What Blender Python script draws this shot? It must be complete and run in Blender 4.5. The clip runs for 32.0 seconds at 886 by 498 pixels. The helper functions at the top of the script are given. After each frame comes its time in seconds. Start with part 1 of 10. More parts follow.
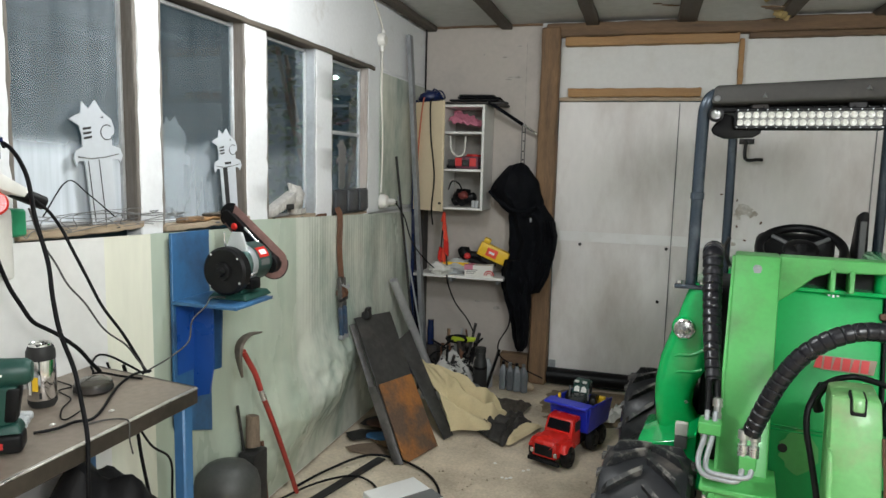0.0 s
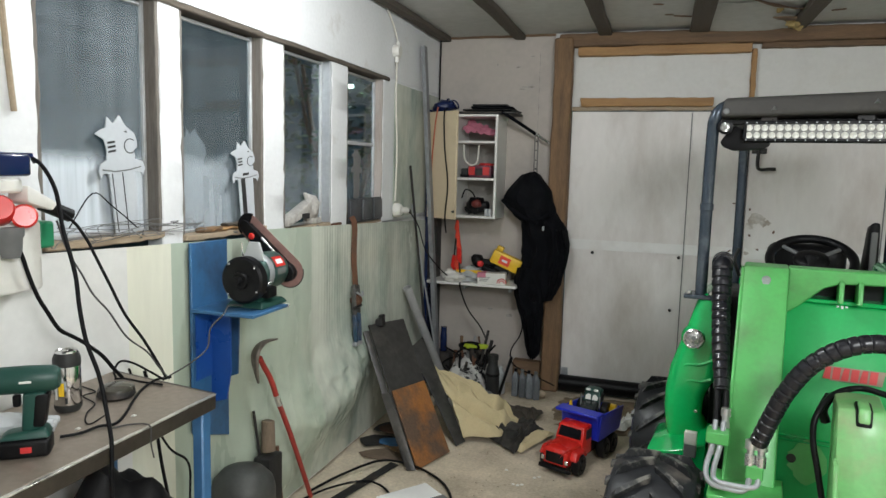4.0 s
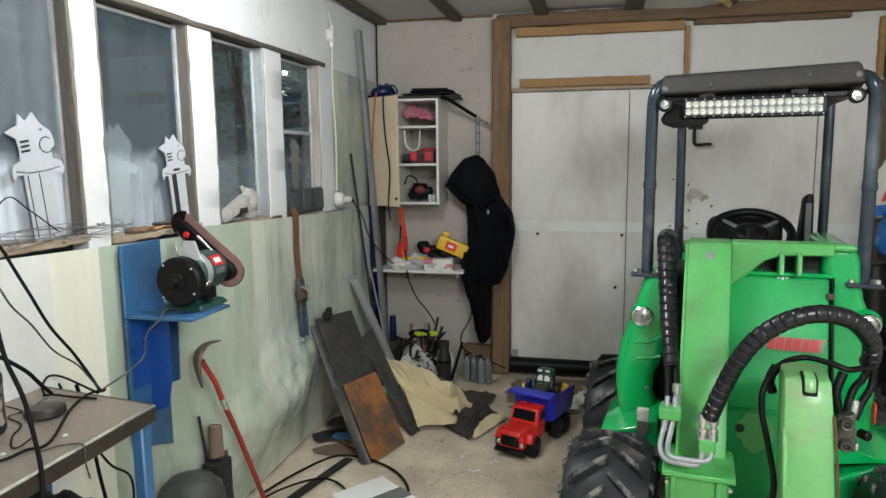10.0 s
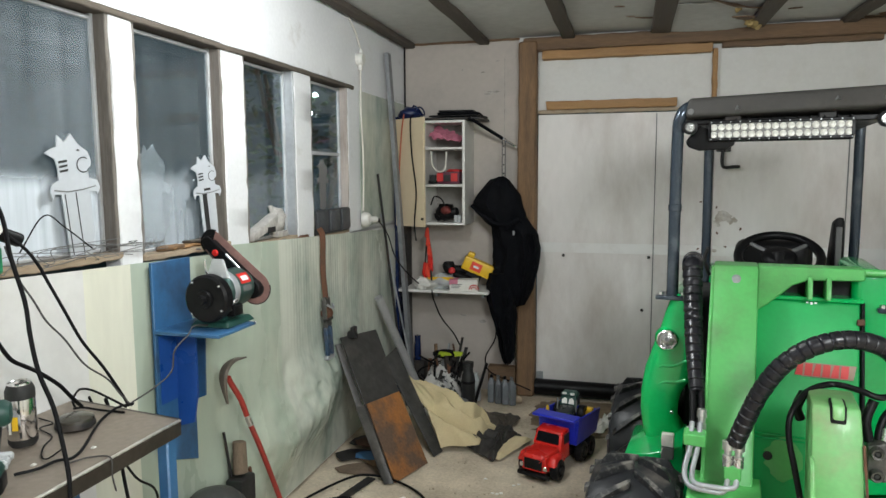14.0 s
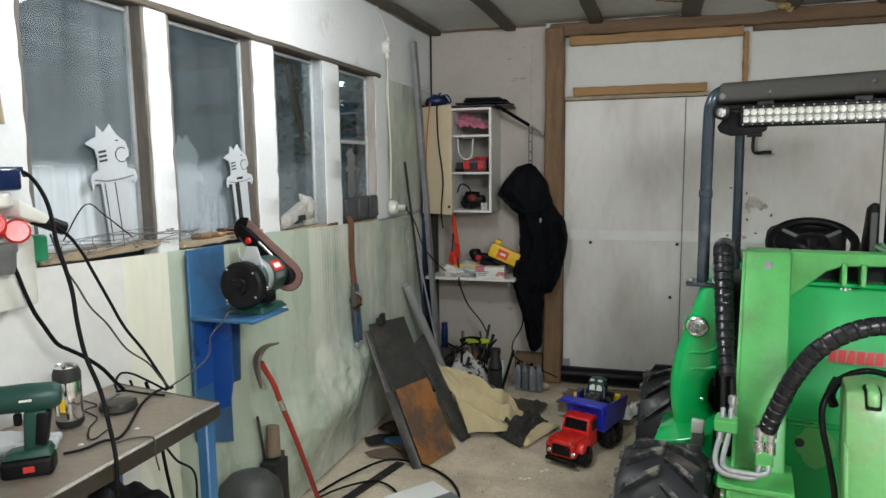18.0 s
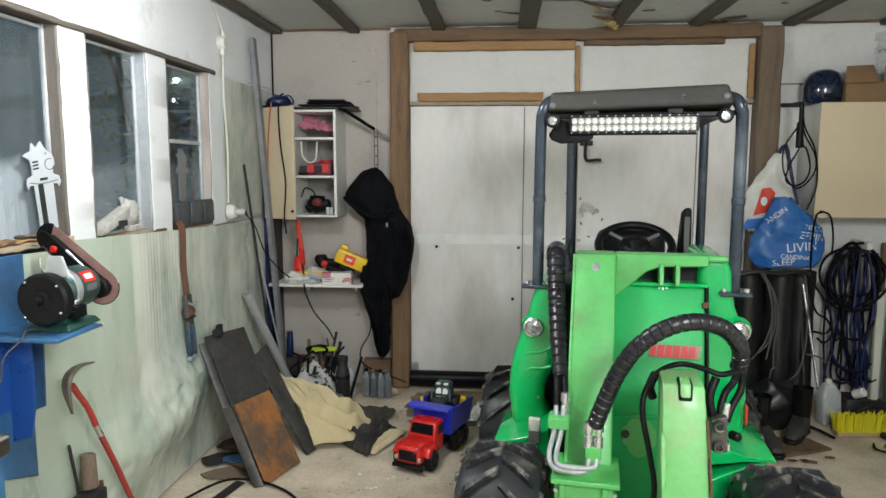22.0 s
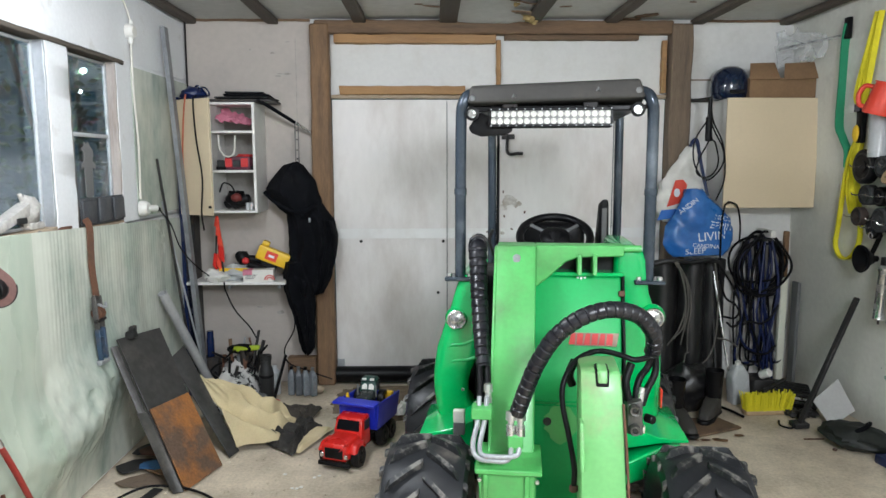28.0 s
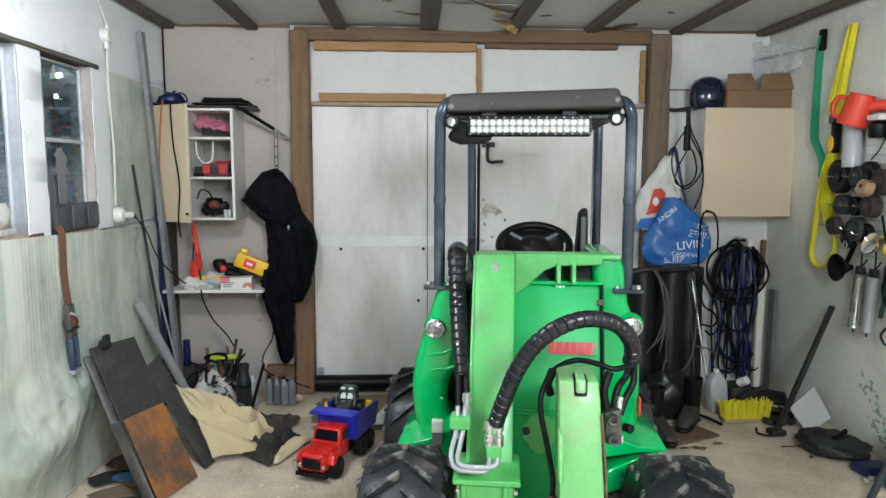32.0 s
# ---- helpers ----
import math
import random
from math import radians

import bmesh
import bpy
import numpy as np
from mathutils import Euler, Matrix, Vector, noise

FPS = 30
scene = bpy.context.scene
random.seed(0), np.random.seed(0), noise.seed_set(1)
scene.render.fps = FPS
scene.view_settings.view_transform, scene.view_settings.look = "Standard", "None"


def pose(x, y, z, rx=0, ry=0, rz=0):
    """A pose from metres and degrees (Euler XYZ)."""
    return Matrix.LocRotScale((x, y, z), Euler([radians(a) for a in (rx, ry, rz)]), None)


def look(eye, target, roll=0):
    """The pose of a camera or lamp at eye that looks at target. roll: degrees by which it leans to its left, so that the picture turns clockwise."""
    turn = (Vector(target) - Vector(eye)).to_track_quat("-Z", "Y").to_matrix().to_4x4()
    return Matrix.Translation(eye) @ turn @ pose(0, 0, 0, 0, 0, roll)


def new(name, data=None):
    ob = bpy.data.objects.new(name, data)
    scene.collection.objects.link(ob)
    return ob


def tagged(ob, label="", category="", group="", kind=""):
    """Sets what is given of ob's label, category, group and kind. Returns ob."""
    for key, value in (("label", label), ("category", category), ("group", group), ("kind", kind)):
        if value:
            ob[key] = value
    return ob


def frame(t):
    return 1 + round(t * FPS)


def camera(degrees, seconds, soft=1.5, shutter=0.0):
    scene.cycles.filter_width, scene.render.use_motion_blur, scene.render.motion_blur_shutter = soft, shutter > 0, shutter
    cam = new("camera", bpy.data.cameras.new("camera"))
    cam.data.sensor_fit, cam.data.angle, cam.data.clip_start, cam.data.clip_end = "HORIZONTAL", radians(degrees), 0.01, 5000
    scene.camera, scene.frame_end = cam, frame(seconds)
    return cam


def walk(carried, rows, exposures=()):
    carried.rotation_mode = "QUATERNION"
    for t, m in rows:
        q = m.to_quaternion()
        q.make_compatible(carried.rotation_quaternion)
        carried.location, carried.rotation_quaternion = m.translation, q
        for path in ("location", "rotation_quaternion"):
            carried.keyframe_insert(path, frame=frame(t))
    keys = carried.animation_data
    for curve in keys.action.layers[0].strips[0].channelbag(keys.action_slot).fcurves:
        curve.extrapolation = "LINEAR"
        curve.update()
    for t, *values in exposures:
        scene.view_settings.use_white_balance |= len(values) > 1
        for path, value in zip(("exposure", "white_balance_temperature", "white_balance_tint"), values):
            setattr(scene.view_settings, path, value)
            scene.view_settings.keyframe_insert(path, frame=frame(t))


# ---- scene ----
cam = camera(66.3, 32.0)
PATH = [
    (0, (1.604, -4.897, 1.572), (1.047, -2.992, 1.326), 1.4),
    (0.5, (1.617, -4.925, 1.585), (1.022, -3.023, 1.413), 2.5),
    (1, (1.623, -4.927, 1.582), (1.118, -2.995, 1.48), 2.4),
    (1.5, (1.625, -4.916, 1.595), (1.095, -3.0, 1.376), 0.9),
    (2, (1.619, -4.913, 1.588), (0.99, -3.035, 1.314), 0.9),
    (2.5, (1.617, -4.925, 1.593), (1.07, -3.016, 1.357), 0.7),
    (3, (1.624, -4.946, 1.586), (1.017, -3.052, 1.366), 0.8),
    (3.5, (1.63, -4.94, 1.592), (1.034, -3.044, 1.368), 1.4),
    (5.5, (1.614, -4.943, 1.6), (1.0, -3.058, 1.335), 1.7),
    (6, (1.619, -4.932, 1.599), (1.027, -3.035, 1.373), 1.8),
    (6.5, (1.619, -4.905, 1.615), (1.071, -2.993, 1.408), 2.0),
    (7, (1.616, -4.928, 1.616), (1.025, -3.028, 1.412), -0.1),
    (7.5, (1.614, -4.908, 1.618), (1.078, -2.994, 1.4), 0.0),
    (8, (1.6, -4.927, 1.612), (1.037, -3.026, 1.35), 0.2),
    (8.5, (1.603, -4.928, 1.616), (1.006, -3.037, 1.353), -0.5),
    (9, (1.612, -4.935, 1.615), (1.02, -3.04, 1.366), -1.3),
    (9.5, (1.613, -4.9, 1.606), (1.154, -2.977, 1.305), -0.5),
    (10, (1.605, -4.883, 1.606), (1.164, -2.952, 1.33), -0.6),
    (10.5, (1.607, -4.883, 1.605), (1.18, -2.946, 1.352), -0.5),
    (11, (1.61, -4.885, 1.604), (1.167, -2.95, 1.363), -0.5),
    (11.5, (1.621, -4.889, 1.606), (1.162, -2.955, 1.377), -0.2),
    (12, (1.616, -4.893, 1.607), (1.148, -2.962, 1.376), -0.0),
    (12.5, (1.623, -4.894, 1.603), (1.14, -2.969, 1.354), 0.1),
    (13, (1.62, -4.889, 1.604), (1.136, -2.965, 1.354), -0.1),
    (13.5, (1.62, -4.895, 1.609), (1.103, -2.977, 1.376), -0.3),
    (14, (1.624, -4.897, 1.609), (1.103, -2.978, 1.393), -0.3),
    (14.5, (1.622, -4.903, 1.613), (1.08, -2.99, 1.399), -0.3),
    (15, (1.621, -4.905, 1.607), (1.071, -2.997, 1.373), 0.2),
    (15.5, (1.621, -4.906, 1.609), (1.057, -3.002, 1.378), 0.0),
    (17.5, (1.617, -4.92, 1.606), (1.047, -3.018, 1.367), -0.6),
    (18, (1.608, -4.921, 1.607), (1.021, -3.026, 1.357), -0.7),
    (18.5, (1.613, -4.923, 1.606), (1.021, -3.029, 1.356), -0.5),
    (19, (1.615, -4.918, 1.604), (1.032, -3.023, 1.338), -0.7),
    (19.5, (1.614, -4.91, 1.607), (1.032, -3.013, 1.357), -0.6),
    (20, (1.618, -4.909, 1.611), (1.051, -3.007, 1.364), -0.8),
    (20.5, (1.617, -4.914, 1.608), (1.062, -3.007, 1.372), -0.5),
    (21, (1.632, -4.919, 1.612), (1.072, -3.012, 1.388), -0.4),
    (21.5, (1.656, -4.872, 1.608), (1.353, -2.912, 1.348), -0.1),
    (22, (1.657, -4.85, 1.603), (1.485, -2.872, 1.364), 0.1),
    (22.5, (1.666, -4.837, 1.605), (1.519, -2.858, 1.351), -0.1),
    (23, (1.682, -4.818, 1.599), (1.596, -2.84, 1.318), -0.2),
    (23.5, (1.682, -4.844, 1.602), (1.669, -2.862, 1.334), -0.8),
    (24, (1.695, -4.845, 1.603), (1.681, -2.861, 1.346), -0.7),
    (24.5, (1.706, -4.834, 1.595), (1.787, -2.852, 1.343), -1.1),
    (25, (1.7, -4.818, 1.604), (1.836, -2.839, 1.344), -0.5),
    (25.5, (1.69, -4.809, 1.597), (1.812, -2.831, 1.331), -0.0),
    (27.5, (1.672, -4.839, 1.596), (1.721, -2.858, 1.327), 0.3),
    (28, (1.683, -4.838, 1.596), (1.721, -2.855, 1.342), -0.1),
    (28.5, (1.687, -4.838, 1.595), (1.746, -2.855, 1.341), 0.3),
    (29, (1.69, -4.833, 1.595), (1.769, -2.851, 1.338), 0.6),
    (29.5, (1.7, -4.822, 1.599), (1.808, -2.843, 1.33), 0.8),
    (30, (1.697, -4.822, 1.599), (1.788, -2.842, 1.332), 0.5),
    (30.5, (1.698, -4.824, 1.599), (1.775, -2.843, 1.332), 0.3),
    (31, (1.695, -4.827, 1.6), (1.744, -2.846, 1.335), 0.2),
    (31.5, (1.69, -4.84, 1.6), (1.705, -2.857, 1.341), 0.3),
    (32, (1.696, -4.823, 1.599), (1.787, -2.839, 1.366), 0.2),
]
walk(cam, [(t, look(eye, target, roll)) for t, eye, target, roll in PATH],
     [(0, -0.07, 6420, 8.5), (3, -0.10, 6420, 8.5), (7, -0.18, 6420, 8.5), (10, -0.04, 6420, 8), (13, -0.03, 6420, 8), (18, -0.15, 6420, 8), (21, -0.13, 6420, 8), (22, 0.30, 6420, 8), (23, 0.36, 6400, 7), (25, 0.50, 6220, 8), (28, 0.49, 6080, 10.5), (32, 0.49, 6060, 9.5)])


# ---- light ----
world = bpy.data.worlds.new("night")
scene.world = world
world.use_nodes = True
wn = world.node_tree.nodes["Background"]
wn.inputs[0].default_value = (0.036, 0.075, 0.092, 1)
wn.inputs[1].default_value = 0.40


def bulb(name, where, watts, soft=0.12, colour=(0.98, 1.0, 1.01)):
    lamp = bpy.data.lights.new(name, "POINT")
    lamp.energy, lamp.shadow_soft_size, lamp.color = watts, soft, colour
    new(name, lamp).location = where


bulb("ceiling_lamp", (0.80, -2.70, 2.40), 48)
bulb("ceiling_lamp", (2.60, -5.10, 2.36), 230, 0.40)
yard = bpy.data.lights.new("yard_light", "POINT")
yard.energy, yard.shadow_soft_size, yard.color = 14, 0.02, (0.9, 1.0, 1.0)
new("yard_light", yard).location = (-1.55, 1.72, 2.45)


# ---- materials ----
def material(name, colour, rough=0.6, metal=0.0, var=0.12, scale=6.0, fine=60.0, bump=0.15, second=None,
             amount=0.35, spot=2.5, stretch=(1, 1, 1), coat=0.0, lo=0.5, hi=0.72, vary=0.0, depth=0.004, gloss=0.5):
    """Grain and stains on two scales; second: a stain colour with a shape of its own."""
    m = bpy.data.materials.new(name)
    m.use_nodes = True
    nt = m.node_tree
    b = nt.nodes["Principled BSDF"]
    N, Lk = nt.nodes.new, nt.links.new
    co = N("ShaderNodeTexCoord")
    mp = N("ShaderNodeMapping")
    mp.inputs["Scale"].default_value = stretch
    Lk(co.outputs["Object"], mp.inputs["Vector"])
    big, small = N("ShaderNodeTexNoise"), N("ShaderNodeTexNoise")
    big.inputs["Scale"].default_value, big.inputs["Detail"].default_value = scale, 6
    small.inputs["Scale"].default_value, small.inputs["Detail"].default_value = fine, 4
    Lk(mp.outputs[0], big.inputs["Vector"])
    Lk(mp.outputs[0], small.inputs["Vector"])
    add = N("ShaderNodeMath")
    add.operation = "ADD"
    Lk(big.outputs["Fac"], add.inputs[0])
    Lk(small.outputs["Fac"], add.inputs[1])
    mr = N("ShaderNodeMapRange")
    mr.inputs[1].default_value, mr.inputs[2].default_value = 0.6, 1.4
    mr.inputs[3].default_value, mr.inputs[4].default_value = 1 - var, 1 + var
    Lk(add.outputs[0], mr.inputs[0])
    last = mr.outputs[0]
    if vary:
        oi = N("ShaderNodeObjectInfo")
        rr = N("ShaderNodeMapRange")
        rr.inputs[3].default_value, rr.inputs[4].default_value = 1 - vary, 1 + vary
        Lk(oi.outputs["Random"], rr.inputs[0])
        mu = N("ShaderNodeMath")
        mu.operation = "MULTIPLY"
        Lk(last, mu.inputs[0])
        Lk(rr.outputs[0], mu.inputs[1])
        last = mu.outputs[0]
    vm = N("ShaderNodeVectorMath")
    vm.operation = "SCALE"
    Lk(last, vm.inputs["Scale"])
    if second:
        st = N("ShaderNodeTexNoise")
        st.inputs["Scale"].default_value, st.inputs["Detail"].default_value = spot, 8
        st.inputs["Roughness"].default_value = 0.65
        Lk(mp.outputs[0], st.inputs["Vector"])
        sr = N("ShaderNodeMapRange")
        sr.inputs[1].default_value, sr.inputs[2].default_value = lo, hi
        sr.inputs[3].default_value, sr.inputs[4].default_value = 0, amount
        Lk(st.outputs["Fac"], sr.inputs[0])
        mx = N("ShaderNodeMix")
        mx.data_type = "RGBA"
        mx.inputs[6].default_value, mx.inputs[7].default_value = (*colour, 1), (*second, 1)
        Lk(sr.outputs[0], mx.inputs[0])
        Lk(mx.outputs[2], vm.inputs[0])
    else:
        vm.inputs[0].default_value = colour
    Lk(vm.outputs[0], b.inputs["Base Color"])
    b.inputs["Metallic"].default_value = metal
    rm = N("ShaderNodeMapRange")
    rm.inputs[1].default_value, rm.inputs[2].default_value = 0.3, 0.7
    rm.inputs[3].default_value, rm.inputs[4].default_value = max(rough - 0.1, 0.02), min(rough + 0.1, 1)
    Lk(big.outputs["Fac"], rm.inputs[0])
    Lk(rm.outputs[0], b.inputs["Roughness"])
    b.inputs["Coat Weight"].default_value = coat
    b.inputs["Specular IOR Level"].default_value = gloss
    b.inputs["Coat Roughness"].default_value = 0.12
    if bump:
        bp = N("ShaderNodeBump")
        bp.inputs["Strength"].default_value, bp.inputs["Distance"].default_value = bump, depth
        Lk(add.outputs[0], bp.inputs["Height"])
        Lk(bp.outputs[0], b.inputs["Normal"])
    return m


WHITE_WALL = material("white_painted_board", (0.72, 0.72, 0.70), 0.6, var=0.07, scale=1.3, fine=25, bump=0.2, second=(0.36, 0.35, 0.32), amount=0.55, spot=1.6, lo=0.52, hi=0.8)
# same white as the right panel, base darkened for this corner's weaker light; stains real
DIM_WALL = material("dimmed_white_plaster", (0.465, 0.422, 0.382), 0.7, var=0.07, scale=1.3, fine=25, bump=0.2, second=(0.30, 0.28, 0.26), amount=0.6, spot=1.6, lo=0.5, hi=0.78)
WHITE_PAINT = material("white_painted_timber", (0.79, 0.80, 0.815), 0.5, var=0.06, scale=3, fine=50, bump=0.25, second=(0.42, 0.38, 0.32), amount=0.6, spot=5, lo=0.6, hi=0.8)
DOOR_SKIN = material("dirty_white_door_panel", (0.77, 0.745, 0.725), 0.5, var=0.05, scale=1.7, fine=14, bump=0.05, second=(0.50, 0.45, 0.41), amount=0.75, spot=1.4, stretch=(1.6, 1, 0.6), lo=0.45, hi=0.70)
DOOR_BAND = material("pale_white_door_band", (0.80, 0.795, 0.78), 0.5, var=0.04, scale=2, fine=14, bump=0.04, second=(0.55, 0.51, 0.46), amount=0.5, spot=3)
DOOR_STAIN = material("brown_door_stain", (0.40, 0.35, 0.30), 0.7, var=0.2, scale=12, fine=60, bump=0.1, second=(0.66, 0.64, 0.61), amount=0.9, spot=9, lo=0.42, hi=0.6)
INSULATION = material("white_foam_board", (0.69, 0.69, 0.67), 0.7, var=0.05, scale=2, fine=40, bump=0.2, second=(0.5, 0.47, 0.4), amount=0.35, spot=3)
CEILING = material("grey_white_ceiling_board", (0.56, 0.565, 0.55), 0.8, var=0.12, scale=1.5, fine=20, bump=0.3, second=(0.34, 0.32, 0.28), amount=0.5, spot=1.5, lo=0.52, hi=0.78)
FRP = material("pale_green_fibreglass_sheet", (0.63, 0.66, 0.575), 0.20, var=0.08, scale=2.2, fine=14, bump=0.10, second=(0.30, 0.37, 0.32), amount=0.9, spot=1.7, stretch=(1, 1.3, 0.6), lo=0.46, hi=0.66, depth=0.006)
FRP_SMOOTH = material("sage_green_fibreglass_sheet", (0.43, 0.50, 0.41), 0.3, var=0.07, scale=2.2, fine=14, bump=0.06, second=(0.66, 0.69, 0.58), amount=0.7, spot=1.5, stretch=(1, 1.2, 0.4), lo=0.5, hi=0.75, depth=0.006)
CREAM_SHEET = material("creamy_white_wall_sheet", (0.74, 0.74, 0.63), 0.4, var=0.06, scale=2, fine=20, bump=0.1, second=(0.58, 0.62, 0.50), amount=0.6, spot=3, stretch=(1, 2, 0.4), lo=0.5, hi=0.75)
WALL_GREY = material("grey_plaster_wall", (0.70, 0.70, 0.64), 0.7, var=0.08, scale=1.6, fine=30, bump=0.25, second=(0.36, 0.34, 0.29), amount=0.6, spot=1.3, lo=0.5, hi=0.75)
CONCRETE = material("dusty_concrete", (0.64, 0.555, 0.43), 0.85, var=0.24, scale=4.0, fine=70, bump=0.5, second=(0.22, 0.17, 0.115), amount=0.75, spot=1.5, lo=0.44, hi=0.76)
OLD_WOOD = material("weathered_brown_timber", (0.215, 0.128, 0.068), 0.8, var=0.3, scale=5, fine=40, bump=0.5, stretch=(6, 6, 0.5), second=(0.06, 0.045, 0.035), amount=0.7, spot=3)
OLD_WOOD_X = material("weathered_brown_beam", (0.17, 0.105, 0.06), 0.8, var=0.3, scale=5, fine=40, bump=0.5, stretch=(0.5, 6, 6), second=(0.06, 0.045, 0.035), amount=0.7, spot=3)
FRAME_WOOD = material("grey_weathered_reveal", (0.165, 0.148, 0.13), 0.85, var=0.25, scale=5, fine=40, bump=0.5, stretch=(6, 6, 0.5), second=(0.11, 0.09, 0.07), amount=0.7, spot=4)
OLD_WOOD_Y = material("weathered_grey_rafter", (0.095, 0.078, 0.062), 0.85, var=0.3, scale=5, fine=40, bump=0.5, stretch=(6, 0.5, 6), second=(0.07, 0.06, 0.05), amount=0.7, spot=3)
GREYED_WOOD = material("grey_brown_timber", (0.18, 0.132, 0.092), 0.85, var=0.3, scale=5, fine=40, bump=0.5, stretch=(6, 6, 0.5), second=(0.07, 0.055, 0.045), amount=0.7, spot=3)
PINK_WOOD = material("pale_pinkish_reveal", (0.42, 0.375, 0.345), 0.8, var=0.2, scale=5, fine=40, bump=0.4, stretch=(6, 6, 0.5), second=(0.20, 0.14, 0.11), amount=0.6, spot=4)
NEW_WOOD = material("orange_pine_board", (0.37, 0.21, 0.09), 0.7, var=0.2, scale=4, fine=50, bump=0.3, stretch=(0.6, 7, 7), second=(0.22, 0.12, 0.05), amount=0.6, spot=3)
SILL_WOOD = material("bare_sill_wood", (0.38, 0.30, 0.21), 0.75, var=0.2, scale=4, fine=50, bump=0.3, stretch=(7, 0.6, 7), second=(0.2, 0.14, 0.09), amount=0.7, spot=4)
GALV = material("galvanised_steel", (0.40, 0.42, 0.44), 0.42, 0.35, var=0.15, scale=9, fine=60, bump=0.08, second=(0.24, 0.24, 0.25), amount=0.5, spot=6)
ALU = material("grey_window_frame", (0.50, 0.515, 0.53), 0.5, 0.2, var=0.1, scale=9, bump=0.1, second=(0.2, 0.18, 0.16), amount=0.6, spot=6)
STEEL = material("dull_dark_steel", (0.034, 0.033, 0.033), 0.5, 0.4, var=0.3, scale=5, fine=40, bump=0.18, second=(0.12, 0.088, 0.065), amount=0.6, spot=4, lo=0.52, hi=0.7, gloss=0.35)
STEEL_BRIGHT = material("bright_steel", (0.70, 0.70, 0.70), 0.26, 0.9, var=0.08, scale=12, bump=0.05)
RUST = material("orange_rust", (0.34, 0.135, 0.035), 0.9, 0.0, var=0.3, scale=7, fine=70, bump=0.4, second=(0.09, 0.065, 0.05), amount=0.9, spot=3.6, lo=0.42, hi=0.60)
RUST_DARK = material("dark_rust", (0.13, 0.06, 0.035), 0.85, 0.1, var=0.3, scale=9, fine=70, bump=0.4, second=(0.05, 0.04, 0.035), amount=0.8, spot=6)
BLUE_PAINT = material("blue_painted_steel", (0.040, 0.135, 0.29), 0.42, var=0.12, scale=5, fine=40, bump=0.08, second=(0.035, 0.055, 0.10), amount=0.85, spot=3.5, lo=0.48, hi=0.72)
BLUE_GREASE = material("royal_blue_plastic", (0.014, 0.075, 0.33), 0.35, var=0.08, scale=8, bump=0.03)
BENCH_TOP = material("worn_steel_bench_top", (0.26, 0.218, 0.178), 0.46, 0.35, var=0.2, scale=5, fine=50, bump=0.1, second=(0.10, 0.07, 0.05), amount=0.75, spot=4)
BENCH_EDGE = material("dark_steel_edge", (0.07, 0.058, 0.047), 0.4, 0.5, var=0.25, scale=8, bump=0.12, second=(0.05, 0.04, 0.033), amount=0.7, spot=7)
WORN_EDGE = material("worn_bright_edge", (0.62, 0.60, 0.56), 0.35, 0.7, var=0.3, scale=14, bump=0.08, second=(0.16, 0.13, 0.1), amount=0.7, spot=16)
GREEN = material("bright_green_paint", (0.007, 0.44, 0.108), 0.18, var=0.09, scale=3, fine=60, bump=0.03, coat=0.4, second=(0.03, 0.28, 0.07), amount=0.4, spot=4, lo=0.6, hi=0.8)
GREEN_HOOD = material("satin_green_hood_paint", (0.005, 0.385, 0.088), 0.5, var=0.09, scale=3, fine=60, bump=0.03, second=(0.02, 0.27, 0.06), amount=0.4, spot=4, lo=0.6, hi=0.8)
GREEN_BOOM = material("light_green_boom_paint", (0.095, 0.43, 0.11), 0.4, var=0.08, scale=3, fine=60, bump=0.04, coat=0.2, second=(0.10, 0.17, 0.07), amount=0.75, spot=4, lo=0.52, hi=0.78)
GREEN_ARM = material("pale_scratched_green_paint", (0.165, 0.46, 0.155), 0.42, var=0.1, scale=4, fine=60, bump=0.05, coat=0.15, second=(0.22, 0.30, 0.14), amount=0.8, spot=6, lo=0.50, hi=0.70)
TREAD = material("dusty_tread_rubber", (0.020, 0.021, 0.023), 0.45, gloss=0.4, var=0.2, scale=6, fine=50, bump=0.25, second=(0.26, 0.245, 0.22), amount=0.7, spot=16, lo=0.48, hi=0.62, vary=0.25)
RUBBER = material("tyre_rubber", (0.016, 0.017, 0.020), 0.42, gloss=0.4, var=0.2, scale=6, fine=50, bump=0.2, second=(0.16, 0.14, 0.12), amount=0.55, spot=6, lo=0.55, hi=0.72)
BLACK_PLASTIC = material("black_plastic", (0.0042, 0.0042, 0.005), 0.42, gloss=0.2, var=0.1, scale=8, bump=0.05, second=(0.03, 0.03, 0.03), amount=0.4, spot=5)
BLACK_GLOSS = material("glossy_black_hose_guard", (0.009, 0.009, 0.013), 0.30, var=0.1, scale=8, bump=0.03)
CLOTH_BLACK = material("black_cloth", (0.0042, 0.0046, 0.0065), 0.9, gloss=0.12, var=0.25, scale=7, fine=180, bump=0.4, second=(0.012, 0.012, 0.014), amount=0.6, spot=3)
ROPS_STEEL = material("blue_grey_painted_tube", (0.045, 0.06, 0.08), 0.17, 0.4, var=0.12, scale=6, bump=0.05, second=(0.22, 0.25, 0.28), amount=0.5, spot=4)
ROOF_GREY = material("dusty_grey_canopy", (0.042, 0.040, 0.037), 0.75, var=0.15, scale=6, fine=60, bump=0.15, second=(0.09, 0.08, 0.07), amount=0.7, spot=4)
CREAM = material("cream_laminate", (0.66, 0.55, 0.38), 0.42, var=0.03, scale=3, bump=0.03, second=(0.45, 0.36, 0.24), amount=0.35, spot=3, lo=0.55, hi=0.8)
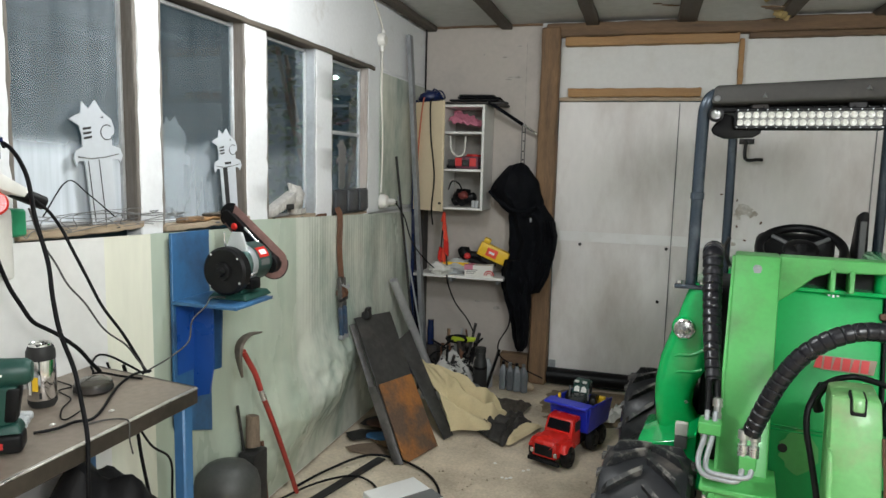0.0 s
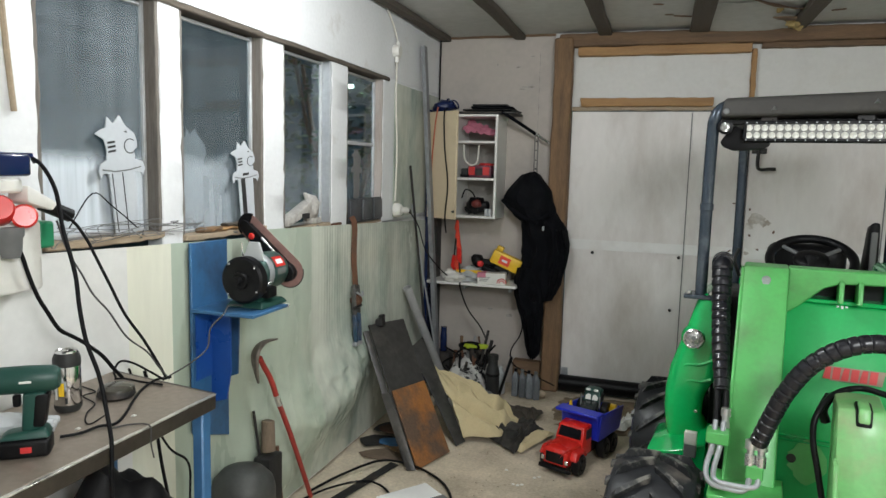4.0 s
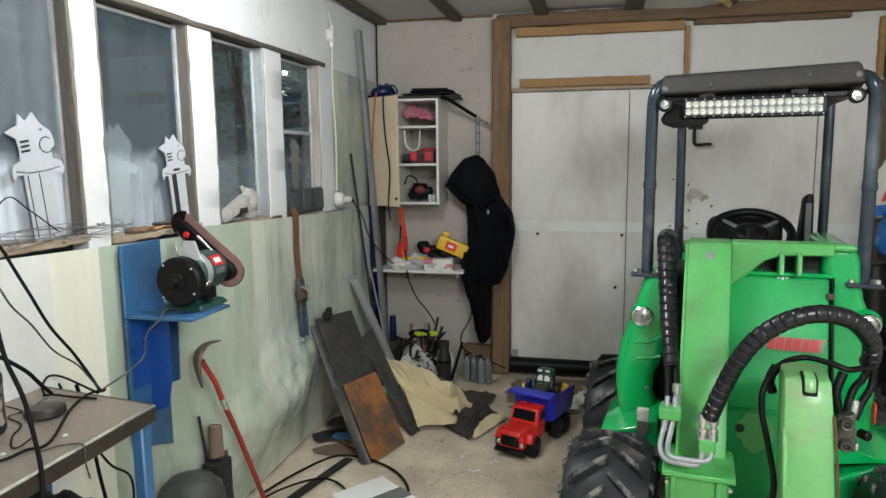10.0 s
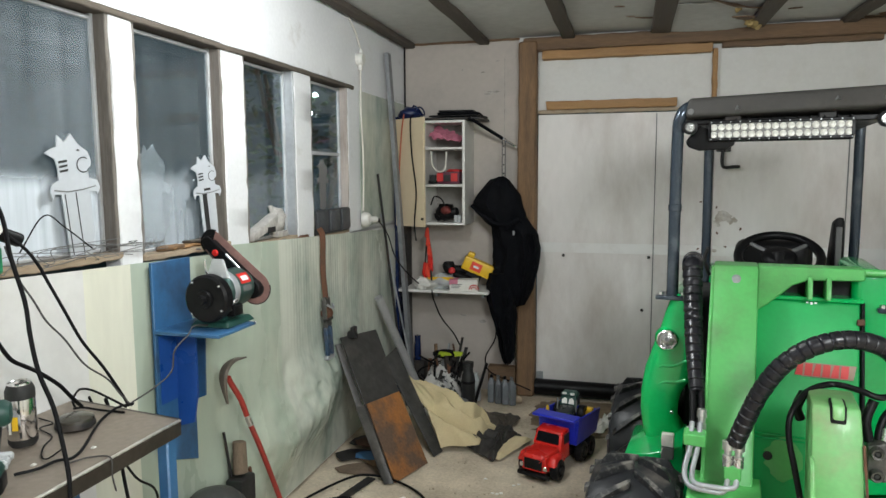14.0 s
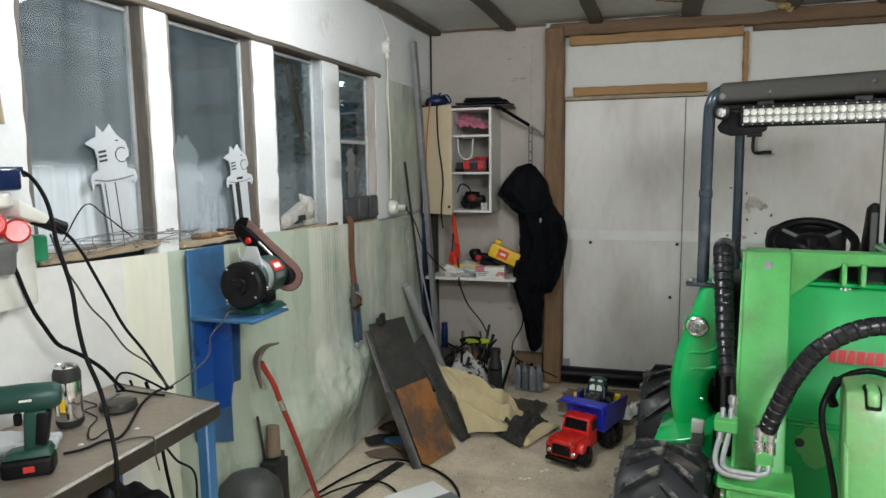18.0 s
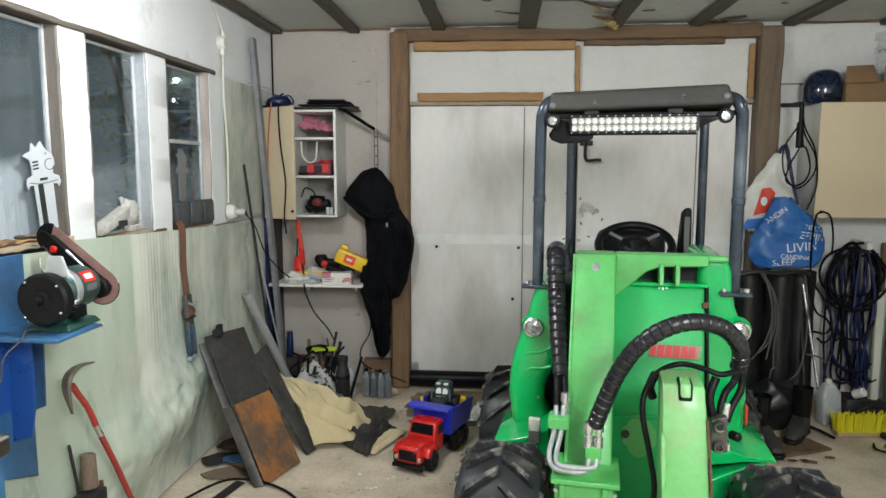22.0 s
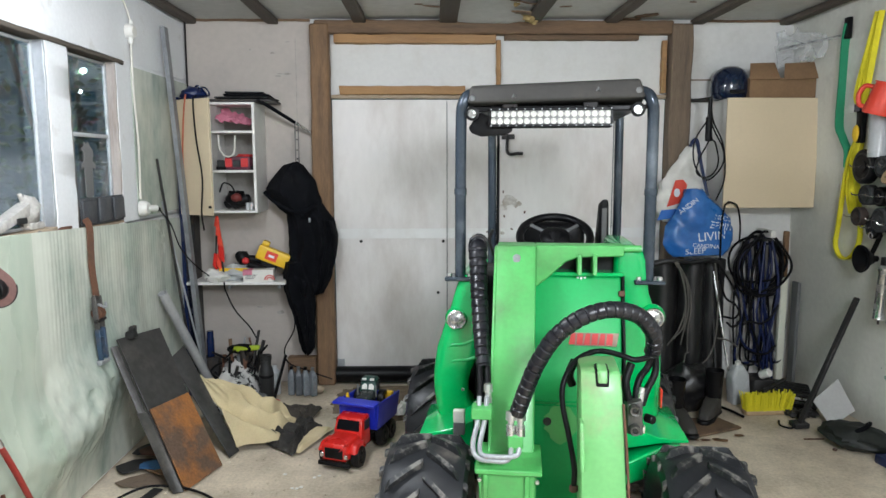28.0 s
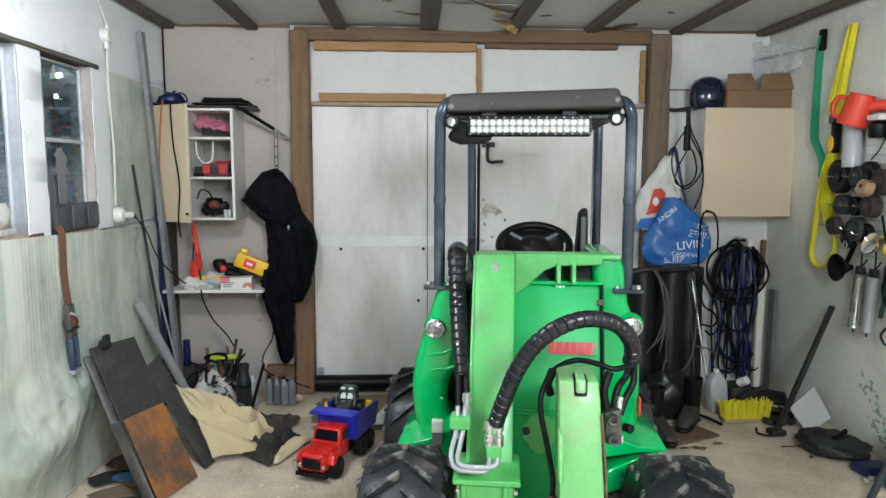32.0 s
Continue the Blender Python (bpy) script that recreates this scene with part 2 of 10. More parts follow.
WHITE_LAM = material("white_laminate", (0.74, 0.73, 0.70), 0.45, var=0.05, scale=4, bump=0.03, second=(0.45, 0.43, 0.4), amount=0.4, spot=5)
CARD = material("brown_cardboard", (0.24, 0.145, 0.075), 0.85, var=0.12, scale=5, fine=60, bump=0.1, second=(0.13, 0.08, 0.045), amount=0.5, spot=3)
WORN_RED = material("worn_red_paint", (0.36, 0.035, 0.025), 0.5, var=0.2, scale=12, bump=0.1, second=(0.14, 0.07, 0.05), amount=0.7, spot=9)
RED = material("red_plastic", (0.62, 0.02, 0.014), 0.3, var=0.06, scale=6, bump=0.03)
ORANGE_RED = material("orange_red_plastic", (0.72, 0.06, 0.03), 0.4, var=0.06, scale=6, bump=0.03)
TRUCK_BLUE = material("ultramarine_plastic", (0.015, 0.03, 0.48), 0.35, var=0.06, scale=6, bump=0.03)
YELLOW = material("yellow_plastic", (0.80, 0.50, 0.02), 0.4, var=0.08, scale=6, bump=0.03)
YELLOW_WEB = material("yellow_webbing", (0.78, 0.70, 0.02), 0.85, var=0.12, scale=12, fine=120, bump=0.5, second=(0.35, 0.29, 0.04), amount=0.5, spot=6)
GREEN_WEB = material("green_webbing", (0.03, 0.29, 0.145), 0.85, var=0.12, scale=12, fine=120, bump=0.5)
BEIGE_CLOTH = material("beige_canvas", (0.60, 0.50, 0.30), 0.95, var=0.12, scale=6, fine=150, bump=0.4, second=(0.30, 0.24, 0.15), amount=0.5, spot=4)
TOOL_GREEN = material("dark_green_tool_plastic", (0.008, 0.052, 0.040), 0.45, var=0.08, scale=8, bump=0.05)
CABLE = material("black_cable", (0.005, 0.005, 0.006), 0.6, gloss=0.15, var=0.1, scale=10, bump=0)
CABLE_GREY = material("grey_cable", (0.055, 0.052, 0.05), 0.6, var=0.1, scale=10, bump=0)
CABLE_WHITE = material("white_cable", (0.68, 0.66, 0.60), 0.5, var=0.05, scale=10, bump=0)
HOSE_BLUE = material("dark_blue_air_hose", (0.006, 0.015, 0.075), 0.4, var=0.1, scale=10, bump=0)
WHITE_PLASTIC = material("white_plastic", (0.74, 0.73, 0.69), 0.4, var=0.05, scale=8, bump=0.03, second=(0.5, 0.47, 0.42), amount=0.4, spot=7)
CLEAR_JUG = material("milky_plastic", (0.46, 0.48, 0.49), 0.3, var=0.08, scale=6, bump=0.05)
GREY_PLASTIC = material("grey_plastic", (0.14, 0.145, 0.145), 0.5, var=0.1, scale=8, bump=0.04)
PINK = material("pink_cloth", (0.58, 0.20, 0.28), 0.9, var=0.12, scale=8, bump=0.3)
BROWN_WOOD = material("tool_handle_wood", (0.40, 0.28, 0.16), 0.65, var=0.2, scale=6, bump=0.2, stretch=(6, 6, 0.6))
SWORD = material("bare_cut_steel_plate", (0.52, 0.55, 0.585), 0.5, 0.1, var=0.05, scale=6, bump=0.05)
BLUE_DARK = material("dark_blue_gloss", (0.008, 0.018, 0.075), 0.22, var=0.06, scale=6, bump=0.02, coat=0.4)


def plain(name, colour, rough=0.5, metal=0.0, glow=0.0):
    m = bpy.data.materials.new(name)
    m.use_nodes = True
    b = m.node_tree.nodes["Principled BSDF"]
    b.inputs["Base Color"].default_value, b.inputs["Roughness"].default_value, b.inputs["Metallic"].default_value = (*colour, 1), rough, metal
    if glow:
        b.inputs["Emission Color"].default_value, b.inputs["Emission Strength"].default_value = (*colour, 1), glow
    return m


LENS = material("ribbed_lamp_lens", (0.42, 0.43, 0.42), 0.18, 0.8, var=0.5, scale=45, fine=130, bump=0.5)
LED = material("led_reflector", (0.76, 0.76, 0.72), 0.35, 0.1, var=0.25, scale=30, fine=90, bump=0.1)
LED_SHEET = plain("led_backing", (0.22, 0.22, 0.21), 0.4)
CHROME = plain("chrome", (0.8, 0.8, 0.8), 0.12, 1.0)
INK = plain("black_ink", (0.02, 0.02, 0.02), 0.6)
RED_INK = plain("red_ink", (0.55, 0.03, 0.03), 0.5)
WHITE_INK = plain("white_ink", (0.8, 0.82, 0.85), 0.5)
BLUE_INK = plain("blue_ink", (0.03, 0.16, 0.55), 0.5)


def dusty_glass(name, dirt):
    """Window glass with dried condensation in its lower half and streaks."""
    m = bpy.data.materials.new(name)
    m.use_nodes = True
    nt = m.node_tree
    N, Lk = nt.nodes.new, nt.links.new
    glass = nt.nodes["Principled BSDF"]
    glass.inputs["Base Color"].default_value, glass.inputs["Roughness"].default_value = (0.80, 0.93, 0.97, 1), 0.03
    glass.inputs["Transmission Weight"].default_value, glass.inputs["IOR"].default_value = 1.0, 1.35
    dust = N("ShaderNodeBsdfDiffuse")
    dust.inputs[0].default_value = (0.65, 0.69, 0.73, 1)
    co, sep = N("ShaderNodeTexCoord"), N("ShaderNodeSeparateXYZ")
    Lk(co.outputs["Object"], sep.inputs[0])
    mp = N("ShaderNodeMapping")
    mp.inputs["Scale"].default_value = (1, 9, 0.5)
    Lk(co.outputs["Object"], mp.inputs["Vector"])
    streak, cloud = N("ShaderNodeTexNoise"), N("ShaderNodeTexNoise")
    streak.inputs["Scale"].default_value, streak.inputs["Detail"].default_value = 2.5, 5
    cloud.inputs["Scale"].default_value, cloud.inputs["Detail"].default_value = 3.0, 3
    Lk(mp.outputs[0], streak.inputs["Vector"])
    Lk(co.outputs["Object"], cloud.inputs["Vector"])
    edge = N("ShaderNodeMath")
    edge.operation = "MULTIPLY_ADD"
    edge.inputs[1].default_value, edge.inputs[2].default_value = 0.12, -0.06
    Lk(cloud.outputs["Fac"], edge.inputs[0])
    tot = N("ShaderNodeMath")
    tot.operation = "ADD"
    Lk(sep.outputs[2], tot.inputs[0])
    Lk(edge.outputs[0], tot.inputs[1])
    span = N("ShaderNodeMapRange")
    span.inputs[1].default_value, span.inputs[2].default_value = 1.30, 2.13
    Lk(tot.outputs[0], span.inputs[0])
    fog = N("ShaderNodeValToRGB")
    fog.color_ramp.interpolation = "EASE"
    stops = ((0.0, 0.88), (0.33, 0.72), (0.42, 0.11), (0.62, 0.09), (0.86, 0.09), (1.0, 0.05))
    while len(fog.color_ramp.elements) < len(stops):
        fog.color_ramp.elements.new(0.5)
    for e, (at, v) in zip(fog.color_ramp.elements, stops):
        e.position, e.color = at, (v, v, v, 1)
    Lk(span.outputs[0], fog.inputs[0])
    st = N("ShaderNodeMapRange")
    st.inputs[1].default_value, st.inputs[2].default_value, st.inputs[3].default_value, st.inputs[4].default_value = 0.3, 0.7, 0.72 * dirt, 1.28 * dirt
    Lk(streak.outputs["Fac"], st.inputs[0])
    amt = N("ShaderNodeMath")
    amt.operation = "MULTIPLY"
    Lk(fog.outputs[0], amt.inputs[0])
    Lk(st.outputs[0], amt.inputs[1])
    mix = N("ShaderNodeMixShader")
    Lk(amt.outputs[0], mix.inputs[0])
    Lk(glass.outputs[0], mix.inputs[1])
    Lk(dust.outputs[0], mix.inputs[2])
    Lk(mix.outputs[0], nt.nodes["Material Output"].inputs[0])
    return m


DUSTY_GLASS = dusty_glass("dusty_window_glass", 1.0)
HALF_DUSTY_GLASS = dusty_glass("half_dusty_window_glass", 0.38)
CLEANER_GLASS = dusty_glass("streaky_window_glass", 0.12)
CLEAR_FILM = plain("clear_plastic_film", (0.9, 0.92, 0.92), 0.25)
CLEAR_FILM.node_tree.nodes["Principled BSDF"].inputs["Alpha"].default_value = 0.28


# ---- geometry helpers ----
def shade(bm, angle=40):
    for f in bm.faces:
        f.smooth = True
    for e in bm.edges:
        if len(e.link_faces) == 2 and e.calc_face_angle(0) > radians(angle):
            e.smooth = False
    return bm


def mesh_of(name, bm, mat):
    me = bpy.data.meshes.new(name)
    bm.normal_update()
    shade(bm)
    bm.to_mesh(me)
    bm.free()
    for m in (mat if isinstance(mat, (list, tuple)) else [mat]):
        me.materials.append(m)
    return me


def part(name, bm, mat, parent=None, label=""):
    ob = new(name, mesh_of(name, bm, mat))
    ob.parent = parent
    return tagged(ob, label)


def thing(name, label, category, m=None, group="", kind=""):
    ob = new(name)
    ob.empty_display_size = 0.05
    if m is not None:
        ob.matrix_world = m
    return tagged(ob, label, category, group, kind)


def solid(name, bm, mat, label, category, m=None, group="", kind=""):
    """A thing of one mesh."""
    ob = new(name, mesh_of(name, bm, mat))
    if m is not None:
        ob.matrix_world = m
    return tagged(ob, label, category, group, kind)


def join(*bms):
    out = bms[0]
    for b in bms[1:]:
        me = bpy.data.meshes.new("tmp")
        b.to_mesh(me)
        b.free()
        out.from_mesh(me)
        bpy.data.meshes.remove(me)
    return out


def box(x0, x1, y0, y1, z0, z1, bevel=0.003, segs=1):
    bm = bmesh.new()
    bmesh.ops.create_cube(bm, size=1)
    bmesh.ops.scale(bm, vec=(x1 - x0, y1 - y0, z1 - z0), verts=bm.verts)
    bmesh.ops.translate(bm, vec=((x0 + x1) / 2, (y0 + y1) / 2, (z0 + z1) / 2), verts=bm.verts)
    lim = 0.45 * min(abs(x1 - x0), abs(y1 - y0), abs(z1 - z0))
    if bevel:
        bmesh.ops.bevel(bm, geom=bm.edges[:], offset=min(bevel, lim), segments=segs, affect="EDGES", profile=0.5)
    return bm


def moved(bm, m):
    bmesh.ops.transform(bm, matrix=m, verts=bm.verts)
    return bm


def lathe(profile, seg=24, m=None):
    """Profile of (radius, height) turned about z."""
    bm = bmesh.new()
    rings = []
    for r, z in profile:
        if r < 1e-5:
            rings.append([bm.verts.new((0, 0, z))])
        else:
            rings.append([bm.verts.new((r * math.cos(i * math.tau / seg), r * math.sin(i * math.tau / seg), z)) for i in range(seg)])
    for a, b in zip(rings, rings[1:]):
        for i in range(seg):
            j = (i + 1) % seg
            if len(a) == 1 and len(b) > 1:
                bm.faces.new((a[0], b[j], b[i]))
            elif len(b) == 1 and len(a) > 1:
                bm.faces.new((a[i], a[j], b[0]))
            elif len(a) > 1:
                bm.faces.new((a[i], a[j], b[j], b[i]))
    bmesh.ops.recalc_face_normals(bm, faces=bm.faces)
    return moved(bm, m) if m is not None else bm


def cyl(r, h, seg=24, bevel=0.002, m=None):
    e = min(bevel, r * 0.4, h * 0.4)
    return lathe([(0, 0), (r - e, 0), (r, e), (r, h - e), (r - e, h), (0, h)], seg, m)


def along(p, q):
    """The pose at p whose z axis points to q."""
    p, q = Vector(p), Vector(q)
    return Matrix.Translation(p) @ (q - p).to_track_quat("Z", "Y").to_matrix().to_4x4()


def rod(p, q, r, seg=12, bevel=0.002):
    return cyl(r, (Vector(q) - Vector(p)).length, seg, bevel, along(p, q))


def smooth_line(points, steps=6):
    """A smooth curve through the points."""
    pts = [Vector(p) for p in points]
    if len(pts) < 3:
        return pts
    ext = [2 * pts[0] - pts[1]] + pts + [2 * pts[-1] - pts[-2]]
    out = []
    for a, b, c, d in zip(ext, ext[1:], ext[2:], ext[3:]):
        for k in range(steps):
            t = k / steps
            out.append(0.5 * (2 * b + (c - a) * t + (2 * a - 5 * b + 4 * c - d) * t * t + (3 * b - a - 3 * c + d) * t ** 3))
    return out + [pts[-1]]


def sweep(line, section, closed=False, cap=True, up=(0.03, 0.02, 1), scales=None):
    """A section of (a, b) carried along a line."""
    bm = bmesh.new()
    n = len(line)
    rings, side = [], None
    for i, p in enumerate(line):
        d = (line[(i + 1) % n] if (closed or i + 1 < n) else p) - (line[i - 1] if (closed or i) else p)
        d = d.normalized() if d.length > 1e-9 else Vector((0, 0, 1))
        if side is None:
            side = d.cross(Vector(up))
            side = side if side.length > 1e-4 else d.cross(Vector((1, 0, 0)))
        side = (side - d * side.dot(d)).normalized()
        v = side.cross(d)
        k = scales[i] if scales else 1.0
        rings.append([bm.verts.new(p + side * a * k + v * b * k) for a, b in section])
    m = len(section)
    pairs = list(zip(rings, rings[1:])) + ([(rings[-1], rings[0])] if closed else [])
    for a, b in pairs:
        for i in range(m):
            j = (i + 1) % m
            bm.faces.new((a[i], a[j], b[j], b[i]))
    if cap and not closed:
        bm.faces.new(rings[0][::-1])
        bm.faces.new(rings[-1])
    bmesh.ops.recalc_face_normals(bm, faces=bm.faces)
    return bm


def circle(r, seg=8, squash=1.0):
    return [(r * math.cos(i * math.tau / seg), squash * r * math.sin(i * math.tau / seg)) for i in range(seg)]


def tube(points, r, seg=8, steps=6, smooth=True):
    return sweep(smooth_line(points, steps) if smooth else [Vector(p) for p in points], circle(r, seg))


def strap(points, w, t=0.004, steps=6, up=(0, 0, 1)):
    return sweep(smooth_line(points, steps), [(-w / 2, -t / 2), (w / 2, -t / 2), (w / 2, t / 2), (-w / 2, t / 2)], up=up)


def slab(outline, thick, m=None, bevel=0.0):
    """An outline of (x, y) made solid, from z 0 to thick."""
    bm = bmesh.new()
    f = bm.faces.new([bm.verts.new((x, y, 0)) for x, y in outline])
    bm.normal_update()
    ret = bmesh.ops.extrude_face_region(bm, geom=bm.faces[:])
    bmesh.ops.translate(bm, vec=(0, 0, thick), verts=[v for v in ret["geom"] if isinstance(v, bmesh.types.BMVert)])
    bmesh.ops.recalc_face_normals(bm, faces=bm.faces)
    if bevel:
        bmesh.ops.bevel(bm, geom=[e for e in bm.edges if e.calc_face_angle(0) > 0.5], offset=bevel, segments=1, affect="EDGES")
    return moved(bm, m) if m is not None else bm


def hull(points):
    bm = bmesh.new()
    for p in points:
        bm.verts.new(p)
    bmesh.ops.convex_hull(bm, input=bm.verts[:])
    bmesh.ops.delete(bm, geom=[v for v in bm.verts if not v.link_faces], context="VERTS")
    return bm


def bevelled(bm, off, segs=2, angle=25):
    bmesh.ops.dissolve_limit(bm, angle_limit=radians(2), verts=bm.verts[:], edges=bm.edges[:])
    bmesh.ops.bevel(bm, geom=[e for e in bm.edges if len(e.link_faces) == 2 and e.calc_face_angle(0) > radians(angle)], offset=off, segments=segs, affect="EDGES", profile=0.5)
    return bm


def sheet(nx, ny, place, thick=0.0):
    """A grid whose point (u, v) in 0..1 lies at place(u, v)."""
    bm = bmesh.new()
    vs = [[bm.verts.new(place(i / nx, j / ny)) for j in range(ny + 1)] for i in range(nx + 1)]
    for i in range(nx):
        for j in range(ny):
            bm.faces.new((vs[i][j], vs[i + 1][j], vs[i + 1][j + 1], vs[i][j + 1]))
    if thick:
        bm.normal_update()
        bmesh.ops.solidify(bm, geom=bm.faces[:], thickness=thick)
        bmesh.ops.recalc_face_normals(bm, faces=bm.faces)
    return bm


def wob(p, scale=4.0, amount=0.01):
    return noise.noise(Vector(p) * scale) * amount


def rough(bm, scale=6.0, amount=0.004):
    for v in bm.verts:
        v.co += noise.noise_vector(v.co * scale) * amount
    return bm


def blob(rx, ry, rz, seg=16, rings=10, lump=0.1, scale=3.0, m=None, seed=0.0):
    bm = bmesh.new()
    bmesh.ops.create_uvsphere(bm, u_segments=seg, v_segments=rings, radius=1)
    for v in bm.verts:
        k = 1 + lump * noise.noise(v.co * scale + Vector((seed, seed * 1.7, 0)))
        v.co = Vector((v.co.x * rx, v.co.y * ry, v.co.z * rz)) * k
    return moved(bm, m) if m is not None else bm


def text(words, size, m, mat, parent, name="lettering", thick=0.0006):
    cu = bpy.data.curves.new(name, "FONT")
    cu.body, cu.size, cu.extrude, cu.align_x, cu.align_y = words, size, thick, "CENTER", "CENTER"
    tmp = bpy.data.objects.new(name, cu)
    scene.collection.objects.link(tmp)
    me = bpy.data.meshes.new_from_object(tmp.evaluated_get(bpy.context.evaluated_depsgraph_get()))
    bpy.data.objects.remove(tmp)
    me.materials.clear()
    me.materials.append(mat)
    ob = new(name, me)
    ob.parent = parent
    ob.matrix_local = m
    return ob


def worn_box(x0, x1, y0, y1, z0, z1, amount=0.004, scale=14.0, step=0.05, bevel=0.004):
    """A box cut into short lengths, with chipped and wavering edges."""
    bm = box(x0, x1, y0, y1, z0, z1, bevel)
    size = (x1 - x0, y1 - y0, z1 - z0)
    ax = max(range(3), key=lambda i: size[i])
    lo = (x0, y0, z0)[ax]
    n = Vector([1.0 if i == ax else 0.0 for i in range(3)])
    for k in range(1, int(size[ax] / step)):
        bmesh.ops.bisect_plane(bm, geom=bm.verts[:] + bm.edges[:] + bm.faces[:], plane_co=n * (lo + k * size[ax] / int(size[ax] / step)), plane_no=n)
    return rough(bm, scale, amount)


def structure(name, bm, mat, label, category, parent=None):
    ob = new(name, mesh_of(name, bm, mat))
    ob.parent = parent
    return tagged(ob, label, category, kind="structure") if parent is None else tagged(ob, label)


# ---- the room: x from the window wall, y towards the far doors, z up ----
W, BACK, H = 4.28, -8.0, 2.575

floor = structure("floor", sheet(90, 110, lambda u, v: (-0.2 + 4.8 * u, -8.2 + 8.6 * v, wob((u * 4.8, v * 8.6, 0), 1.6, 0.006) - 0.004)), CONCRETE, "dusty worn concrete garage floor with dirt stains", "floor")
structure("ceiling", box(-0.3, W + 0.3, BACK - 0.2, 0.3, H, H + 0.08, 0), CEILING, "grey stained ceiling boards between timber rafters", "ceiling")
structure("wall_south", box(-0.2, W + 0.2, BACK - 0.15, BACK, 0, H, 0), WHITE_WALL, "plain white painted back wall of the garage", "wall")
structure("wall_east", sheet(2, 30, lambda u, v: (4.34 - 0.12 * u, -8.0 + 8.0 * v, H * u), 0.12), WALL_GREY, "grey stained plaster wall hung with tools", "wall")

def soil(u, v):
    k = math.sin(math.pi * u) * math.sin(math.pi * v)
    return (1.0 + 1.2 * u, -0.80 + 0.72 * v, -0.012 + 0.030 * k ** 0.6 + 0.012 * noise.noise(Vector((u * 22, v * 14, 1))) * k ** 0.3)


tagged(structure("floor_dirt", sheet(70, 50, soil), material("brown_floor_dirt", (0.22, 0.165, 0.105), 0.95, var=0.35, scale=14, fine=90, bump=0.6, second=(0.09, 0.07, 0.05), amount=0.8, spot=9), "brown dirt swept up against the doors", "dirt"), kind="stuff")

# rafters
for i, (x, w) in enumerate(((0.06, 0.07), (0.61, 0.08), (1.21, 0.085), (1.81, 0.12), (2.39, 0.095), (2.93, 0.085), (3.54, 0.085), (4.15, 0.07))):
    structure("rafter", worn_box(x - w / 2, x + w / 2, BACK, -0.012, 2.535, H - 0.002, 0.006, 4, 0.12, 0.006), OLD_WOOD_Y, "weathered brown timber rafter under the ceiling", "rafter")
FOAM = material("dried_yellow_foam", (0.42, 0.31, 0.13), 0.9, var=0.3, scale=18, bump=0.4, second=(0.16, 0.11, 0.06), amount=0.8, spot=14)
structure("torn_ceiling_sheet", rough(sheet(18, 3, lambda u, v: (1.91 + 0.44 * u + 0.03 * v, -0.93 + 0.46 * u - 0.05 * v * (0.4 + u), H - 0.012 - 0.035 * math.sin(3.0 * u) * v), 0.004), 9, 0.008), OLD_WOOD_X, "torn brown strip hanging from the ceiling", "ceiling sheet")
structure("sagging_sheet", sheet(14, 16, lambda u, v: (1.875 + 0.455 * u, -0.70 + 0.61 * v, H - 0.006 - 0.028 * v ** 3 - 0.010 * math.sin(3.1 * u) * v + wob((u * 3, v * 3, 0), 2, 0.004)), 0.003), CEILING, "pale ceiling sheet sagging between the rafters", "ceiling sheet")
TORN = random.Random(5)
for x, y, z, r in ((2.34, -0.24, H - 0.030, 0.032), (2.37, -0.16, H - 0.035, 0.026), (2.31, -0.30, H - 0.02, 0.020), (2.22, -0.52, H - 0.012, 0.016)):
    structure("dried_foam", rough(blob(r * 1.3, r * 1.5, r, 14, 10, 0.5, 4, pose(x, y, z), r * 90), 24, 0.012), FOAM, "lump of dried yellow foam in the torn ceiling", "foam")
for x, y, a, b, r in ((3.13, -0.15, 0.10, 0.05, -40), (3.07, -0.05, 0.09, 0.035, 0), (1.56, -0.744, 0.035, 0.008, 12), (1.70, -0.41, 0.06, 0.012, 20), (1.62, -0.47, 0.03, 0.006, 0), (2.55, -0.42, 0.04, 0.009, -15), (3.30, -0.55, 0.03, 0.007, 8), (2.28, -0.40, 0.09, 0.05, 30)):
    out = [(a * TORN.uniform(0.5, 1.1) * math.cos(k * 0.393), b * TORN.uniform(0.5, 1.1) * math.sin(k * 0.393)) for k in range(16)]
    structure("torn_patch", slab(out, 0.006, pose(x, y, H - 0.010 - (0.034 if 1.86 < x < 2.33 else 0), 0, 0, r)), OLD_WOOD_X, "bare brown crack where the ceiling sheet is torn", "ceiling patch")
# thin brown strips draw the shadow line where wall meets ceiling
for xa, xb in ((0.0, 0.865), (3.495, 4.215)):
    structure("ceiling_gap", worn_box(xa, xb, -0.008, -0.001, H - 0.020, H - 0.003, 0.004, 16, 0.05, 0.002), OLD_WOOD_X, "dark strip standing in for the shadow line along the top of the wall", "gap")

# window wall: openings (y from, y to) between sill and head
HEAD = 2.135
GLAZED = ((-4.30, -3.69), (-3.489, -3.008), (-2.90, -2.376), (-2.212, -1.746), (-1.563, -1.07))
ww = structure("wall_west", box(-0.16, 0.0, BACK, 0.0, HEAD + 0.02, H, 0), WHITE_PAINT, "white painted window wall over a sheeted lower part", "wall")
structure("lower_wall", box(-0.16, 0.0, BACK, 0.0, 0.0, 1.27, 0), WHITE_WALL, "lower window wall", "wall", ww)
prev = BACK
for i, (a, b) in enumerate(GLAZED):
    structure("pillar", worn_box(-0.068, 0.0 if i else -0.002, prev, a, 1.26, HEAD + 0.02, 0.005, 19, 0.035), WHITE_PAINT, "", "", ww)
    prev = b
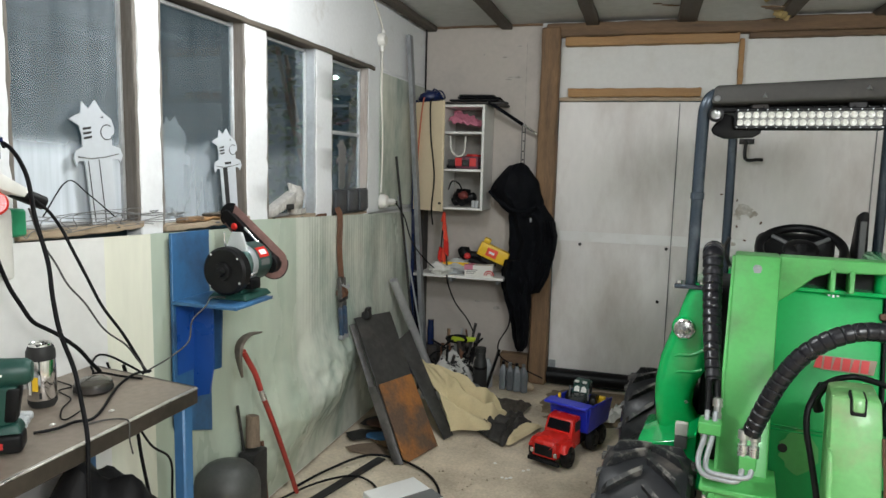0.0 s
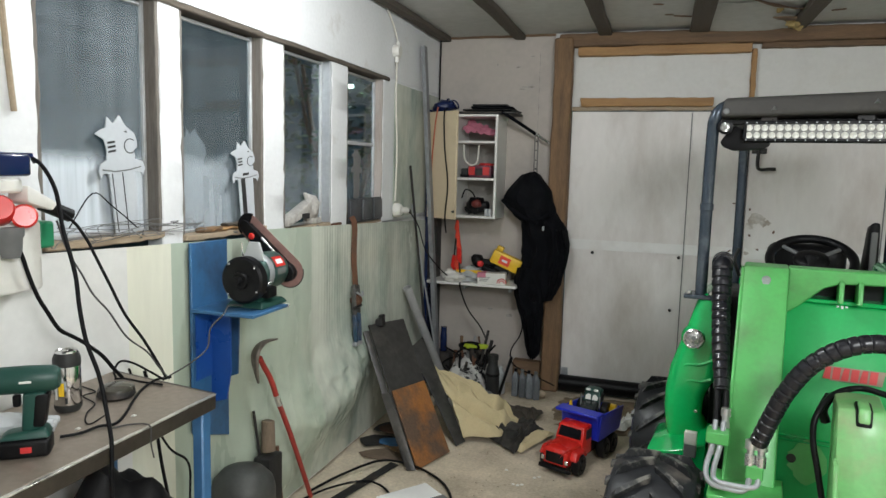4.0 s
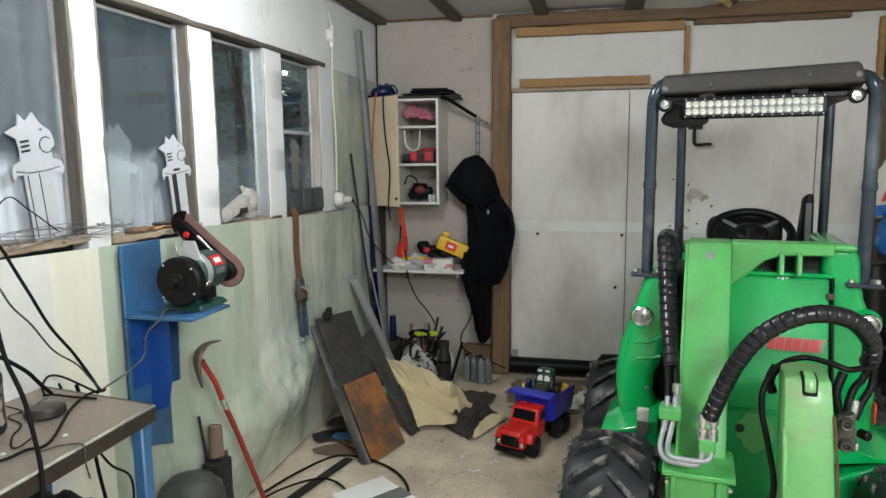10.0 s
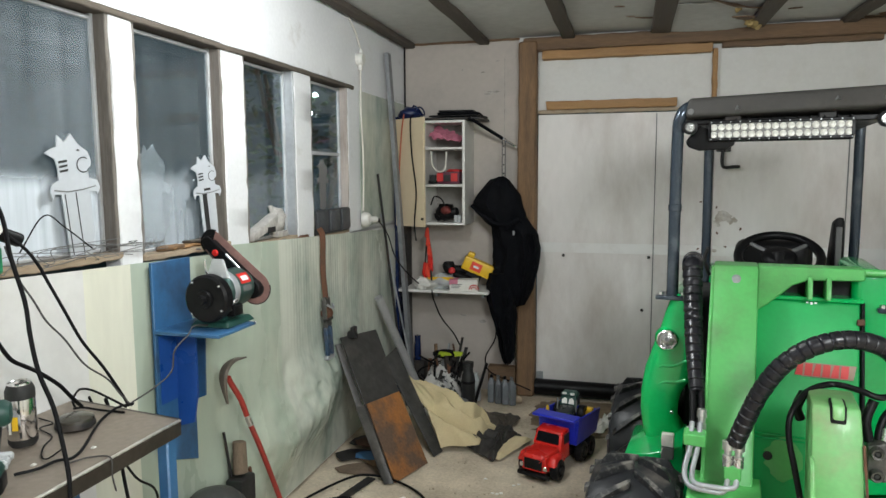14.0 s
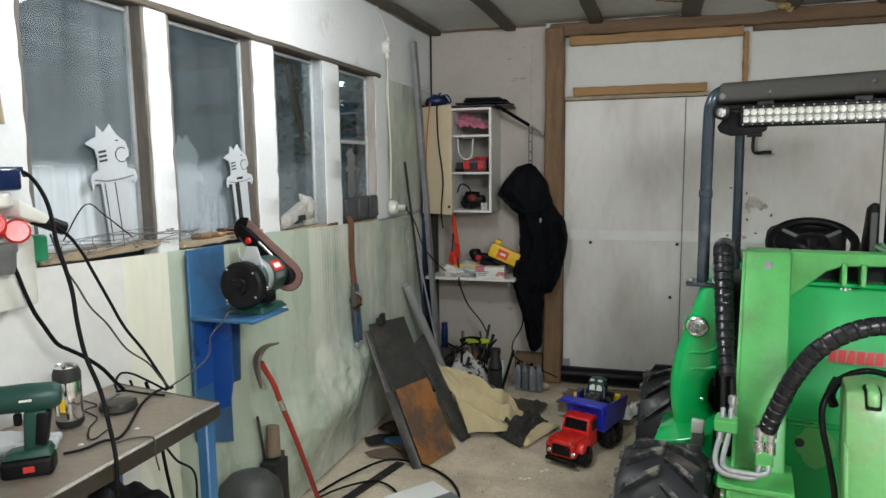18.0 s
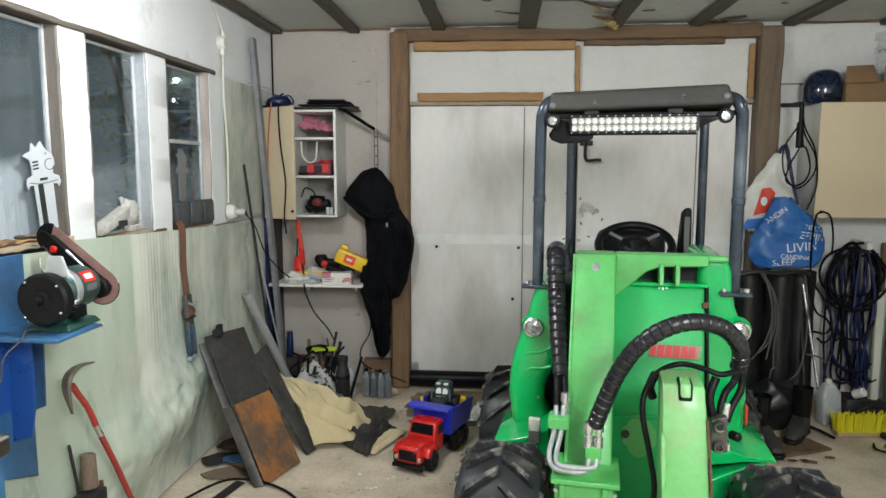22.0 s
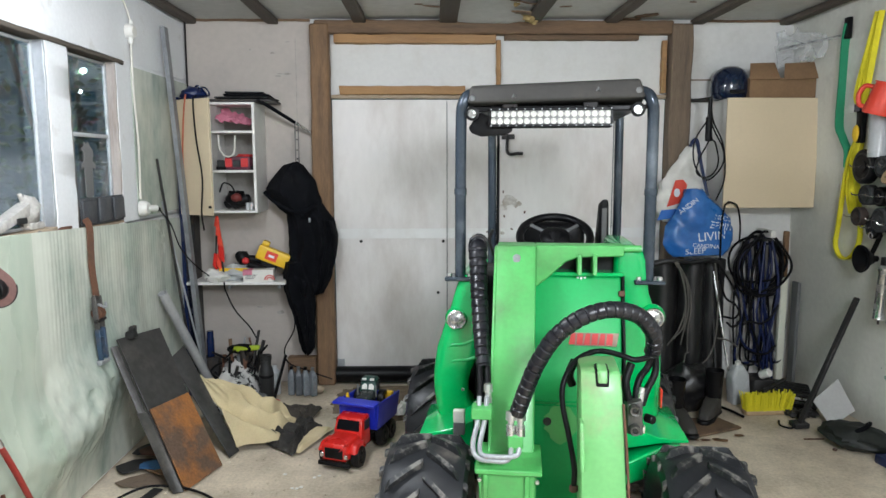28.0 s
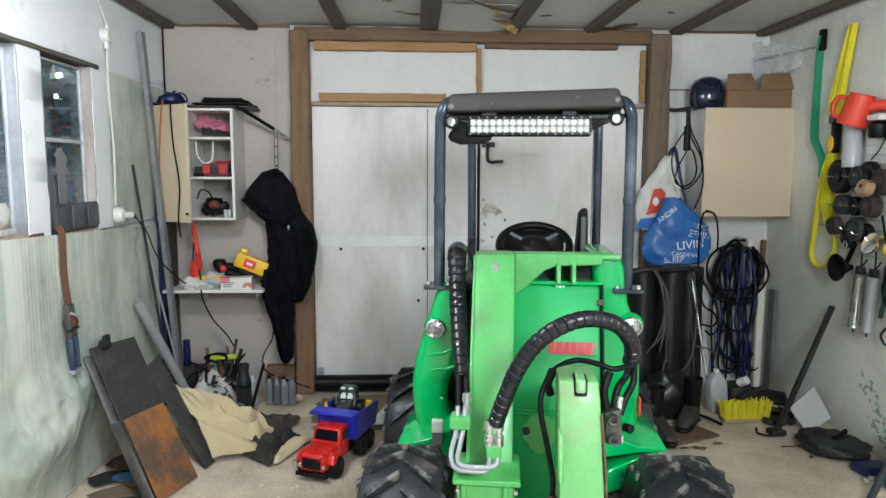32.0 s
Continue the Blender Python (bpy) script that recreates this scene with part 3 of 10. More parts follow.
structure("pillar", box(-0.068, 0.0, prev, 0.0, 1.26, HEAD + 0.02, 0.003), WHITE_PAINT, "", "", ww)
structure("head_strip", worn_box(-0.1, 0.012, -4.4, -1.0, HEAD - 0.006, HEAD + 0.016, 0.005, 11, 0.05), OLD_WOOD_Y, "thin weathered head strip", "", ww)
for i, (a, b) in enumerate(GLAZED):
    sill_z = 1.34 - (a + 2.95) * 0.042
    w = thing("window_%d" % (i + 1), "old single-glazed window in a weathered timber opening", "window", kind="structure")
    part("jamb", worn_box(-0.066, -0.003, b - 0.014, b + 0.003, sill_z, HEAD, 0.004, 16, 0.05, 0.003), FRAME_WOOD if i < 3 else GALV if i == 3 else PINK_WOOD, w, "weathered timber reveal")
    part("jamb", worn_box(-0.066, -0.003, a - 0.003, a + 0.014, sill_z, HEAD, 0.004, 16, 0.05, 0.003), FRAME_WOOD, w, "weathered grey-brown timber reveal")
    part("sill", worn_box(-0.12, 0.013 if i < 3 else 0.0, a, b, sill_z - 0.024, sill_z, 0.006, 22, 0.03), SILL_WOOD, w, "bare wooden sill board")
    f = 0.013
    part("window_frame", join(box(-0.066, -0.046, a + 0.014, a + 0.014 + f, sill_z, HEAD), box(-0.066, -0.046, b - 0.014 - f, b - 0.014, sill_z, HEAD),
                              box(-0.066, -0.046, a + 0.0305, b - 0.0305, HEAD - f - 0.012, HEAD - 0.012), box(-0.066, -0.046, a + 0.0305, b - 0.0305, sill_z, sill_z + f)), ALU, w, "grey frame")
    if i == 4:
        part("glazing_bar", box(-0.066, -0.047, a + 0.0305, b - 0.0305, 1.725, 1.745), ALU, w)
    pane = part("pane", box(-0.060, -0.056, a + 0.029, b - 0.029, sill_z + f - 0.003, HEAD - f - 0.009, 0), DUSTY_GLASS if i < 2 else HALF_DUSTY_GLASS if i == 2 else CLEANER_GLASS, w, "dusty window pane")
    pane.visible_shadow = False

# lower sheets, slightly buckled, with seams
SEAMS = (-5.6, -4.4, -3.197, -2.99, -1.985, -0.02)
TINT = (WHITE_WALL, WHITE_WALL, CREAM_SHEET, FRP_SMOOTH, FRP)
for i, (a, b) in enumerate(zip(SEAMS, SEAMS[1:])):
    def skin(u, v, a=a, b=b, far=i >= 3):
        y = a + (b - a) * u
        z = 0.02 + (1.345 - (y + 2.95) * 0.042 - 0.02 - (0.03 if y < -2.5 else 0)) * v
        x = 0.016
        if far:
            ridge = 0.33 + 0.18 * (y + 2.3)
            rise = math.exp(-((z - ridge) / (0.17 if z > ridge else 0.21)) ** 2)
            bulge = rise * math.exp(-((y + 1.75) / 0.58) ** 2)
            x += 0.105 * bulge * min(1.0, z / 0.12) + (wob((0, y * 1.6, z * 2), 2.5, 0.030) + wob((0, y * 2.0, z * 3), 4, 0.012)) * bulge ** 0.5 - 0.026 * abs(noise.noise(Vector((1.5, y * 4.5 + z * 3, z * 6)))) * bulge ** 0.4 - 0.016 * abs(noise.noise(Vector((4.0, y * 10 + z * 8, z * 17 - y * 4)))) * bulge ** 0.4 + wob((0, y * 6, z * 0.3), 1.5, 0.004) + 0.005 * max(0, math.sin(y * 16)) * max(0.0, min(1, (z - 0.45) * 2)) * math.exp(-((y + 1.3) / 0.9) ** 2)
            x += (0.0005 + 0.0004 * noise.noise(Vector((y * 7, 0, 3)))) * math.sin(y * 205) * max(0.0, min(1.0, (y + 1.97) * 8)) * max(0.0, min(1.0, (z - 0.55) * 3))
        return (x, y, z)
    structure("wall_sheet", sheet(560 if i == 4 else 60 if i == 3 else 8, 72 if i >= 3 else 8, skin, 0.004), TINT[i], "pale stained sheet", "", ww)
structure("wall_sheet", sheet(20, 12, lambda u, v: (0.012 + wob((0, u * 3, v), 3, 0.004), -0.912 + 0.88 * u, 1.29 + 0.84 * v), 0.004), FRP, "pale green sheet beside the window", "", ww)

# far wall
SMUDGE = material("grey_wall_smudge", (0.27, 0.25, 0.23), 0.8, var=0.2, scale=20, second=(0.42, 0.40, 0.37), amount=0.9, spot=25, lo=0.42, hi=0.58)
wn_ = structure("wall_north", box(-0.16, 0.86, 0.0, 0.16, 0, H, 0), DIM_WALL, "stained white far wall beside the double doors, its dimmer light put into the colour", "wall")
structure("wall_panel", box(3.50, W + 0.2, 0.0, 0.16, 0, H, 0), WHITE_WALL, "right wall panel", "", wn_)
structure("wall_panel", box(3.50, 4.24, -0.006, -0.001, 2.16, 2.168, 0), OLD_WOOD_X, "dark joint", "", wn_)
structure("wall_joint", box(0.757, 0.760, -0.0015, 0.0005, 0.9, 2.44, 0), SMUDGE, "fine joint between wall boards", "", wn_)
for k, (x, z, rx, rz) in enumerate(((0.68, 2.205, 0.05, 0.008), (0.64, 2.19, 0.03, 0.005), (0.60, 2.345, 0.016, 0.006), (0.447, 2.365, 0.006, 0.008), (0.70, 2.42, 0.02, 0.004), (0.79, 1.5, 0.02, 0.05), (0.60, 0.52, 0.03, 0.012), (0.45, 0.56, 0.02, 0.008))):
    structure("wall_smudge", rough(slab([(rx * random.Random(k * 31 + a).uniform(0.6, 1.2) * math.cos(a * 0.524), rz * random.Random(k * 17 + a).uniform(0.5, 1.2) * math.sin(a * 0.524)) for a in range(12)], 0.001, pose(x, -0.0005, z, 90)), 60, 0.002), SMUDGE, "dark smudge on the plaster", "", wn_)
structure("header_panel", box(0.86, 3.50, 0.012, 0.16, 2.05, H, 0), INSULATION, "white insulation board over the doors", "", wn_)
structure("door_post", worn_box(0.87, 0.998, -0.10, 0.02, 0, 2.53, 0.008, 7, 0.06, 0.01), OLD_WOOD, "weathered brown timber post", "post")
structure("door_post", worn_box(3.345, 3.49, -0.10, 0.02, 0, 2.53, 0.008, 7, 0.06, 0.01), GREYED_WOOD, "weathered grey-brown timber post", "post")
structure("top_beam", worn_box(0.90, 3.36, -0.075, 0.015, 2.465, 2.555, 0.007, 7, 0.06, 0.008), OLD_WOOD_X, "dark brown timber beam over the doors", "beam")
structure("top_batten", worn_box(1.03, 2.14, -0.06, 0.012, 2.405, 2.463, 0.006, 16, 0.04), NEW_WOOD, "orange pine batten under the beam", "batten")
structure("top_batten", worn_box(2.20, 3.13, -0.05, 0.012, 2.43, 2.463, 0.006, 16, 0.04), OLD_WOOD_X, "brown batten under the beam", "batten")
structure("lintel_board", worn_box(1.06, 1.93, -0.05, 0.012, 2.062, 2.118, 0.006, 16, 0.04), NEW_WOOD, "orange pine lintel board with torn foam", "batten")
structure("lintel_board", worn_box(1.0, 3.34, -0.03, 0.012, 2.035, 2.06, 0.006, 16, 0.04), SILL_WOOD, "thin pine strip over the doors", "batten")
structure("mid_stud", worn_box(2.148, 2.178, -0.03, 0.012, 2.07, 2.43, 0.006, 16, 0.04), NEW_WOOD, "pine stud with dried foam at its edges", "batten")
structure("side_stud", worn_box(3.30, 3.335, -0.03, 0.012, 2.07, 2.43, 0.006, 16, 0.04), NEW_WOOD, "pine stud with dried foam at its edges", "batten")

for i, (a, b) in enumerate(((1.002, 2.158), (2.182, 3.34))):
    d = thing("door_%d" % (i + 1), "dirty white insulated garage door leaf with brown stains", "door", kind="structure")
    part("door_panel", sheet(30, 40, lambda u, v, a=a, b=b: (a + (b - a) * u, 0.004 + 0.006 * math.exp(-((v - 0.52) / 0.01) ** 2) + wob((u * 3, 0, v * 2), 2, 0.004), 0.10 + 1.93 * v), 0.05), DOOR_SKIN, d)
    # band in a paler tone than the door skin, over the pressed crease
    part("band", box(a + 0.006, b - 0.006, -0.0025, 0.002, 1.055, 1.125, 0), DOOR_BAND, d, "pale band across the door at the pressed crease")
    part("joint", box(a + 0.80, a + 0.806, -0.003, 0.004, 0.12, 2.02, 0), GREY_PLASTIC, d, "thin vertical joint")
    part("brush_seal", rough(rod((a, -0.045, 0.065), (b, -0.045, 0.065), 0.058, 16), 9, 0.006), BLACK_PLASTIC, d, "black rubber draught roll at the floor")
    if i == 0:
        part("floor_bracket", box(1.008, 1.055, -0.012, 0.0, 0.09, 0.17), GALV, d, "small grey steel plate")
        for x, z in ((1.19, 1.035), (1.777, 1.034), (1.74, 0.66)):
            part("bolt_head", cyl(0.011, 0.012, 10, 0.003, pose(x, 0.0, z, 90)), STEEL, d)
    else:
        part("bolt_handle", tube([(2.23, -0.02, 1.78), (2.23, -0.045, 1.66), (2.30, -0.05, 1.655), (2.335, -0.05, 1.655)], 0.011, 8, 5), STEEL, d, "bent steel bolt handle")
        part("bracket", box(2.19, 2.28, -0.02, 0.0, 1.755, 1.79), STEEL, d)
        for x, z, r in ((2.25, 1.33, 0.05), (2.30, 1.30, 0.035), (2.21, 1.28, 0.03), (2.20, 1.09, 0.016)):
            part("stain", rough(slab([(r * random.uniform(0.5, 1.3) * math.cos(k * 0.449), r * random.uniform(0.4, 1.0) * math.sin(k * 0.449)) for k in range(14)], 0.003, pose(x, -0.002, z, 90)), 30, 0.006), DOOR_STAIN, d, "torn brown patch")
for k, (x, z) in enumerate(((2.105, 1.42), (2.095, 1.10), (2.205, 1.385), (2.215, 1.21), (2.27, 1.12), (2.245, 0.98), (2.36, 1.24), (2.20, 0.86))):
    structure("door_chip", rough(slab([(0.011 * math.cos(a * 1.047), 0.006 * math.sin(a * 1.047)) for a in range(6)], 0.003, pose(x, -0.003, z, 90, 0, 0) @ pose(0, 0, 0, 0, 0, 40 * k)), 50, 0.004), RUST_DARK, "small dark chip in the door skin", "chip")
structure("door_gap", box(2.150, 2.190, 0.05, 0.16, 0.0, 2.05, 0), BLACK_PLASTIC, "dark gap between the door leaves", "door gap")
structure("corner_cable", tube([(0.012, -0.012, 2.55), (0.010, -0.01, 2.2), (0.012, -0.012, 1.6), (0.012, -0.012, 0.05)], 0.006), CABLE, "black cable down the room corner", "cable")

# outside the windows
structure("ground", box(-14, -0.17, -12, 9, -0.1, -0.02, 0), STEEL, "dark yard ground outside the windows", "ground")
shrub = thing("shrub", "leafy green shrub outside the window at night", "shrub", pose(-1.35, 1.15, 0))
part("stem", join(*[tube([(0, 0, 0), (0.1 * math.cos(k), 0.1 * math.sin(k), 0.9), (0.35 * math.cos(k), 0.35 * math.sin(k), 1.9), (0.5 * math.cos(k), 0.5 * math.sin(k), 2.6)], 0.02, 6, 4) for k in range(6)]), OLD_WOOD, shrub)
leafy = bmesh.new()
for i in range(900):
    k = random.random() * math.tau
    r, z = 0.75 * math.sqrt(random.random()), random.uniform(0.9, 3.0)
    c = Vector((r * math.cos(k), r * math.sin(k), z))
    d = Vector((random.gauss(0, 1), random.gauss(0, 1), random.gauss(0, 0.6))).normalized() * random.uniform(0.04, 0.07)
    e = d.cross(Vector((random.gauss(0, 1), random.gauss(0, 1), random.gauss(0, 1)))).normalized() * 0.022
    leafy.faces.new([leafy.verts.new(c + q) for q in (-d, e - d * 0.1, d, -e - d * 0.1)])
tagged(part("leaves", leafy, material("night_leaves", (0.06, 0.13, 0.04), 0.6, var=0.3), shrub, "small green leaves"), kind="stuff")
yl = thing("yard_lamp", "small bright yard lamp on a post outside the window", "yard lamp", pose(-1.68, 1.86, 0))
part("post", rod((0, 0, -0.02), (0, 0, 2.25), 0.02), STEEL, yl)
part("globe", blob(0.026, 0.026, 0.026, 16, 10, 0, 1, pose(0, 0, 2.275)), plain("lamp_glow", (1.0, 1.0, 0.95), 0.5, 0, 30), yl, "glowing white globe")


# ---- the compact loader: local x to its left-hand lamp side, y to its rear, origin under the front axle ----
loader = thing("compact_loader", "bright green compact wheel loader with roll bar and dusty tyres", "loader", pose(2.07, -2.55, 0, 0, 0, -8))
CX = 0.035


def tyre_mesh():
    R, hw = 0.312, 0.155
    prof = [(0.165, -0.10), (0.19, -0.135), (0.25, -hw), (0.285, -hw + 0.012), (0.297, -0.12), (0.300, -0.06), (0.301, 0), (0.300, 0.06), (0.297, 0.12), (0.285, hw - 0.012), (0.25, hw), (0.19, 0.135), (0.165, 0.10)]
    bm = lathe(prof, 48)
    return bm


def lug_mesh(s):
    """One slanting tread bar, for one half of the tread."""
    hw = 0.155
    bm = bmesh.new()
    rows = []
    for q in range(7):
        f = q / 6
        x = s * (0.004 + f * hw)
        a = 0.46 * f
        lift = 0.032 if f < 0.8 else 0.022
        base = 0.294 if f < 0.8 else 0.262
        half = 0.046 + 0.012 * f
        rows.append([Vector((r * math.cos(a + da), r * math.sin(a + da), x)) for r, da in ((base, -half), (base + lift, -half * 0.74), (base + lift, half * 0.74), (base, half))])
    vs = [[bm.verts.new(p) for p in row] for row in rows]
    for u, v in zip(vs, vs[1:]):
        for i in range(3):
            bm.faces.new((u[i], u[i + 1], v[i + 1], v[i]))
    bm.faces.new(vs[0])
    bm.faces.new(vs[-1][::-1])
    bmesh.ops.recalc_face_normals(bm, faces=bm.faces)
    return bm


LUGS = [mesh_of("lug", lug_mesh(-1), TREAD), mesh_of("lug", lug_mesh(1), TREAD)]
TYRE = mesh_of("tyre", tyre_mesh(), RUBBER)
RIM = mesh_of("rim", lathe([(0, -0.02), (0.05, -0.02), (0.06, 0.02), (0.13, 0.03), (0.15, 0.09), (0.175, 0.11), (0.175, -0.11), (0.16, -0.1), (0.0, -0.1)], 28), GREY_PLASTIC)
NUT = mesh_of("wheel_nut", cyl(0.011, 0.02, 6, 0.002), STEEL_BRIGHT)
for sx in (-1, 1):
    for y in (0.0, 0.98):
        w = new("wheel")
        w.parent = loader
        w.matrix_local = pose((0.008 if y else 0.078) + sx * 0.478, y, 0.297, 0, 90 * sx, 0) @ Matrix.Diagonal((0.93, 0.93, 0.98, 1))
        t = new("tyre", TYRE)
        t.parent = w
        tagged(t, "black lugged tyre with grey dust on the tread")
        if sx < 0:
            t.matrix_local = pose(0, 0, 0, 180)
        for k in range(32):
            lug = new("lug", LUGS[k % 2])
            lug.parent = t
            lug.matrix_local = pose(0, 0, 0, 0, 0, k * 360 / 32)
        r = new("rim", RIM)
        r.parent = w
        for k in range(5):
            nn = new("wheel_nut", NUT)
            nn.parent = w
            nn.matrix_local = pose(0.08 * math.cos(k * 1.2566), 0.08 * math.sin(k * 1.2566), 0.02)
part("axle", rod((CX - 0.42, 0, 0.30), (CX + 0.42, 0, 0.30), 0.05), BLACK_PLASTIC, loader)
part("rear_axle", rod((CX - 0.42, 0.98, 0.30), (CX + 0.42, 0.98, 0.30), 0.05), BLACK_PLASTIC, loader)
part("chassis", box(CX - 0.27, CX + 0.30, 0.42, 1.5, 0.26, 0.62, 0.02), BLACK_PLASTIC, loader, "dark lower frame")

# shells left and right of the hood


def shell(outline, y_front, y_back, bev=0.034):
    bm = slab(outline, y_back - y_front, pose(0, y_back, 0, 90))
    return bevelled(bm, bev, 5)


left_shell = part("side_shell", shell([(-0.25, 0.40), (-0.36, 0.40), (-0.405, 0.47), (-0.432, 0.55), (-0.444, 0.64), (-0.443, 0.72), (-0.428, 0.82), (-0.403, 0.90), (-0.372, 0.99), (-0.335, 1.12), (-0.23, 1.15), (-0.235, 0.90), (-0.25, 0.78), (-0.29, 0.71), (-0.296, 0.60), (-0.25, 0.52)], 0.44, 0.86, 0.042), GREEN, loader)
right_shell = part("side_shell", shell([(0.30, 0.50), (0.50, 0.53), (0.505, 0.70), (0.50, 0.84), (0.475, 0.98), (0.445, 1.06), (0.43, 1.20), (0.405, 1.255), (0.30, 1.262)], 0.47, 0.92), GREEN, loader)
for pts in (((-0.41, 0.456, 0.80), (-0.36, 0.4455, 0.832), (-0.31, 0.4445, 0.838), (-0.26, 0.446, 0.865)), ((-0.395, 0.453, 0.735), (-0.35, 0.4455, 0.765), (-0.30, 0.4445, 0.77), (-0.265, 0.4455, 0.782))):
    part("crease", tube(pts, 0.008, 10), GREEN, left_shell, "moulded ridge")
part("screw", cyl(0.007, 0.006, 10, 0.002, pose(-0.315, 0.436, 0.645, 90)), STEEL_BRIGHT, left_shell)
part("hood_frame", box(-0.04, 0.34, 0.50, 0.90, 0.45, 1.14, 0.02, 2), GREEN, loader)
part("engine_block", box(-0.275, -0.045, 0.52, 0.90, 0.42, 1.12, 0.02, 2), BLACK_PLASTIC, loader, "dark machinery behind the boom")
hood = part("hood", bevelled(hull([(-0.03, 0.455, 1.135), (0.325, 0.455, 1.135), (-0.03, 0.16, 0.25), (0.325, 0.16, 0.25), (-0.03, 0.53, 1.135), (0.325, 0.53, 1.135), (-0.03, 0.40, 0.25), (0.325, 0.40, 0.25)]), 0.012, 2), GREEN_HOOD, loader, "green front hood panel")
part("hood_edge", bevelled(hull([(-0.03, 0.445, 1.135), (0.335, 0.445, 1.135), (-0.03, 0.445, 1.150), (0.335, 0.445, 1.150), (-0.03, 0.56, 1.135), (0.335, 0.56, 1.135), (-0.03, 0.56, 1.150), (0.335, 0.56, 1.150)]), 0.003, 1), GREEN, hood)
part("seam", bevelled(hull([(0.328, 0.448, 1.14), (0.338, 0.448, 1.14), (0.328, 0.20, 0.41), (0.338, 0.20, 0.41), (0.328, 0.5, 1.14), (0.338, 0.5, 1.14), (0.328, 0.4, 0.41), (0.338, 0.4, 0.41)]), 0.002, 1), BLACK_PLASTIC, hood, "dark gap beside the hood")
HT = Matrix.Translation((0.148, 0.33, 0.77)) @ Euler((radians(90 - 18.4), 0, 0)).to_matrix().to_4x4()
for z in (0.02, 0.005):
    part("crease", moved(box(-0.17, 0.17, -0.14 + z, -0.134 + z, -0.002, 0.005, 0.0025, 2), HT), GREEN, hood)
part("hole", cyl(0.016, 0.004, 16, 0.001, HT @ pose(-0.115, -0.195, 0.001)), INK, hood)
for dz in (0.315, -0.02):
    part("hinge", moved(box(0.165, 0.19, dz - 0.012, dz + 0.012, 0, 0.012, 0.003), HT), RUST_DARK, hood, "small rusty hinge")
badge = part("badge", slab([(-0.07, -0.026), (0.095, -0.026), (0.105, 0.026), (-0.105, 0.026), (-0.095, 0.012), (-0.078, 0.012)], 0.0015, HT @ pose(0.06, 0.13, 0.001)), material("faded_badge", (0.30, 0.22, 0.16), 0.6), hood, "faded badge with red slanted bars")
for k in range(6):
    part("badge_bar", slab([(-0.013, -0.022), (0.011, -0.022), (0.015, 0.022), (-0.009, 0.022)] if k % 2 else [(-0.015, -0.022), (0.010, -0.022), (0.013, 0.022), (-0.004, 0.022)], 0.001, HT @ pose(-0.018 + k * 0.029, 0.13, 0.0032)), RED_INK, badge)
part("scuff_patch", slab([(0.062 * math.cos(k * 0.314) * (1 + 0.12 * math.sin(3 * k)), 0.075 * math.sin(k * 0.314) * (1 + 0.1 * math.cos(5 * k))) for k in range(20)], 0.0008, HT @ pose(-0.062, -0.20, 0.0008)), GREEN_BOOM, hood, "scuffed pale patch")
for k in range(3):
    part("scuff", moved(box(0.0 + k * 0.014, 0.008 + k * 0.014, 0.375 - 0.004 * (k % 2), 0.381, 0, 0.001, 0), HT), WHITE_INK, hood, "chipped paint")

# fender wings
part("fender", slab([(-0.26, 0.575), (-0.32, 0.550), (-0.38, 0.530), (-0.475, 0.512), (-0.477, 0.500), (-0.40, 0.486), (-0.26, 0.47)], 0.34, pose(0, 0.60, 0, 90), 0.003), GREEN, loader, "thin flared green wing")
part("fender", slab([(0.33, 0.62), (0.39, 0.572), (0.46, 0.548), (0.565, 0.545), (0.567, 0.533), (0.46, 0.526), (0.33, 0.50)], 0.36, pose(0, 0.60, 0, 90), 0.003), GREEN, loader, "thin flared green wing")
part("step_plate", bevelled(hull([(-0.22, 0.255, 0.36), (-0.40, 0.27, 0.40), (-0.22, 0.255, 0.48), (-0.43, 0.27, 0.495), (-0.22, 0.5, 0.36), (-0.40, 0.5, 0.40), (-0.22, 0.5, 0.48), (-0.43, 0.5, 0.495)]), 0.006, 1), GREEN, loader)
part("step_plate", bevelled(hull([(0.33, 0.215, 0.36), (0.54, 0.27, 0.42), (0.33, 0.215, 0.45), (0.545, 0.275, 0.535), (0.33, 0.5, 0.36), (0.54, 0.5, 0.42), (0.33, 0.5, 0.45), (0.545, 0.5, 0.535)]), 0.006, 1), GREEN, loader)
part("latch_sticker", box(-0.335, -0.29, 0.235, 0.262, 0.575, 0.625, 0.003), WHITE_PLASTIC, loader, "white and grey warning sticker")
part("latch_plate", box(-0.335, -0.29, 0.236, 0.262, 0.525, 0.5745, 0.003), GREY_PLASTIC, loader)
part("latch_post", box(-0.33, -0.295, 0.262, 0.44, 0.52, 0.56, 0.003), GREEN, loader)
part("reflector", box(0.49, 0.50, 0.42, 0.46, 0.60, 0.68, 0.004), ORANGE_RED, loader, "small orange side reflector")

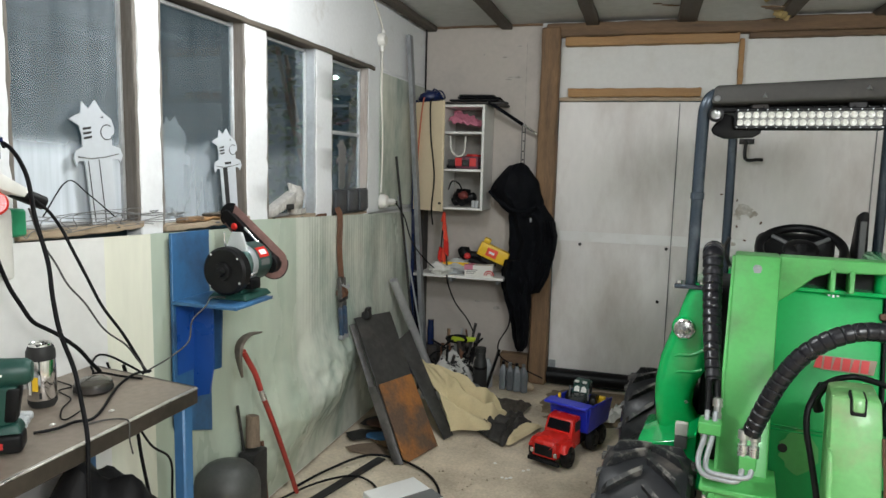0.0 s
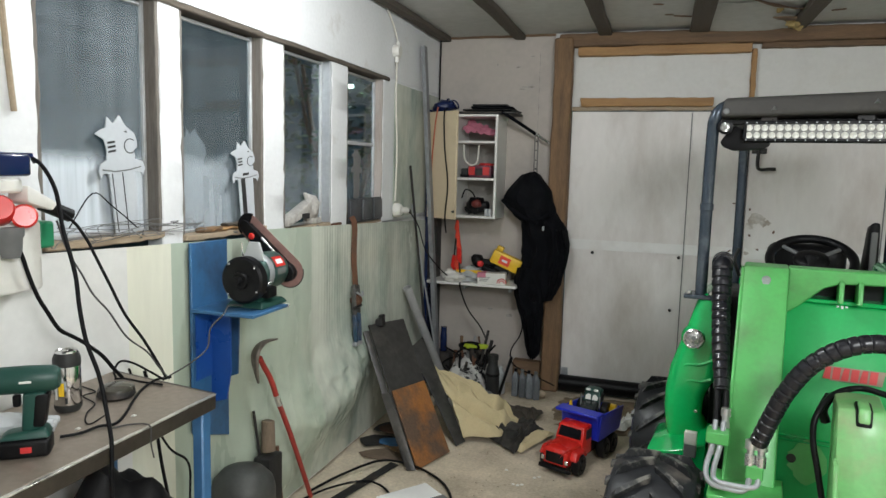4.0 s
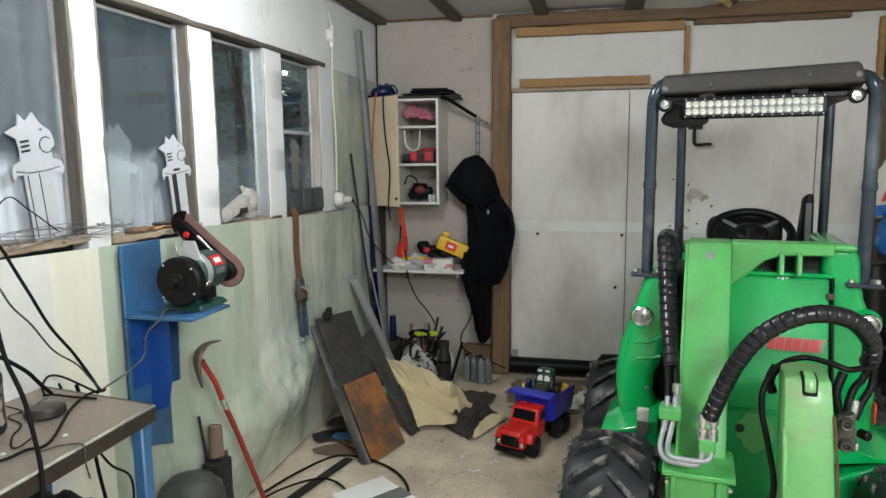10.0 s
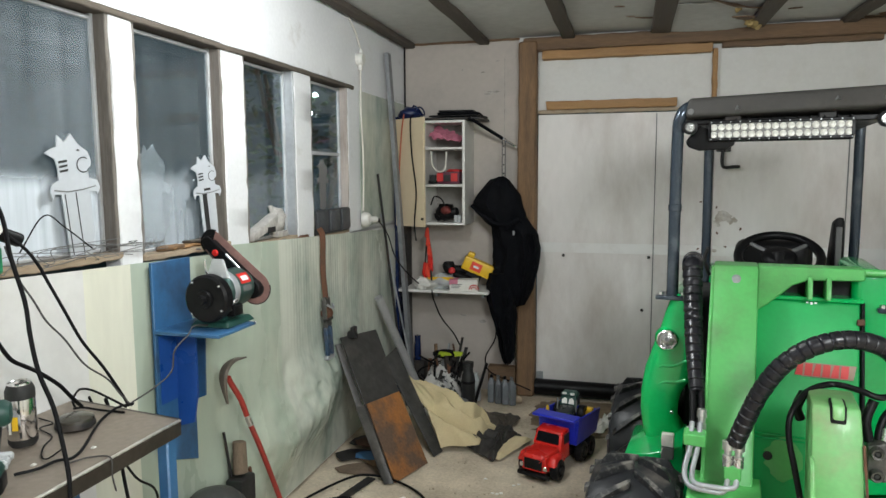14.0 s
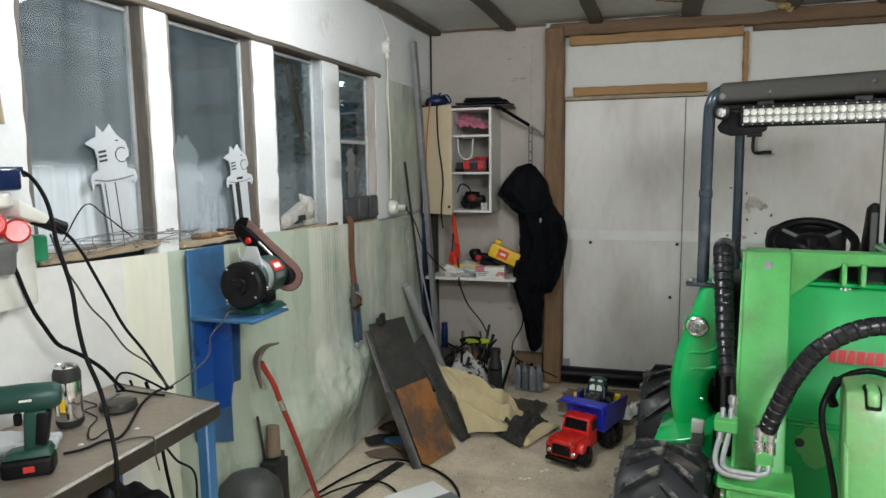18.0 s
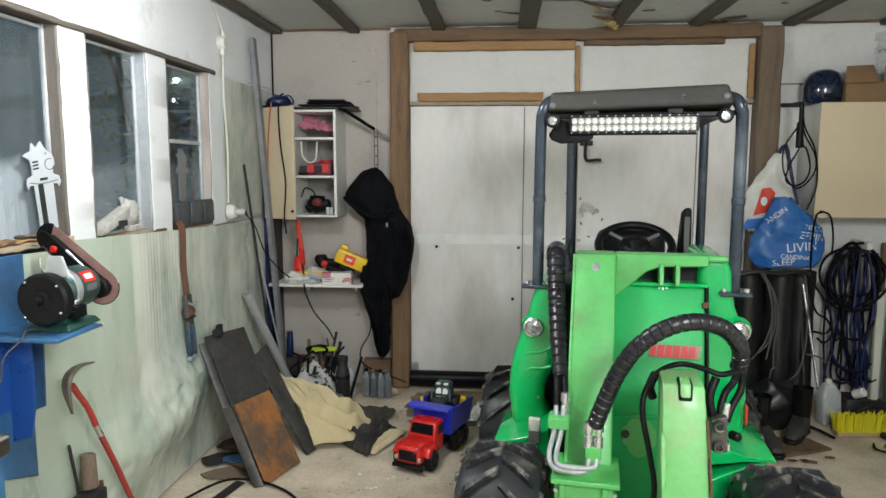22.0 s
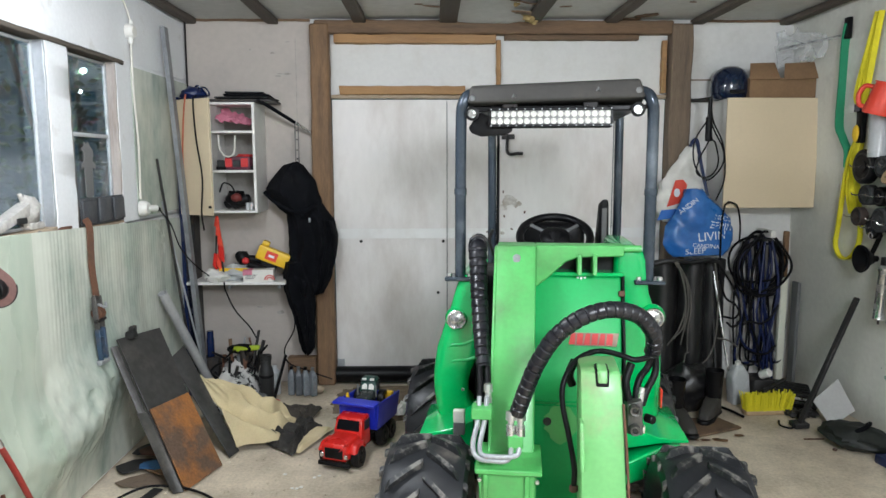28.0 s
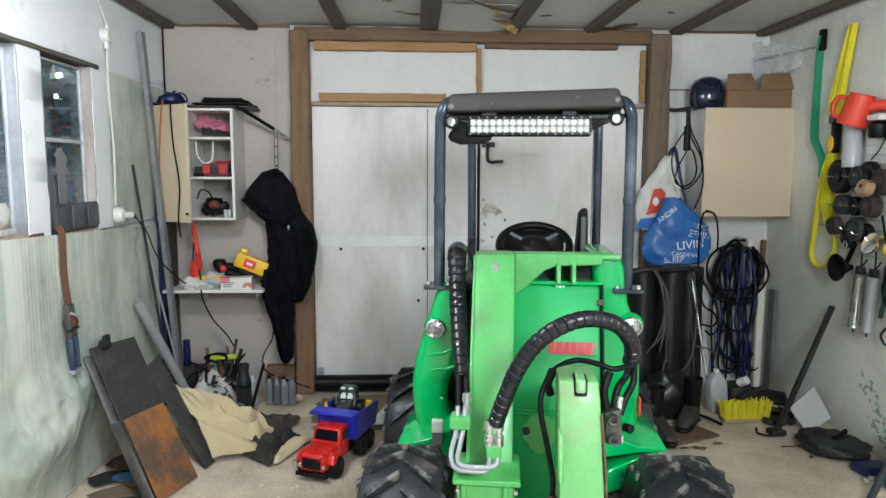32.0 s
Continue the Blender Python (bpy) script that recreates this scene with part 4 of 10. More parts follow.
for x, z, y in ((-0.340, 0.946, 0.44), (0.455, 0.970, 0.45)):
    hl = part("headlight", lathe([(0.0, 0.04), (0.033, 0.03), (0.039, 0.0), (0.041, -0.010), (0.036, -0.014), (0.032, -0.005)], 28, pose(x, y - 0.01, z, -90)), CHROME, loader, "round chrome-rimmed headlight")
    part("lens", lathe([(0.0, -0.012), (0.015, -0.011), (0.033, -0.003)], 24, pose(x, y - 0.01, z, -90)), LENS, hl)
    part("bulb", cyl(0.009, 0.004, 12, 0.001, pose(x, y - 0.023, z + 0.004, 90)), GREY_PLASTIC, hl)
    part("bezel", lathe([(0.041, -0.004), (0.052, 0.015), (0.052, 0.03)], 24, pose(x, y, z, -90)), GREEN, hl)

# boom
boom = part("boom", bevelled(hull([(-0.176, 0.40, 1.262), (-0.019, 0.40, 1.262), (-0.178, -0.06, 0.46), (-0.021, -0.06, 0.46), (-0.176, 0.54, 1.262), (-0.019, 0.54, 1.262), (-0.178, 0.16, 0.46), (-0.021, 0.16, 0.46)]), 0.008, 2), GREEN_BOOM, loader, "light green box-section lifting boom with scuffed paint")
part("boom_flange", bevelled(hull([(-0.184, 0.393, 1.255), (-0.172, 0.393, 1.255), (-0.186, -0.068, 0.46), (-0.174, -0.068, 0.46), (-0.184, 0.45, 1.255), (-0.172, 0.45, 1.255), (-0.186, 0.0, 0.46), (-0.174, 0.0, 0.46)]), 0.002, 1), GREEN_BOOM, boom)
part("pivot_bolt", join(lathe([(0.0, 0.014), (0.016, 0.014), (0.022, 0.006), (0.024, 0.0), (0.0, 0.0)], 18, pose(-0.095, 0.385, 1.208, 90)), cyl(0.014, 0.02, 6, 0.002, pose(-0.095, 0.385, 1.208, 90))), GALV, boom, "domed steel pivot bolt")
for x in (-0.138, -0.050):
    part("bolt_hole", cyl(0.006, 0.004, 12, 0.001, pose(x, 0.355, 1.158, 90)), INK, boom)
cross = part("cross_arm", bevelled(slab([(-0.02, 1.09), (0.02, 1.12), (0.10, 1.195), (0.15, 1.215), (0.33, 1.222), (0.33, 1.265), (-0.02, 1.264)], 0.09, pose(0, 0.51, 0, 90)), 0.005, 1), GREEN_BOOM, loader)
for x in (0.155, 0.215):
    part("lug", bevelled(hull([(x - 0.008, 0.40, 1.228), (x + 0.008, 0.40, 1.228), (x - 0.008, 0.385, 1.15), (x + 0.008, 0.385, 1.15), (x - 0.008, 0.50, 1.24), (x + 0.008, 0.50, 1.24), (x - 0.008, 0.50, 1.14), (x + 0.008, 0.50, 1.14)]), 0.003, 1), GREEN_BOOM, cross)
part("cross_bar", rod((-0.02, 0.45, 1.25), (0.40, 0.45, 1.25), 0.014), GREEN_BOOM, cross)
part("dark_well", box(0.06, 0.33, 0.53, 0.56, 1.11, 1.21, 0.002), BLACK_PLASTIC, loader)
foot = part("boom_foot", bevelled(hull([(-0.212, -0.13, 0.550), (-0.014, -0.13, 0.550), (-0.200, -0.13, 0.30), (-0.020, -0.13, 0.30), (-0.212, 0.06, 0.550), (-0.014, 0.06, 0.550), (-0.200, 0.06, 0.30), (-0.020, 0.06, 0.30)]), 0.006, 1), GREEN_BOOM, loader)
part("foot_plate", box(-0.222, 0.004, -0.15, 0.08, 0.551, 0.570, 0.004), GREEN_BOOM, foot)
for x in (-0.185, -0.045):
    part("foot_rib", box(x - 0.009, x + 0.009, -0.145, -0.128, 0.30, 0.549, 0.003), GREEN_BOOM, foot)
for x in (-0.205, -0.012):
    part("bolt", cyl(0.008, 0.012, 6, 0.002, pose(x, -0.135, 0.53, 90)), STEEL_BRIGHT, foot)
arm = part("front_arm", bevelled(hull([(0.117, -0.20, 0.938), (0.241, -0.20, 0.940), (0.122, -0.37, 0.25), (0.272, -0.37, 0.25), (0.117, -0.04, 0.945), (0.241, -0.04, 0.947), (0.122, -0.18, 0.25), (0.272, -0.18, 0.25), (0.117, -0.235, 0.87), (0.245, -0.235, 0.87)]), 0.008, 2), GREEN_ARM, loader, "pale green front lifting arm with scratched paint")
part("slot", bevelled(hull([(0.162, -0.208, 0.944), (0.206, -0.208, 0.944), (0.164, -0.228, 0.897), (0.204, -0.228, 0.897), (0.162, -0.15, 0.952), (0.206, -0.15, 0.952), (0.164, -0.19, 0.897), (0.204, -0.19, 0.897)]), 0.005, 2), BLACK_PLASTIC, arm, "dark worn slot")
part("slot_block", bevelled(hull([(0.168, -0.212, 0.948), (0.200, -0.212, 0.948), (0.169, -0.230, 0.908), (0.199, -0.230, 0.908), (0.168, -0.155, 0.955), (0.200, -0.155, 0.955), (0.169, -0.19, 0.905), (0.199, -0.19, 0.905)]), 0.006, 2), GREEN_ARM, arm)
part("side_lip", bevelled(hull([(0.112, -0.29, 0.80), (0.124, -0.29, 0.80), (0.112, -0.33, 0.66), (0.128, -0.33, 0.66), (0.112, -0.24, 0.80), (0.112, -0.28, 0.66), (0.124, -0.24, 0.80), (0.126, -0.28, 0.66)]), 0.004, 1), GREEN_ARM, arm)
part("weld_edge", tube([(0.247, -0.242, 0.85), (0.258, -0.285, 0.68), (0.269, -0.345, 0.40)], 0.004, 8), RUST_DARK, arm, "rusty welded edge")


def guard(name, points, r, pitch, parent, label, taper=0.0):
    """A hose wrapped in overlapping spiral rings."""
    line = smooth_line(points, 26)
    pos, k = 0.0, []
    for i, p in enumerate(line):
        pos += (p - line[i - 1]).length if i else 0
        f = (pos / pitch) % 1
        k.append((0.965 + 0.05 * f if f < 0.84 else 0.87) * (1 - taper * i / len(line)))
    return part(name, sweep(line, circle(r, 14), scales=k), BLACK_GLOSS, parent, label)


guard("hose_guard", [(-0.255, 0.50, 1.262), (-0.253, 0.42, 1.245), (-0.246, 0.37, 1.14), (-0.235, 0.29, 1.01), (-0.222, 0.21, 0.91), (-0.210, 0.15, 0.83)], 0.042, 0.034, loader, "black spiral hose guard", 0.33)
for dx in (-0.015, 0.014):
    part("hydraulic_hose", tube([(-0.212 + dx, 0.16, 0.85), (-0.205 + dx, 0.10, 0.78), (-0.202 + dx, 0.04, 0.70)], 0.012, 10), BLACK_PLASTIC, loader)
for dx, z in ((-0.018, 0.72), (0.016, 0.79)):
    ft = part("hose_fitting", lathe([(0.010, 0), (0.015, 0.004), (0.015, 0.05), (0.012, 0.052), (0.012, 0.07), (0.017, 0.072), (0.017, 0.10), (0.010, 0.104)], 12, pose(-0.204 + dx, 0.045, z - 0.09, -8)), STEEL_BRIGHT, loader, "bright steel hose fitting")
for k, x1 in enumerate((-0.098, -0.072)):
    part("hydraulic_pipe", tube([(-0.218 + k * 0.026, 0.03, 0.76), (-0.220 + k * 0.024, -0.02, 0.69), (-0.232 + k * 0.024, -0.09, 0.635 - k * 0.002), (-0.215 + k * 0.016, -0.135, 0.605 + k * 0.012), (-0.16, -0.145, 0.600 + k * 0.015), (x1 - 0.012, -0.14, 0.604 + k * 0.015), (x1, -0.125, 0.650)], 0.0088, 10, 5), GALV, loader, "bent zinc-plated steel hydraulic pipe")
part("pipe_clamp", box(-0.243, -0.170, -0.03, 0.04, 0.695, 0.735, 0.004), GREEN_BOOM, loader)
part("pipe_clamp", box(-0.112, -0.060, -0.135, -0.06, 0.640, 0.685, 0.004), GREEN_BOOM, loader)
guard("hose_guard", [(-0.082, -0.11, 0.755), (-0.052, -0.13, 0.85), (-0.015, -0.14, 0.946), (0.040, -0.15, 1.036), (0.120, -0.15, 1.10), (0.212, -0.13, 1.124), (0.304, -0.09, 1.10), (0.360, -0.05, 1.04), (0.374, -0.02, 0.985), (0.372, 0.0, 0.95)], 0.0285, 0.029, loader, "black spiral hose guard arching over the hood")
for dx in (-0.016, 0.016):
    part("hose_fitting", lathe([(0.010, 0), (0.016, 0.004), (0.016, 0.04), (0.011, 0.042), (0.011, 0.055), (0.018, 0.058), (0.018, 0.085), (0.012, 0.088)], 12, pose(-0.086 + dx, -0.118, 0.676, -6)), STEEL_BRIGHT, loader, "bright steel hose fitting")
part("hydraulic_hose", tube([(0.375, 0.0, 0.955), (0.36, 0.0, 0.90), (0.33, -0.03, 0.87), (0.315, -0.05, 0.82), (0.32, -0.06, 0.78)], 0.012, 10), BLACK_PLASTIC, loader)
part("hydraulic_hose", tube([(0.385, 0.01, 0.95), (0.385, 0.0, 0.88), (0.355, -0.03, 0.83), (0.335, -0.05, 0.78)], 0.012, 10), BLACK_PLASTIC, loader)
part("hydraulic_hose", tube([(0.355, -0.04, 0.945), (0.305, -0.06, 0.94), (0.258, -0.05, 0.953), (0.187, -0.02, 0.955), (0.114, -0.07, 0.935), (0.070, -0.13, 0.88), (0.066, -0.15, 0.811), (0.085, -0.17, 0.72), (0.104, -0.20, 0.62), (0.104, -0.20, 0.555)], 0.0095, 10), BLACK_PLASTIC, loader)
part("hydraulic_hose", tube([(0.30, -0.03, 0.92), (0.28, -0.05, 0.86), (0.29, -0.06, 0.80)], 0.014, 10), BLACK_PLASTIC, loader)
part("hose_nut", cyl(0.014, 0.022, 6, 0.002, pose(0.104, -0.20, 0.535)), RUST_DARK, loader)
part("hose_stub", tube([(0.108, -0.06, 0.93), (0.092, -0.05, 0.88), (0.104, -0.04, 0.84)], 0.015, 10), BLACK_PLASTIC, loader)
GRIMY = material("grimy_grey_steel", (0.11, 0.105, 0.10), 0.45, 0.5, var=0.35, scale=16, fine=70, bump=0.2, second=(0.03, 0.028, 0.025), amount=0.8, spot=22)
cpl = part("coupler", bevelled(hull([(0.282, -0.10, 0.695), (0.336, -0.10, 0.69), (0.280, -0.10, 0.80), (0.330, -0.10, 0.815), (0.282, -0.03, 0.695), (0.336, -0.03, 0.69), (0.280, -0.03, 0.80), (0.330, -0.03, 0.815)]), 0.008, 2), GRIMY, loader, "grimy steel hydraulic coupler block")
for x, z in ((0.304, 0.783), (0.306, 0.715)):
    part("coupler_ring", lathe([(0.009, 0.0), (0.010, 0.024), (0.016, 0.026), (0.020, 0.018), (0.020, 0.0)], 18, pose(x, -0.095, z, 90)), GRIMY, cpl, "worn grey coupling ring")
    part("coupler_tip", cyl(0.0085, 0.02, 12, 0.002, pose(x, -0.096, z, 90)), INK, cpl)
part("bright_edge", box(0.333, 0.341, -0.10, -0.06, 0.70, 0.725, 0.002), STEEL_BRIGHT, cpl)
part("coupler_knob", cyl(0.015, 0.035, 14, 0.004, pose(0.343, -0.085, 0.752, 90, 0, 40)), BLACK_PLASTIC, cpl)
part("coupler_neck", rod((0.326, -0.065, 0.80), (0.334, -0.055, 0.845), 0.012), STEEL_BRIGHT, cpl)

# roll bar and canopy
for sx, e in ((-0.332, -1), (0.438, 1)):
    rops = part("front_post", tube([(sx, 0.50, 1.11), (sx, 0.50, 1.45), (sx - e * 0.003, 0.49, 1.76), (sx - e * 0.010, 0.478, 1.825), (sx - e * 0.030, 0.485, 1.862), (sx - e * 0.07, 0.51, 1.878)], 0.0235, 14, 5), ROPS_STEEL, loader, "blue-grey steel roll bar post")
for x in (-0.234, 0.40):
    part("rear_post", tube([(x, 1.2, 0.9), (x, 1.2, 1.4), (x - 0.004, 1.19, 1.86)], 0.0215, 14), ROPS_STEEL, loader, "blue-grey steel roll bar post")
for x in (-0.332, 0.438):
    ft = part("foot_plate", box(x - 0.06, x + 0.06, 0.44, 0.56, 1.105, 1.122, 0.004), ROPS_STEEL, rops)
    for dx in (-0.042, 0.042):
        part("bolt", cyl(0.011, 0.014, 6, 0.002, pose(x + dx, 0.465, 1.121)), STEEL_BRIGHT, ft)
    part("collar", cyl(0.0265, 0.03, 16, 0.003, pose(x, 0.50, 1.46)), ROPS_STEEL, rops)
roof = part("canopy", bevelled(hull([(-0.300, 0.44, 1.830), (0.395, 0.44, 1.845), (-0.29, 0.455, 1.895), (0.375, 0.455, 1.918), (-0.31, 0.60, 1.81), (0.41, 0.60, 1.83), (-0.30, 0.60, 1.915), (0.40, 0.60, 1.932), (-0.26, 1.28, 1.86), (0.42, 1.28, 1.87), (-0.25, 1.28, 1.92), (0.41, 1.28, 1.93)]), 0.014, 3), ROOF_GREY, loader, "dusty dark grey canopy roof")
part("canopy_lining", box(-0.28, 0.38, 0.50, 1.22, 1.80, 1.822, 0.004), BLACK_PLASTIC, roof)
for x, z in ((-0.28, 1.848), (-0.115, 1.855), (0.215, 1.876), (0.37, 1.872)):
    part("rivet", lathe([(0.013, 0.0), (0.010, 0.006), (0.0, 0.010)], 3 if abs(x) < 0.25 else 10, pose(x, 0.447, z, 90, 0, 0) @ pose(0, 0, 0, 0, 0, 90)), GREY_PLASTIC, roof, "small grey cap")

bar = part("light_bar", box(-0.215, 0.276, 0.475, 0.54, 1.733, 1.814, 0.005), BLACK_PLASTIC, loader, "black LED light bar with two rows of clear lamps")
CELL = mesh_of("led_cell", join(lathe([(0.0, 0.0015), (0.004, 0.001), (0.0105, 0.007), (0.0118, 0.008), (0.0125, 0.0)], 14), lathe([(0.0, 0.006), (0.003, 0.005), (0.0042, 0.001)], 8)), LED)
part("reflector_sheet", box(-0.207, 0.268, 0.4715, 0.4745, 1.745, 1.802, 0.001), LED_SHEET, bar, "grey reflector sheet")
for i in range(18):
    for j in (0, 1):
        c = new("led_cell", CELL)
        c.parent = bar
        c.matrix_local = pose(-0.196 + i * 0.0267, 0.4712, 1.759 + j * 0.028, 90)
for z in (1.741, 1.806):
    part("bezel", box(-0.213, 0.274, 0.462, 0.4745, z - 0.005, z + 0.005, 0.002), BLACK_PLASTIC, bar)
    for k in range(15):
        part("screw", cyl(0.003, 0.003, 6, 0, pose(-0.205 + 0.0338 * k, 0.4615, z, 90)), GALV, bar)
for x in (-0.211, 0.272):
    part("end_cap", box(x - 0.006, x + 0.006, 0.462, 0.4745, 1.7465, 1.8005, 0.002), BLACK_PLASTIC, bar)
for x in (-0.13, 0.19):
    part("bracket", box(x - 0.03, x + 0.03, 0.49, 0.55, 1.80, 1.835, 0.004), STEEL, bar)
for k in range(12):
    part("fin", box(-0.205 + k * 0.0425, -0.200 + k * 0.0425, 0.47, 0.545, 1.814, 1.821, 0.001), BLACK_PLASTIC, bar)
for x, z in ((-0.283, 1.79), (0.372, 1.80)):
    sp = part("spot_light", lathe([(0.0, 0.05), (0.022, 0.045), (0.028, 0.01), (0.028, -0.01), (0.019, -0.012), (0.017, -0.002)], 20, pose(x, 0.47, z, -90)), BLACK_PLASTIC, loader, "small round spot light")
    part("lens", lathe([(0.0, -0.006), (0.0175, -0.003)], 18, pose(x, 0.47, z, -90)), LENS, sp)
    part("mount", rod((x, 0.50, z), (x + (0.05 if x > 0 else -0.04), 0.51, z + 0.02), 0.010, 8), STEEL, sp)
mir = part("mirror", bevelled(hull([(-0.30, 0.50, 1.735), (-0.12, 0.50, 1.735), (-0.29, 0.50, 1.715), (-0.25, 0.50, 1.70), (-0.15, 0.50, 1.705), (-0.12, 0.50, 1.72), (-0.30, 0.55, 1.735), (-0.12, 0.55, 1.735), (-0.25, 0.55, 1.70), (-0.15, 0.55, 1.705), (-0.25, 0.50, 1.80), (-0.27, 0.55, 1.79)]), 0.006, 2), BLACK_PLASTIC, loader, "black plastic inside mirror")

# driver's place
TW = pose(0.08, 0.98, 1.238, 30)
ring = [TW @ Vector((0.168 * math.cos(a * math.tau / 40), 0.168 * math.sin(a * math.tau / 40), 0)) for a in range(40)]
sw = part("steering_wheel", sweep(ring, circle(0.020, 10), closed=True), BLACK_PLASTIC, loader, "worn black steering wheel")
part("hub", blob(0.075, 0.07, 0.03, 14, 8, 0, 1, TW), BLACK_PLASTIC, sw)
for a in (40, 140, 270):
    part("spoke", moved(box(0.02, 0.165, -0.010, 0.010, -0.006, 0.006, 0.004), TW @ pose(0, 0, 0, 0, 0, a)), GREY_PLASTIC, sw, "worn metal spoke")
part("steering_column", rod((0.08, 0.86, 1.05), (0.08, 0.975, 1.25), 0.035), BLACK_PLASTIC, loader)
part("dashboard", box(-0.16, 0.36, 0.70, 0.95, 1.00, 1.19, 0.03, 3), BLACK_PLASTIC, loader)
part("seat", join(box(-0.13, 0.30, 1.12, 1.55, 1.0, 1.10, 0.04, 3), box(-0.10, 0.27, 1.50, 1.62, 1.08, 1.265, 0.06, 4)), BLACK_PLASTIC, loader, "black vinyl driver's seat")
part("armrest", bevelled(hull([(0.298, 1.10, 1.15), (0.352, 1.10, 1.15), (0.300, 1.10, 1.38), (0.345, 1.10, 1.40), (0.312, 1.10, 1.412), (0.335, 1.10, 1.415), (0.298, 1.30, 1.15), (0.352, 1.30, 1.15), (0.300, 1.16, 1.39), (0.345, 1.16, 1.405)]), 0.010, 2), BLACK_PLASTIC, loader, "black folded-up armrest")
part("armrest_inlay", box(0.312, 0.338, 1.094, 1.102, 1.19, 1.37, 0.006), GREY_PLASTIC, loader)
part("lever", tube([(-0.20, 0.70, 1.18), (-0.22, 0.68, 1.25), (-0.205, 0.67, 1.30)], 0.008), STEEL, loader)
part("rear_body", box(CX - 0.33, CX + 0.36, 1.45, 2.15, 0.42, 1.06, 0.05, 3), GREEN, loader, "green rear engine cover")


# ---- along the window wall ----
bench = thing("work_bench", "narrow steel-topped work bench on blue legs, cluttered with cables", "work bench")
part("bench_top", slab([(0.02, -5.4), (0.435, -5.4), (0.435, -3.335), (0.02, -3.27)], 0.012, pose(0, 0, 0.928), 0.002), BENCH_TOP, bench, "worn brown-grey steel top")
part("front_edge", worn_box(0.436, 0.447, -5.4, -3.336, 0.897, 0.9365, 0.001, 9, 0.06, 0.002), BENCH_EDGE, bench, "dark steel edge strip")
part("worn_rim", worn_box(0.437, 0.448, -5.4, -3.336, 0.937, 0.941, 0.0008, 15, 0.04, 0.001), WORN_EDGE, bench, "edge worn bright")
part("end_edge", slab([(0.02, -3.268), (0.436, -3.333), (0.436, -3.323), (0.02, -3.258)], 0.04, pose(0, 0, 0.898)), BENCH_EDGE, bench)
for y in (-3.362, -4.45, -5.30):
    for x in (0.08, 0.416):
        part("leg", box(x - 0.018, x + 0.018, y - 0.02, y + 0.02, 0.002, 0.927, 0.005), BLUE_PAINT, bench, "blue painted square tube leg")
part("rail", box(0.06, 0.10, -5.28, -3.425, 0.80, 0.84, 0.004), BLUE_PAINT, bench)

stand = thing("grinder_stand", "blue painted steel wall bracket carrying the bench grinder", "wall bracket")
part("back_plate", slab([(-2.915, 0.60), (-2.70, 0.52), (-2.70, 1.31), (-2.915, 1.312)], 0.012, Matrix(((0, 0, 1, 0.028), (1, 0, 0, 0), (0, 1, 0, 0), (0, 0, 0, 1))), 0.002), BLUE_PAINT, stand)
part("shelf", box(0.045, 0.305, -2.93, -2.70, 1.063, 1.075, 0.002), BLUE_PAINT, stand)
part("shelf_worn_edge", box(0.10, 0.309, -2.70, -2.695, 1.062, 1.0755, 0.001), STEEL_BRIGHT, stand)
part("gusset", slab([(0.04, 0.69), (0.105, 0.71), (0.125, 0.82), (0.125, 1.062), (0.04, 1.062)], 0.008, pose(0, -2.80, 0, 90)), BLUE_GREASE, stand, "brighter blue gusset")
part("gusset", slab([(0.04, 0.76), (0.09, 0.78), (0.10, 1.062), (0.04, 1.062)], 0.008, pose(0, -2.705, 0, 90)), BLUE_PAINT, stand)
part("clean_patch", box(0.041, 0.044, -2.90, -2.72, 0.80, 1.05, 0), BLUE_GREASE, stand)

SMOKY_FILM = plain("scratched_clear_shield", (0.62, 0.64, 0.64), 0.35)
SMOKY_FILM.node_tree.nodes["Principled BSDF"].inputs["Alpha"].default_value = 0.55
gr = thing("bench_grinder", "dark green bench grinder with black disc and belt sander arm", "bench grinder", pose(0.20, -2.76, 1.076))
part("base", bevelled(hull([(-0.075, -0.08, 0), (0.085, -0.08, 0), (-0.075, 0.10, 0), (0.085, 0.10, 0), (-0.06, -0.065, 0.022), (0.07, -0.065, 0.022), (-0.06, 0.085, 0.022), (0.07, 0.085, 0.022)]), 0.006, 2), TOOL_GREEN, gr)
part("pedestal", bevelled(hull([(-0.045, -0.05, 0.02), (0.05, -0.05, 0.02), (-0.045, 0.06, 0.02), (0.05, 0.06, 0.02), (-0.03, -0.04, 0.07), (0.035, -0.04, 0.07), (-0.03, 0.05, 0.07), (0.035, 0.05, 0.07)]), 0.006, 2), TOOL_GREEN, gr)
MOTOR = material("grey_green_motor", (0.035, 0.085, 0.075), 0.4, 0.3, var=0.2, scale=10, bump=0.06, second=(0.16, 0.17, 0.16), amount=0.6, spot=8)
mo = part("motor", lathe([(0.0, -0.075), (0.045, -0.075), (0.062, -0.066), (0.070, -0.05), (0.071, 0.0), (0.071, 0.07), (0.060, 0.095), (0.040, 0.105), (0.0, 0.107)], 32, pose(0.01, 0.03, 0.122, -90)), MOTOR, gr)
part("motor_band", lathe([(0.0712, -0.052), (0.0735, -0.048), (0.0735, -0.022), (0.0712, -0.018)], 32, pose(0.01, 0.03, 0.122, -90)), GALV, mo, "dull silver motor rim")
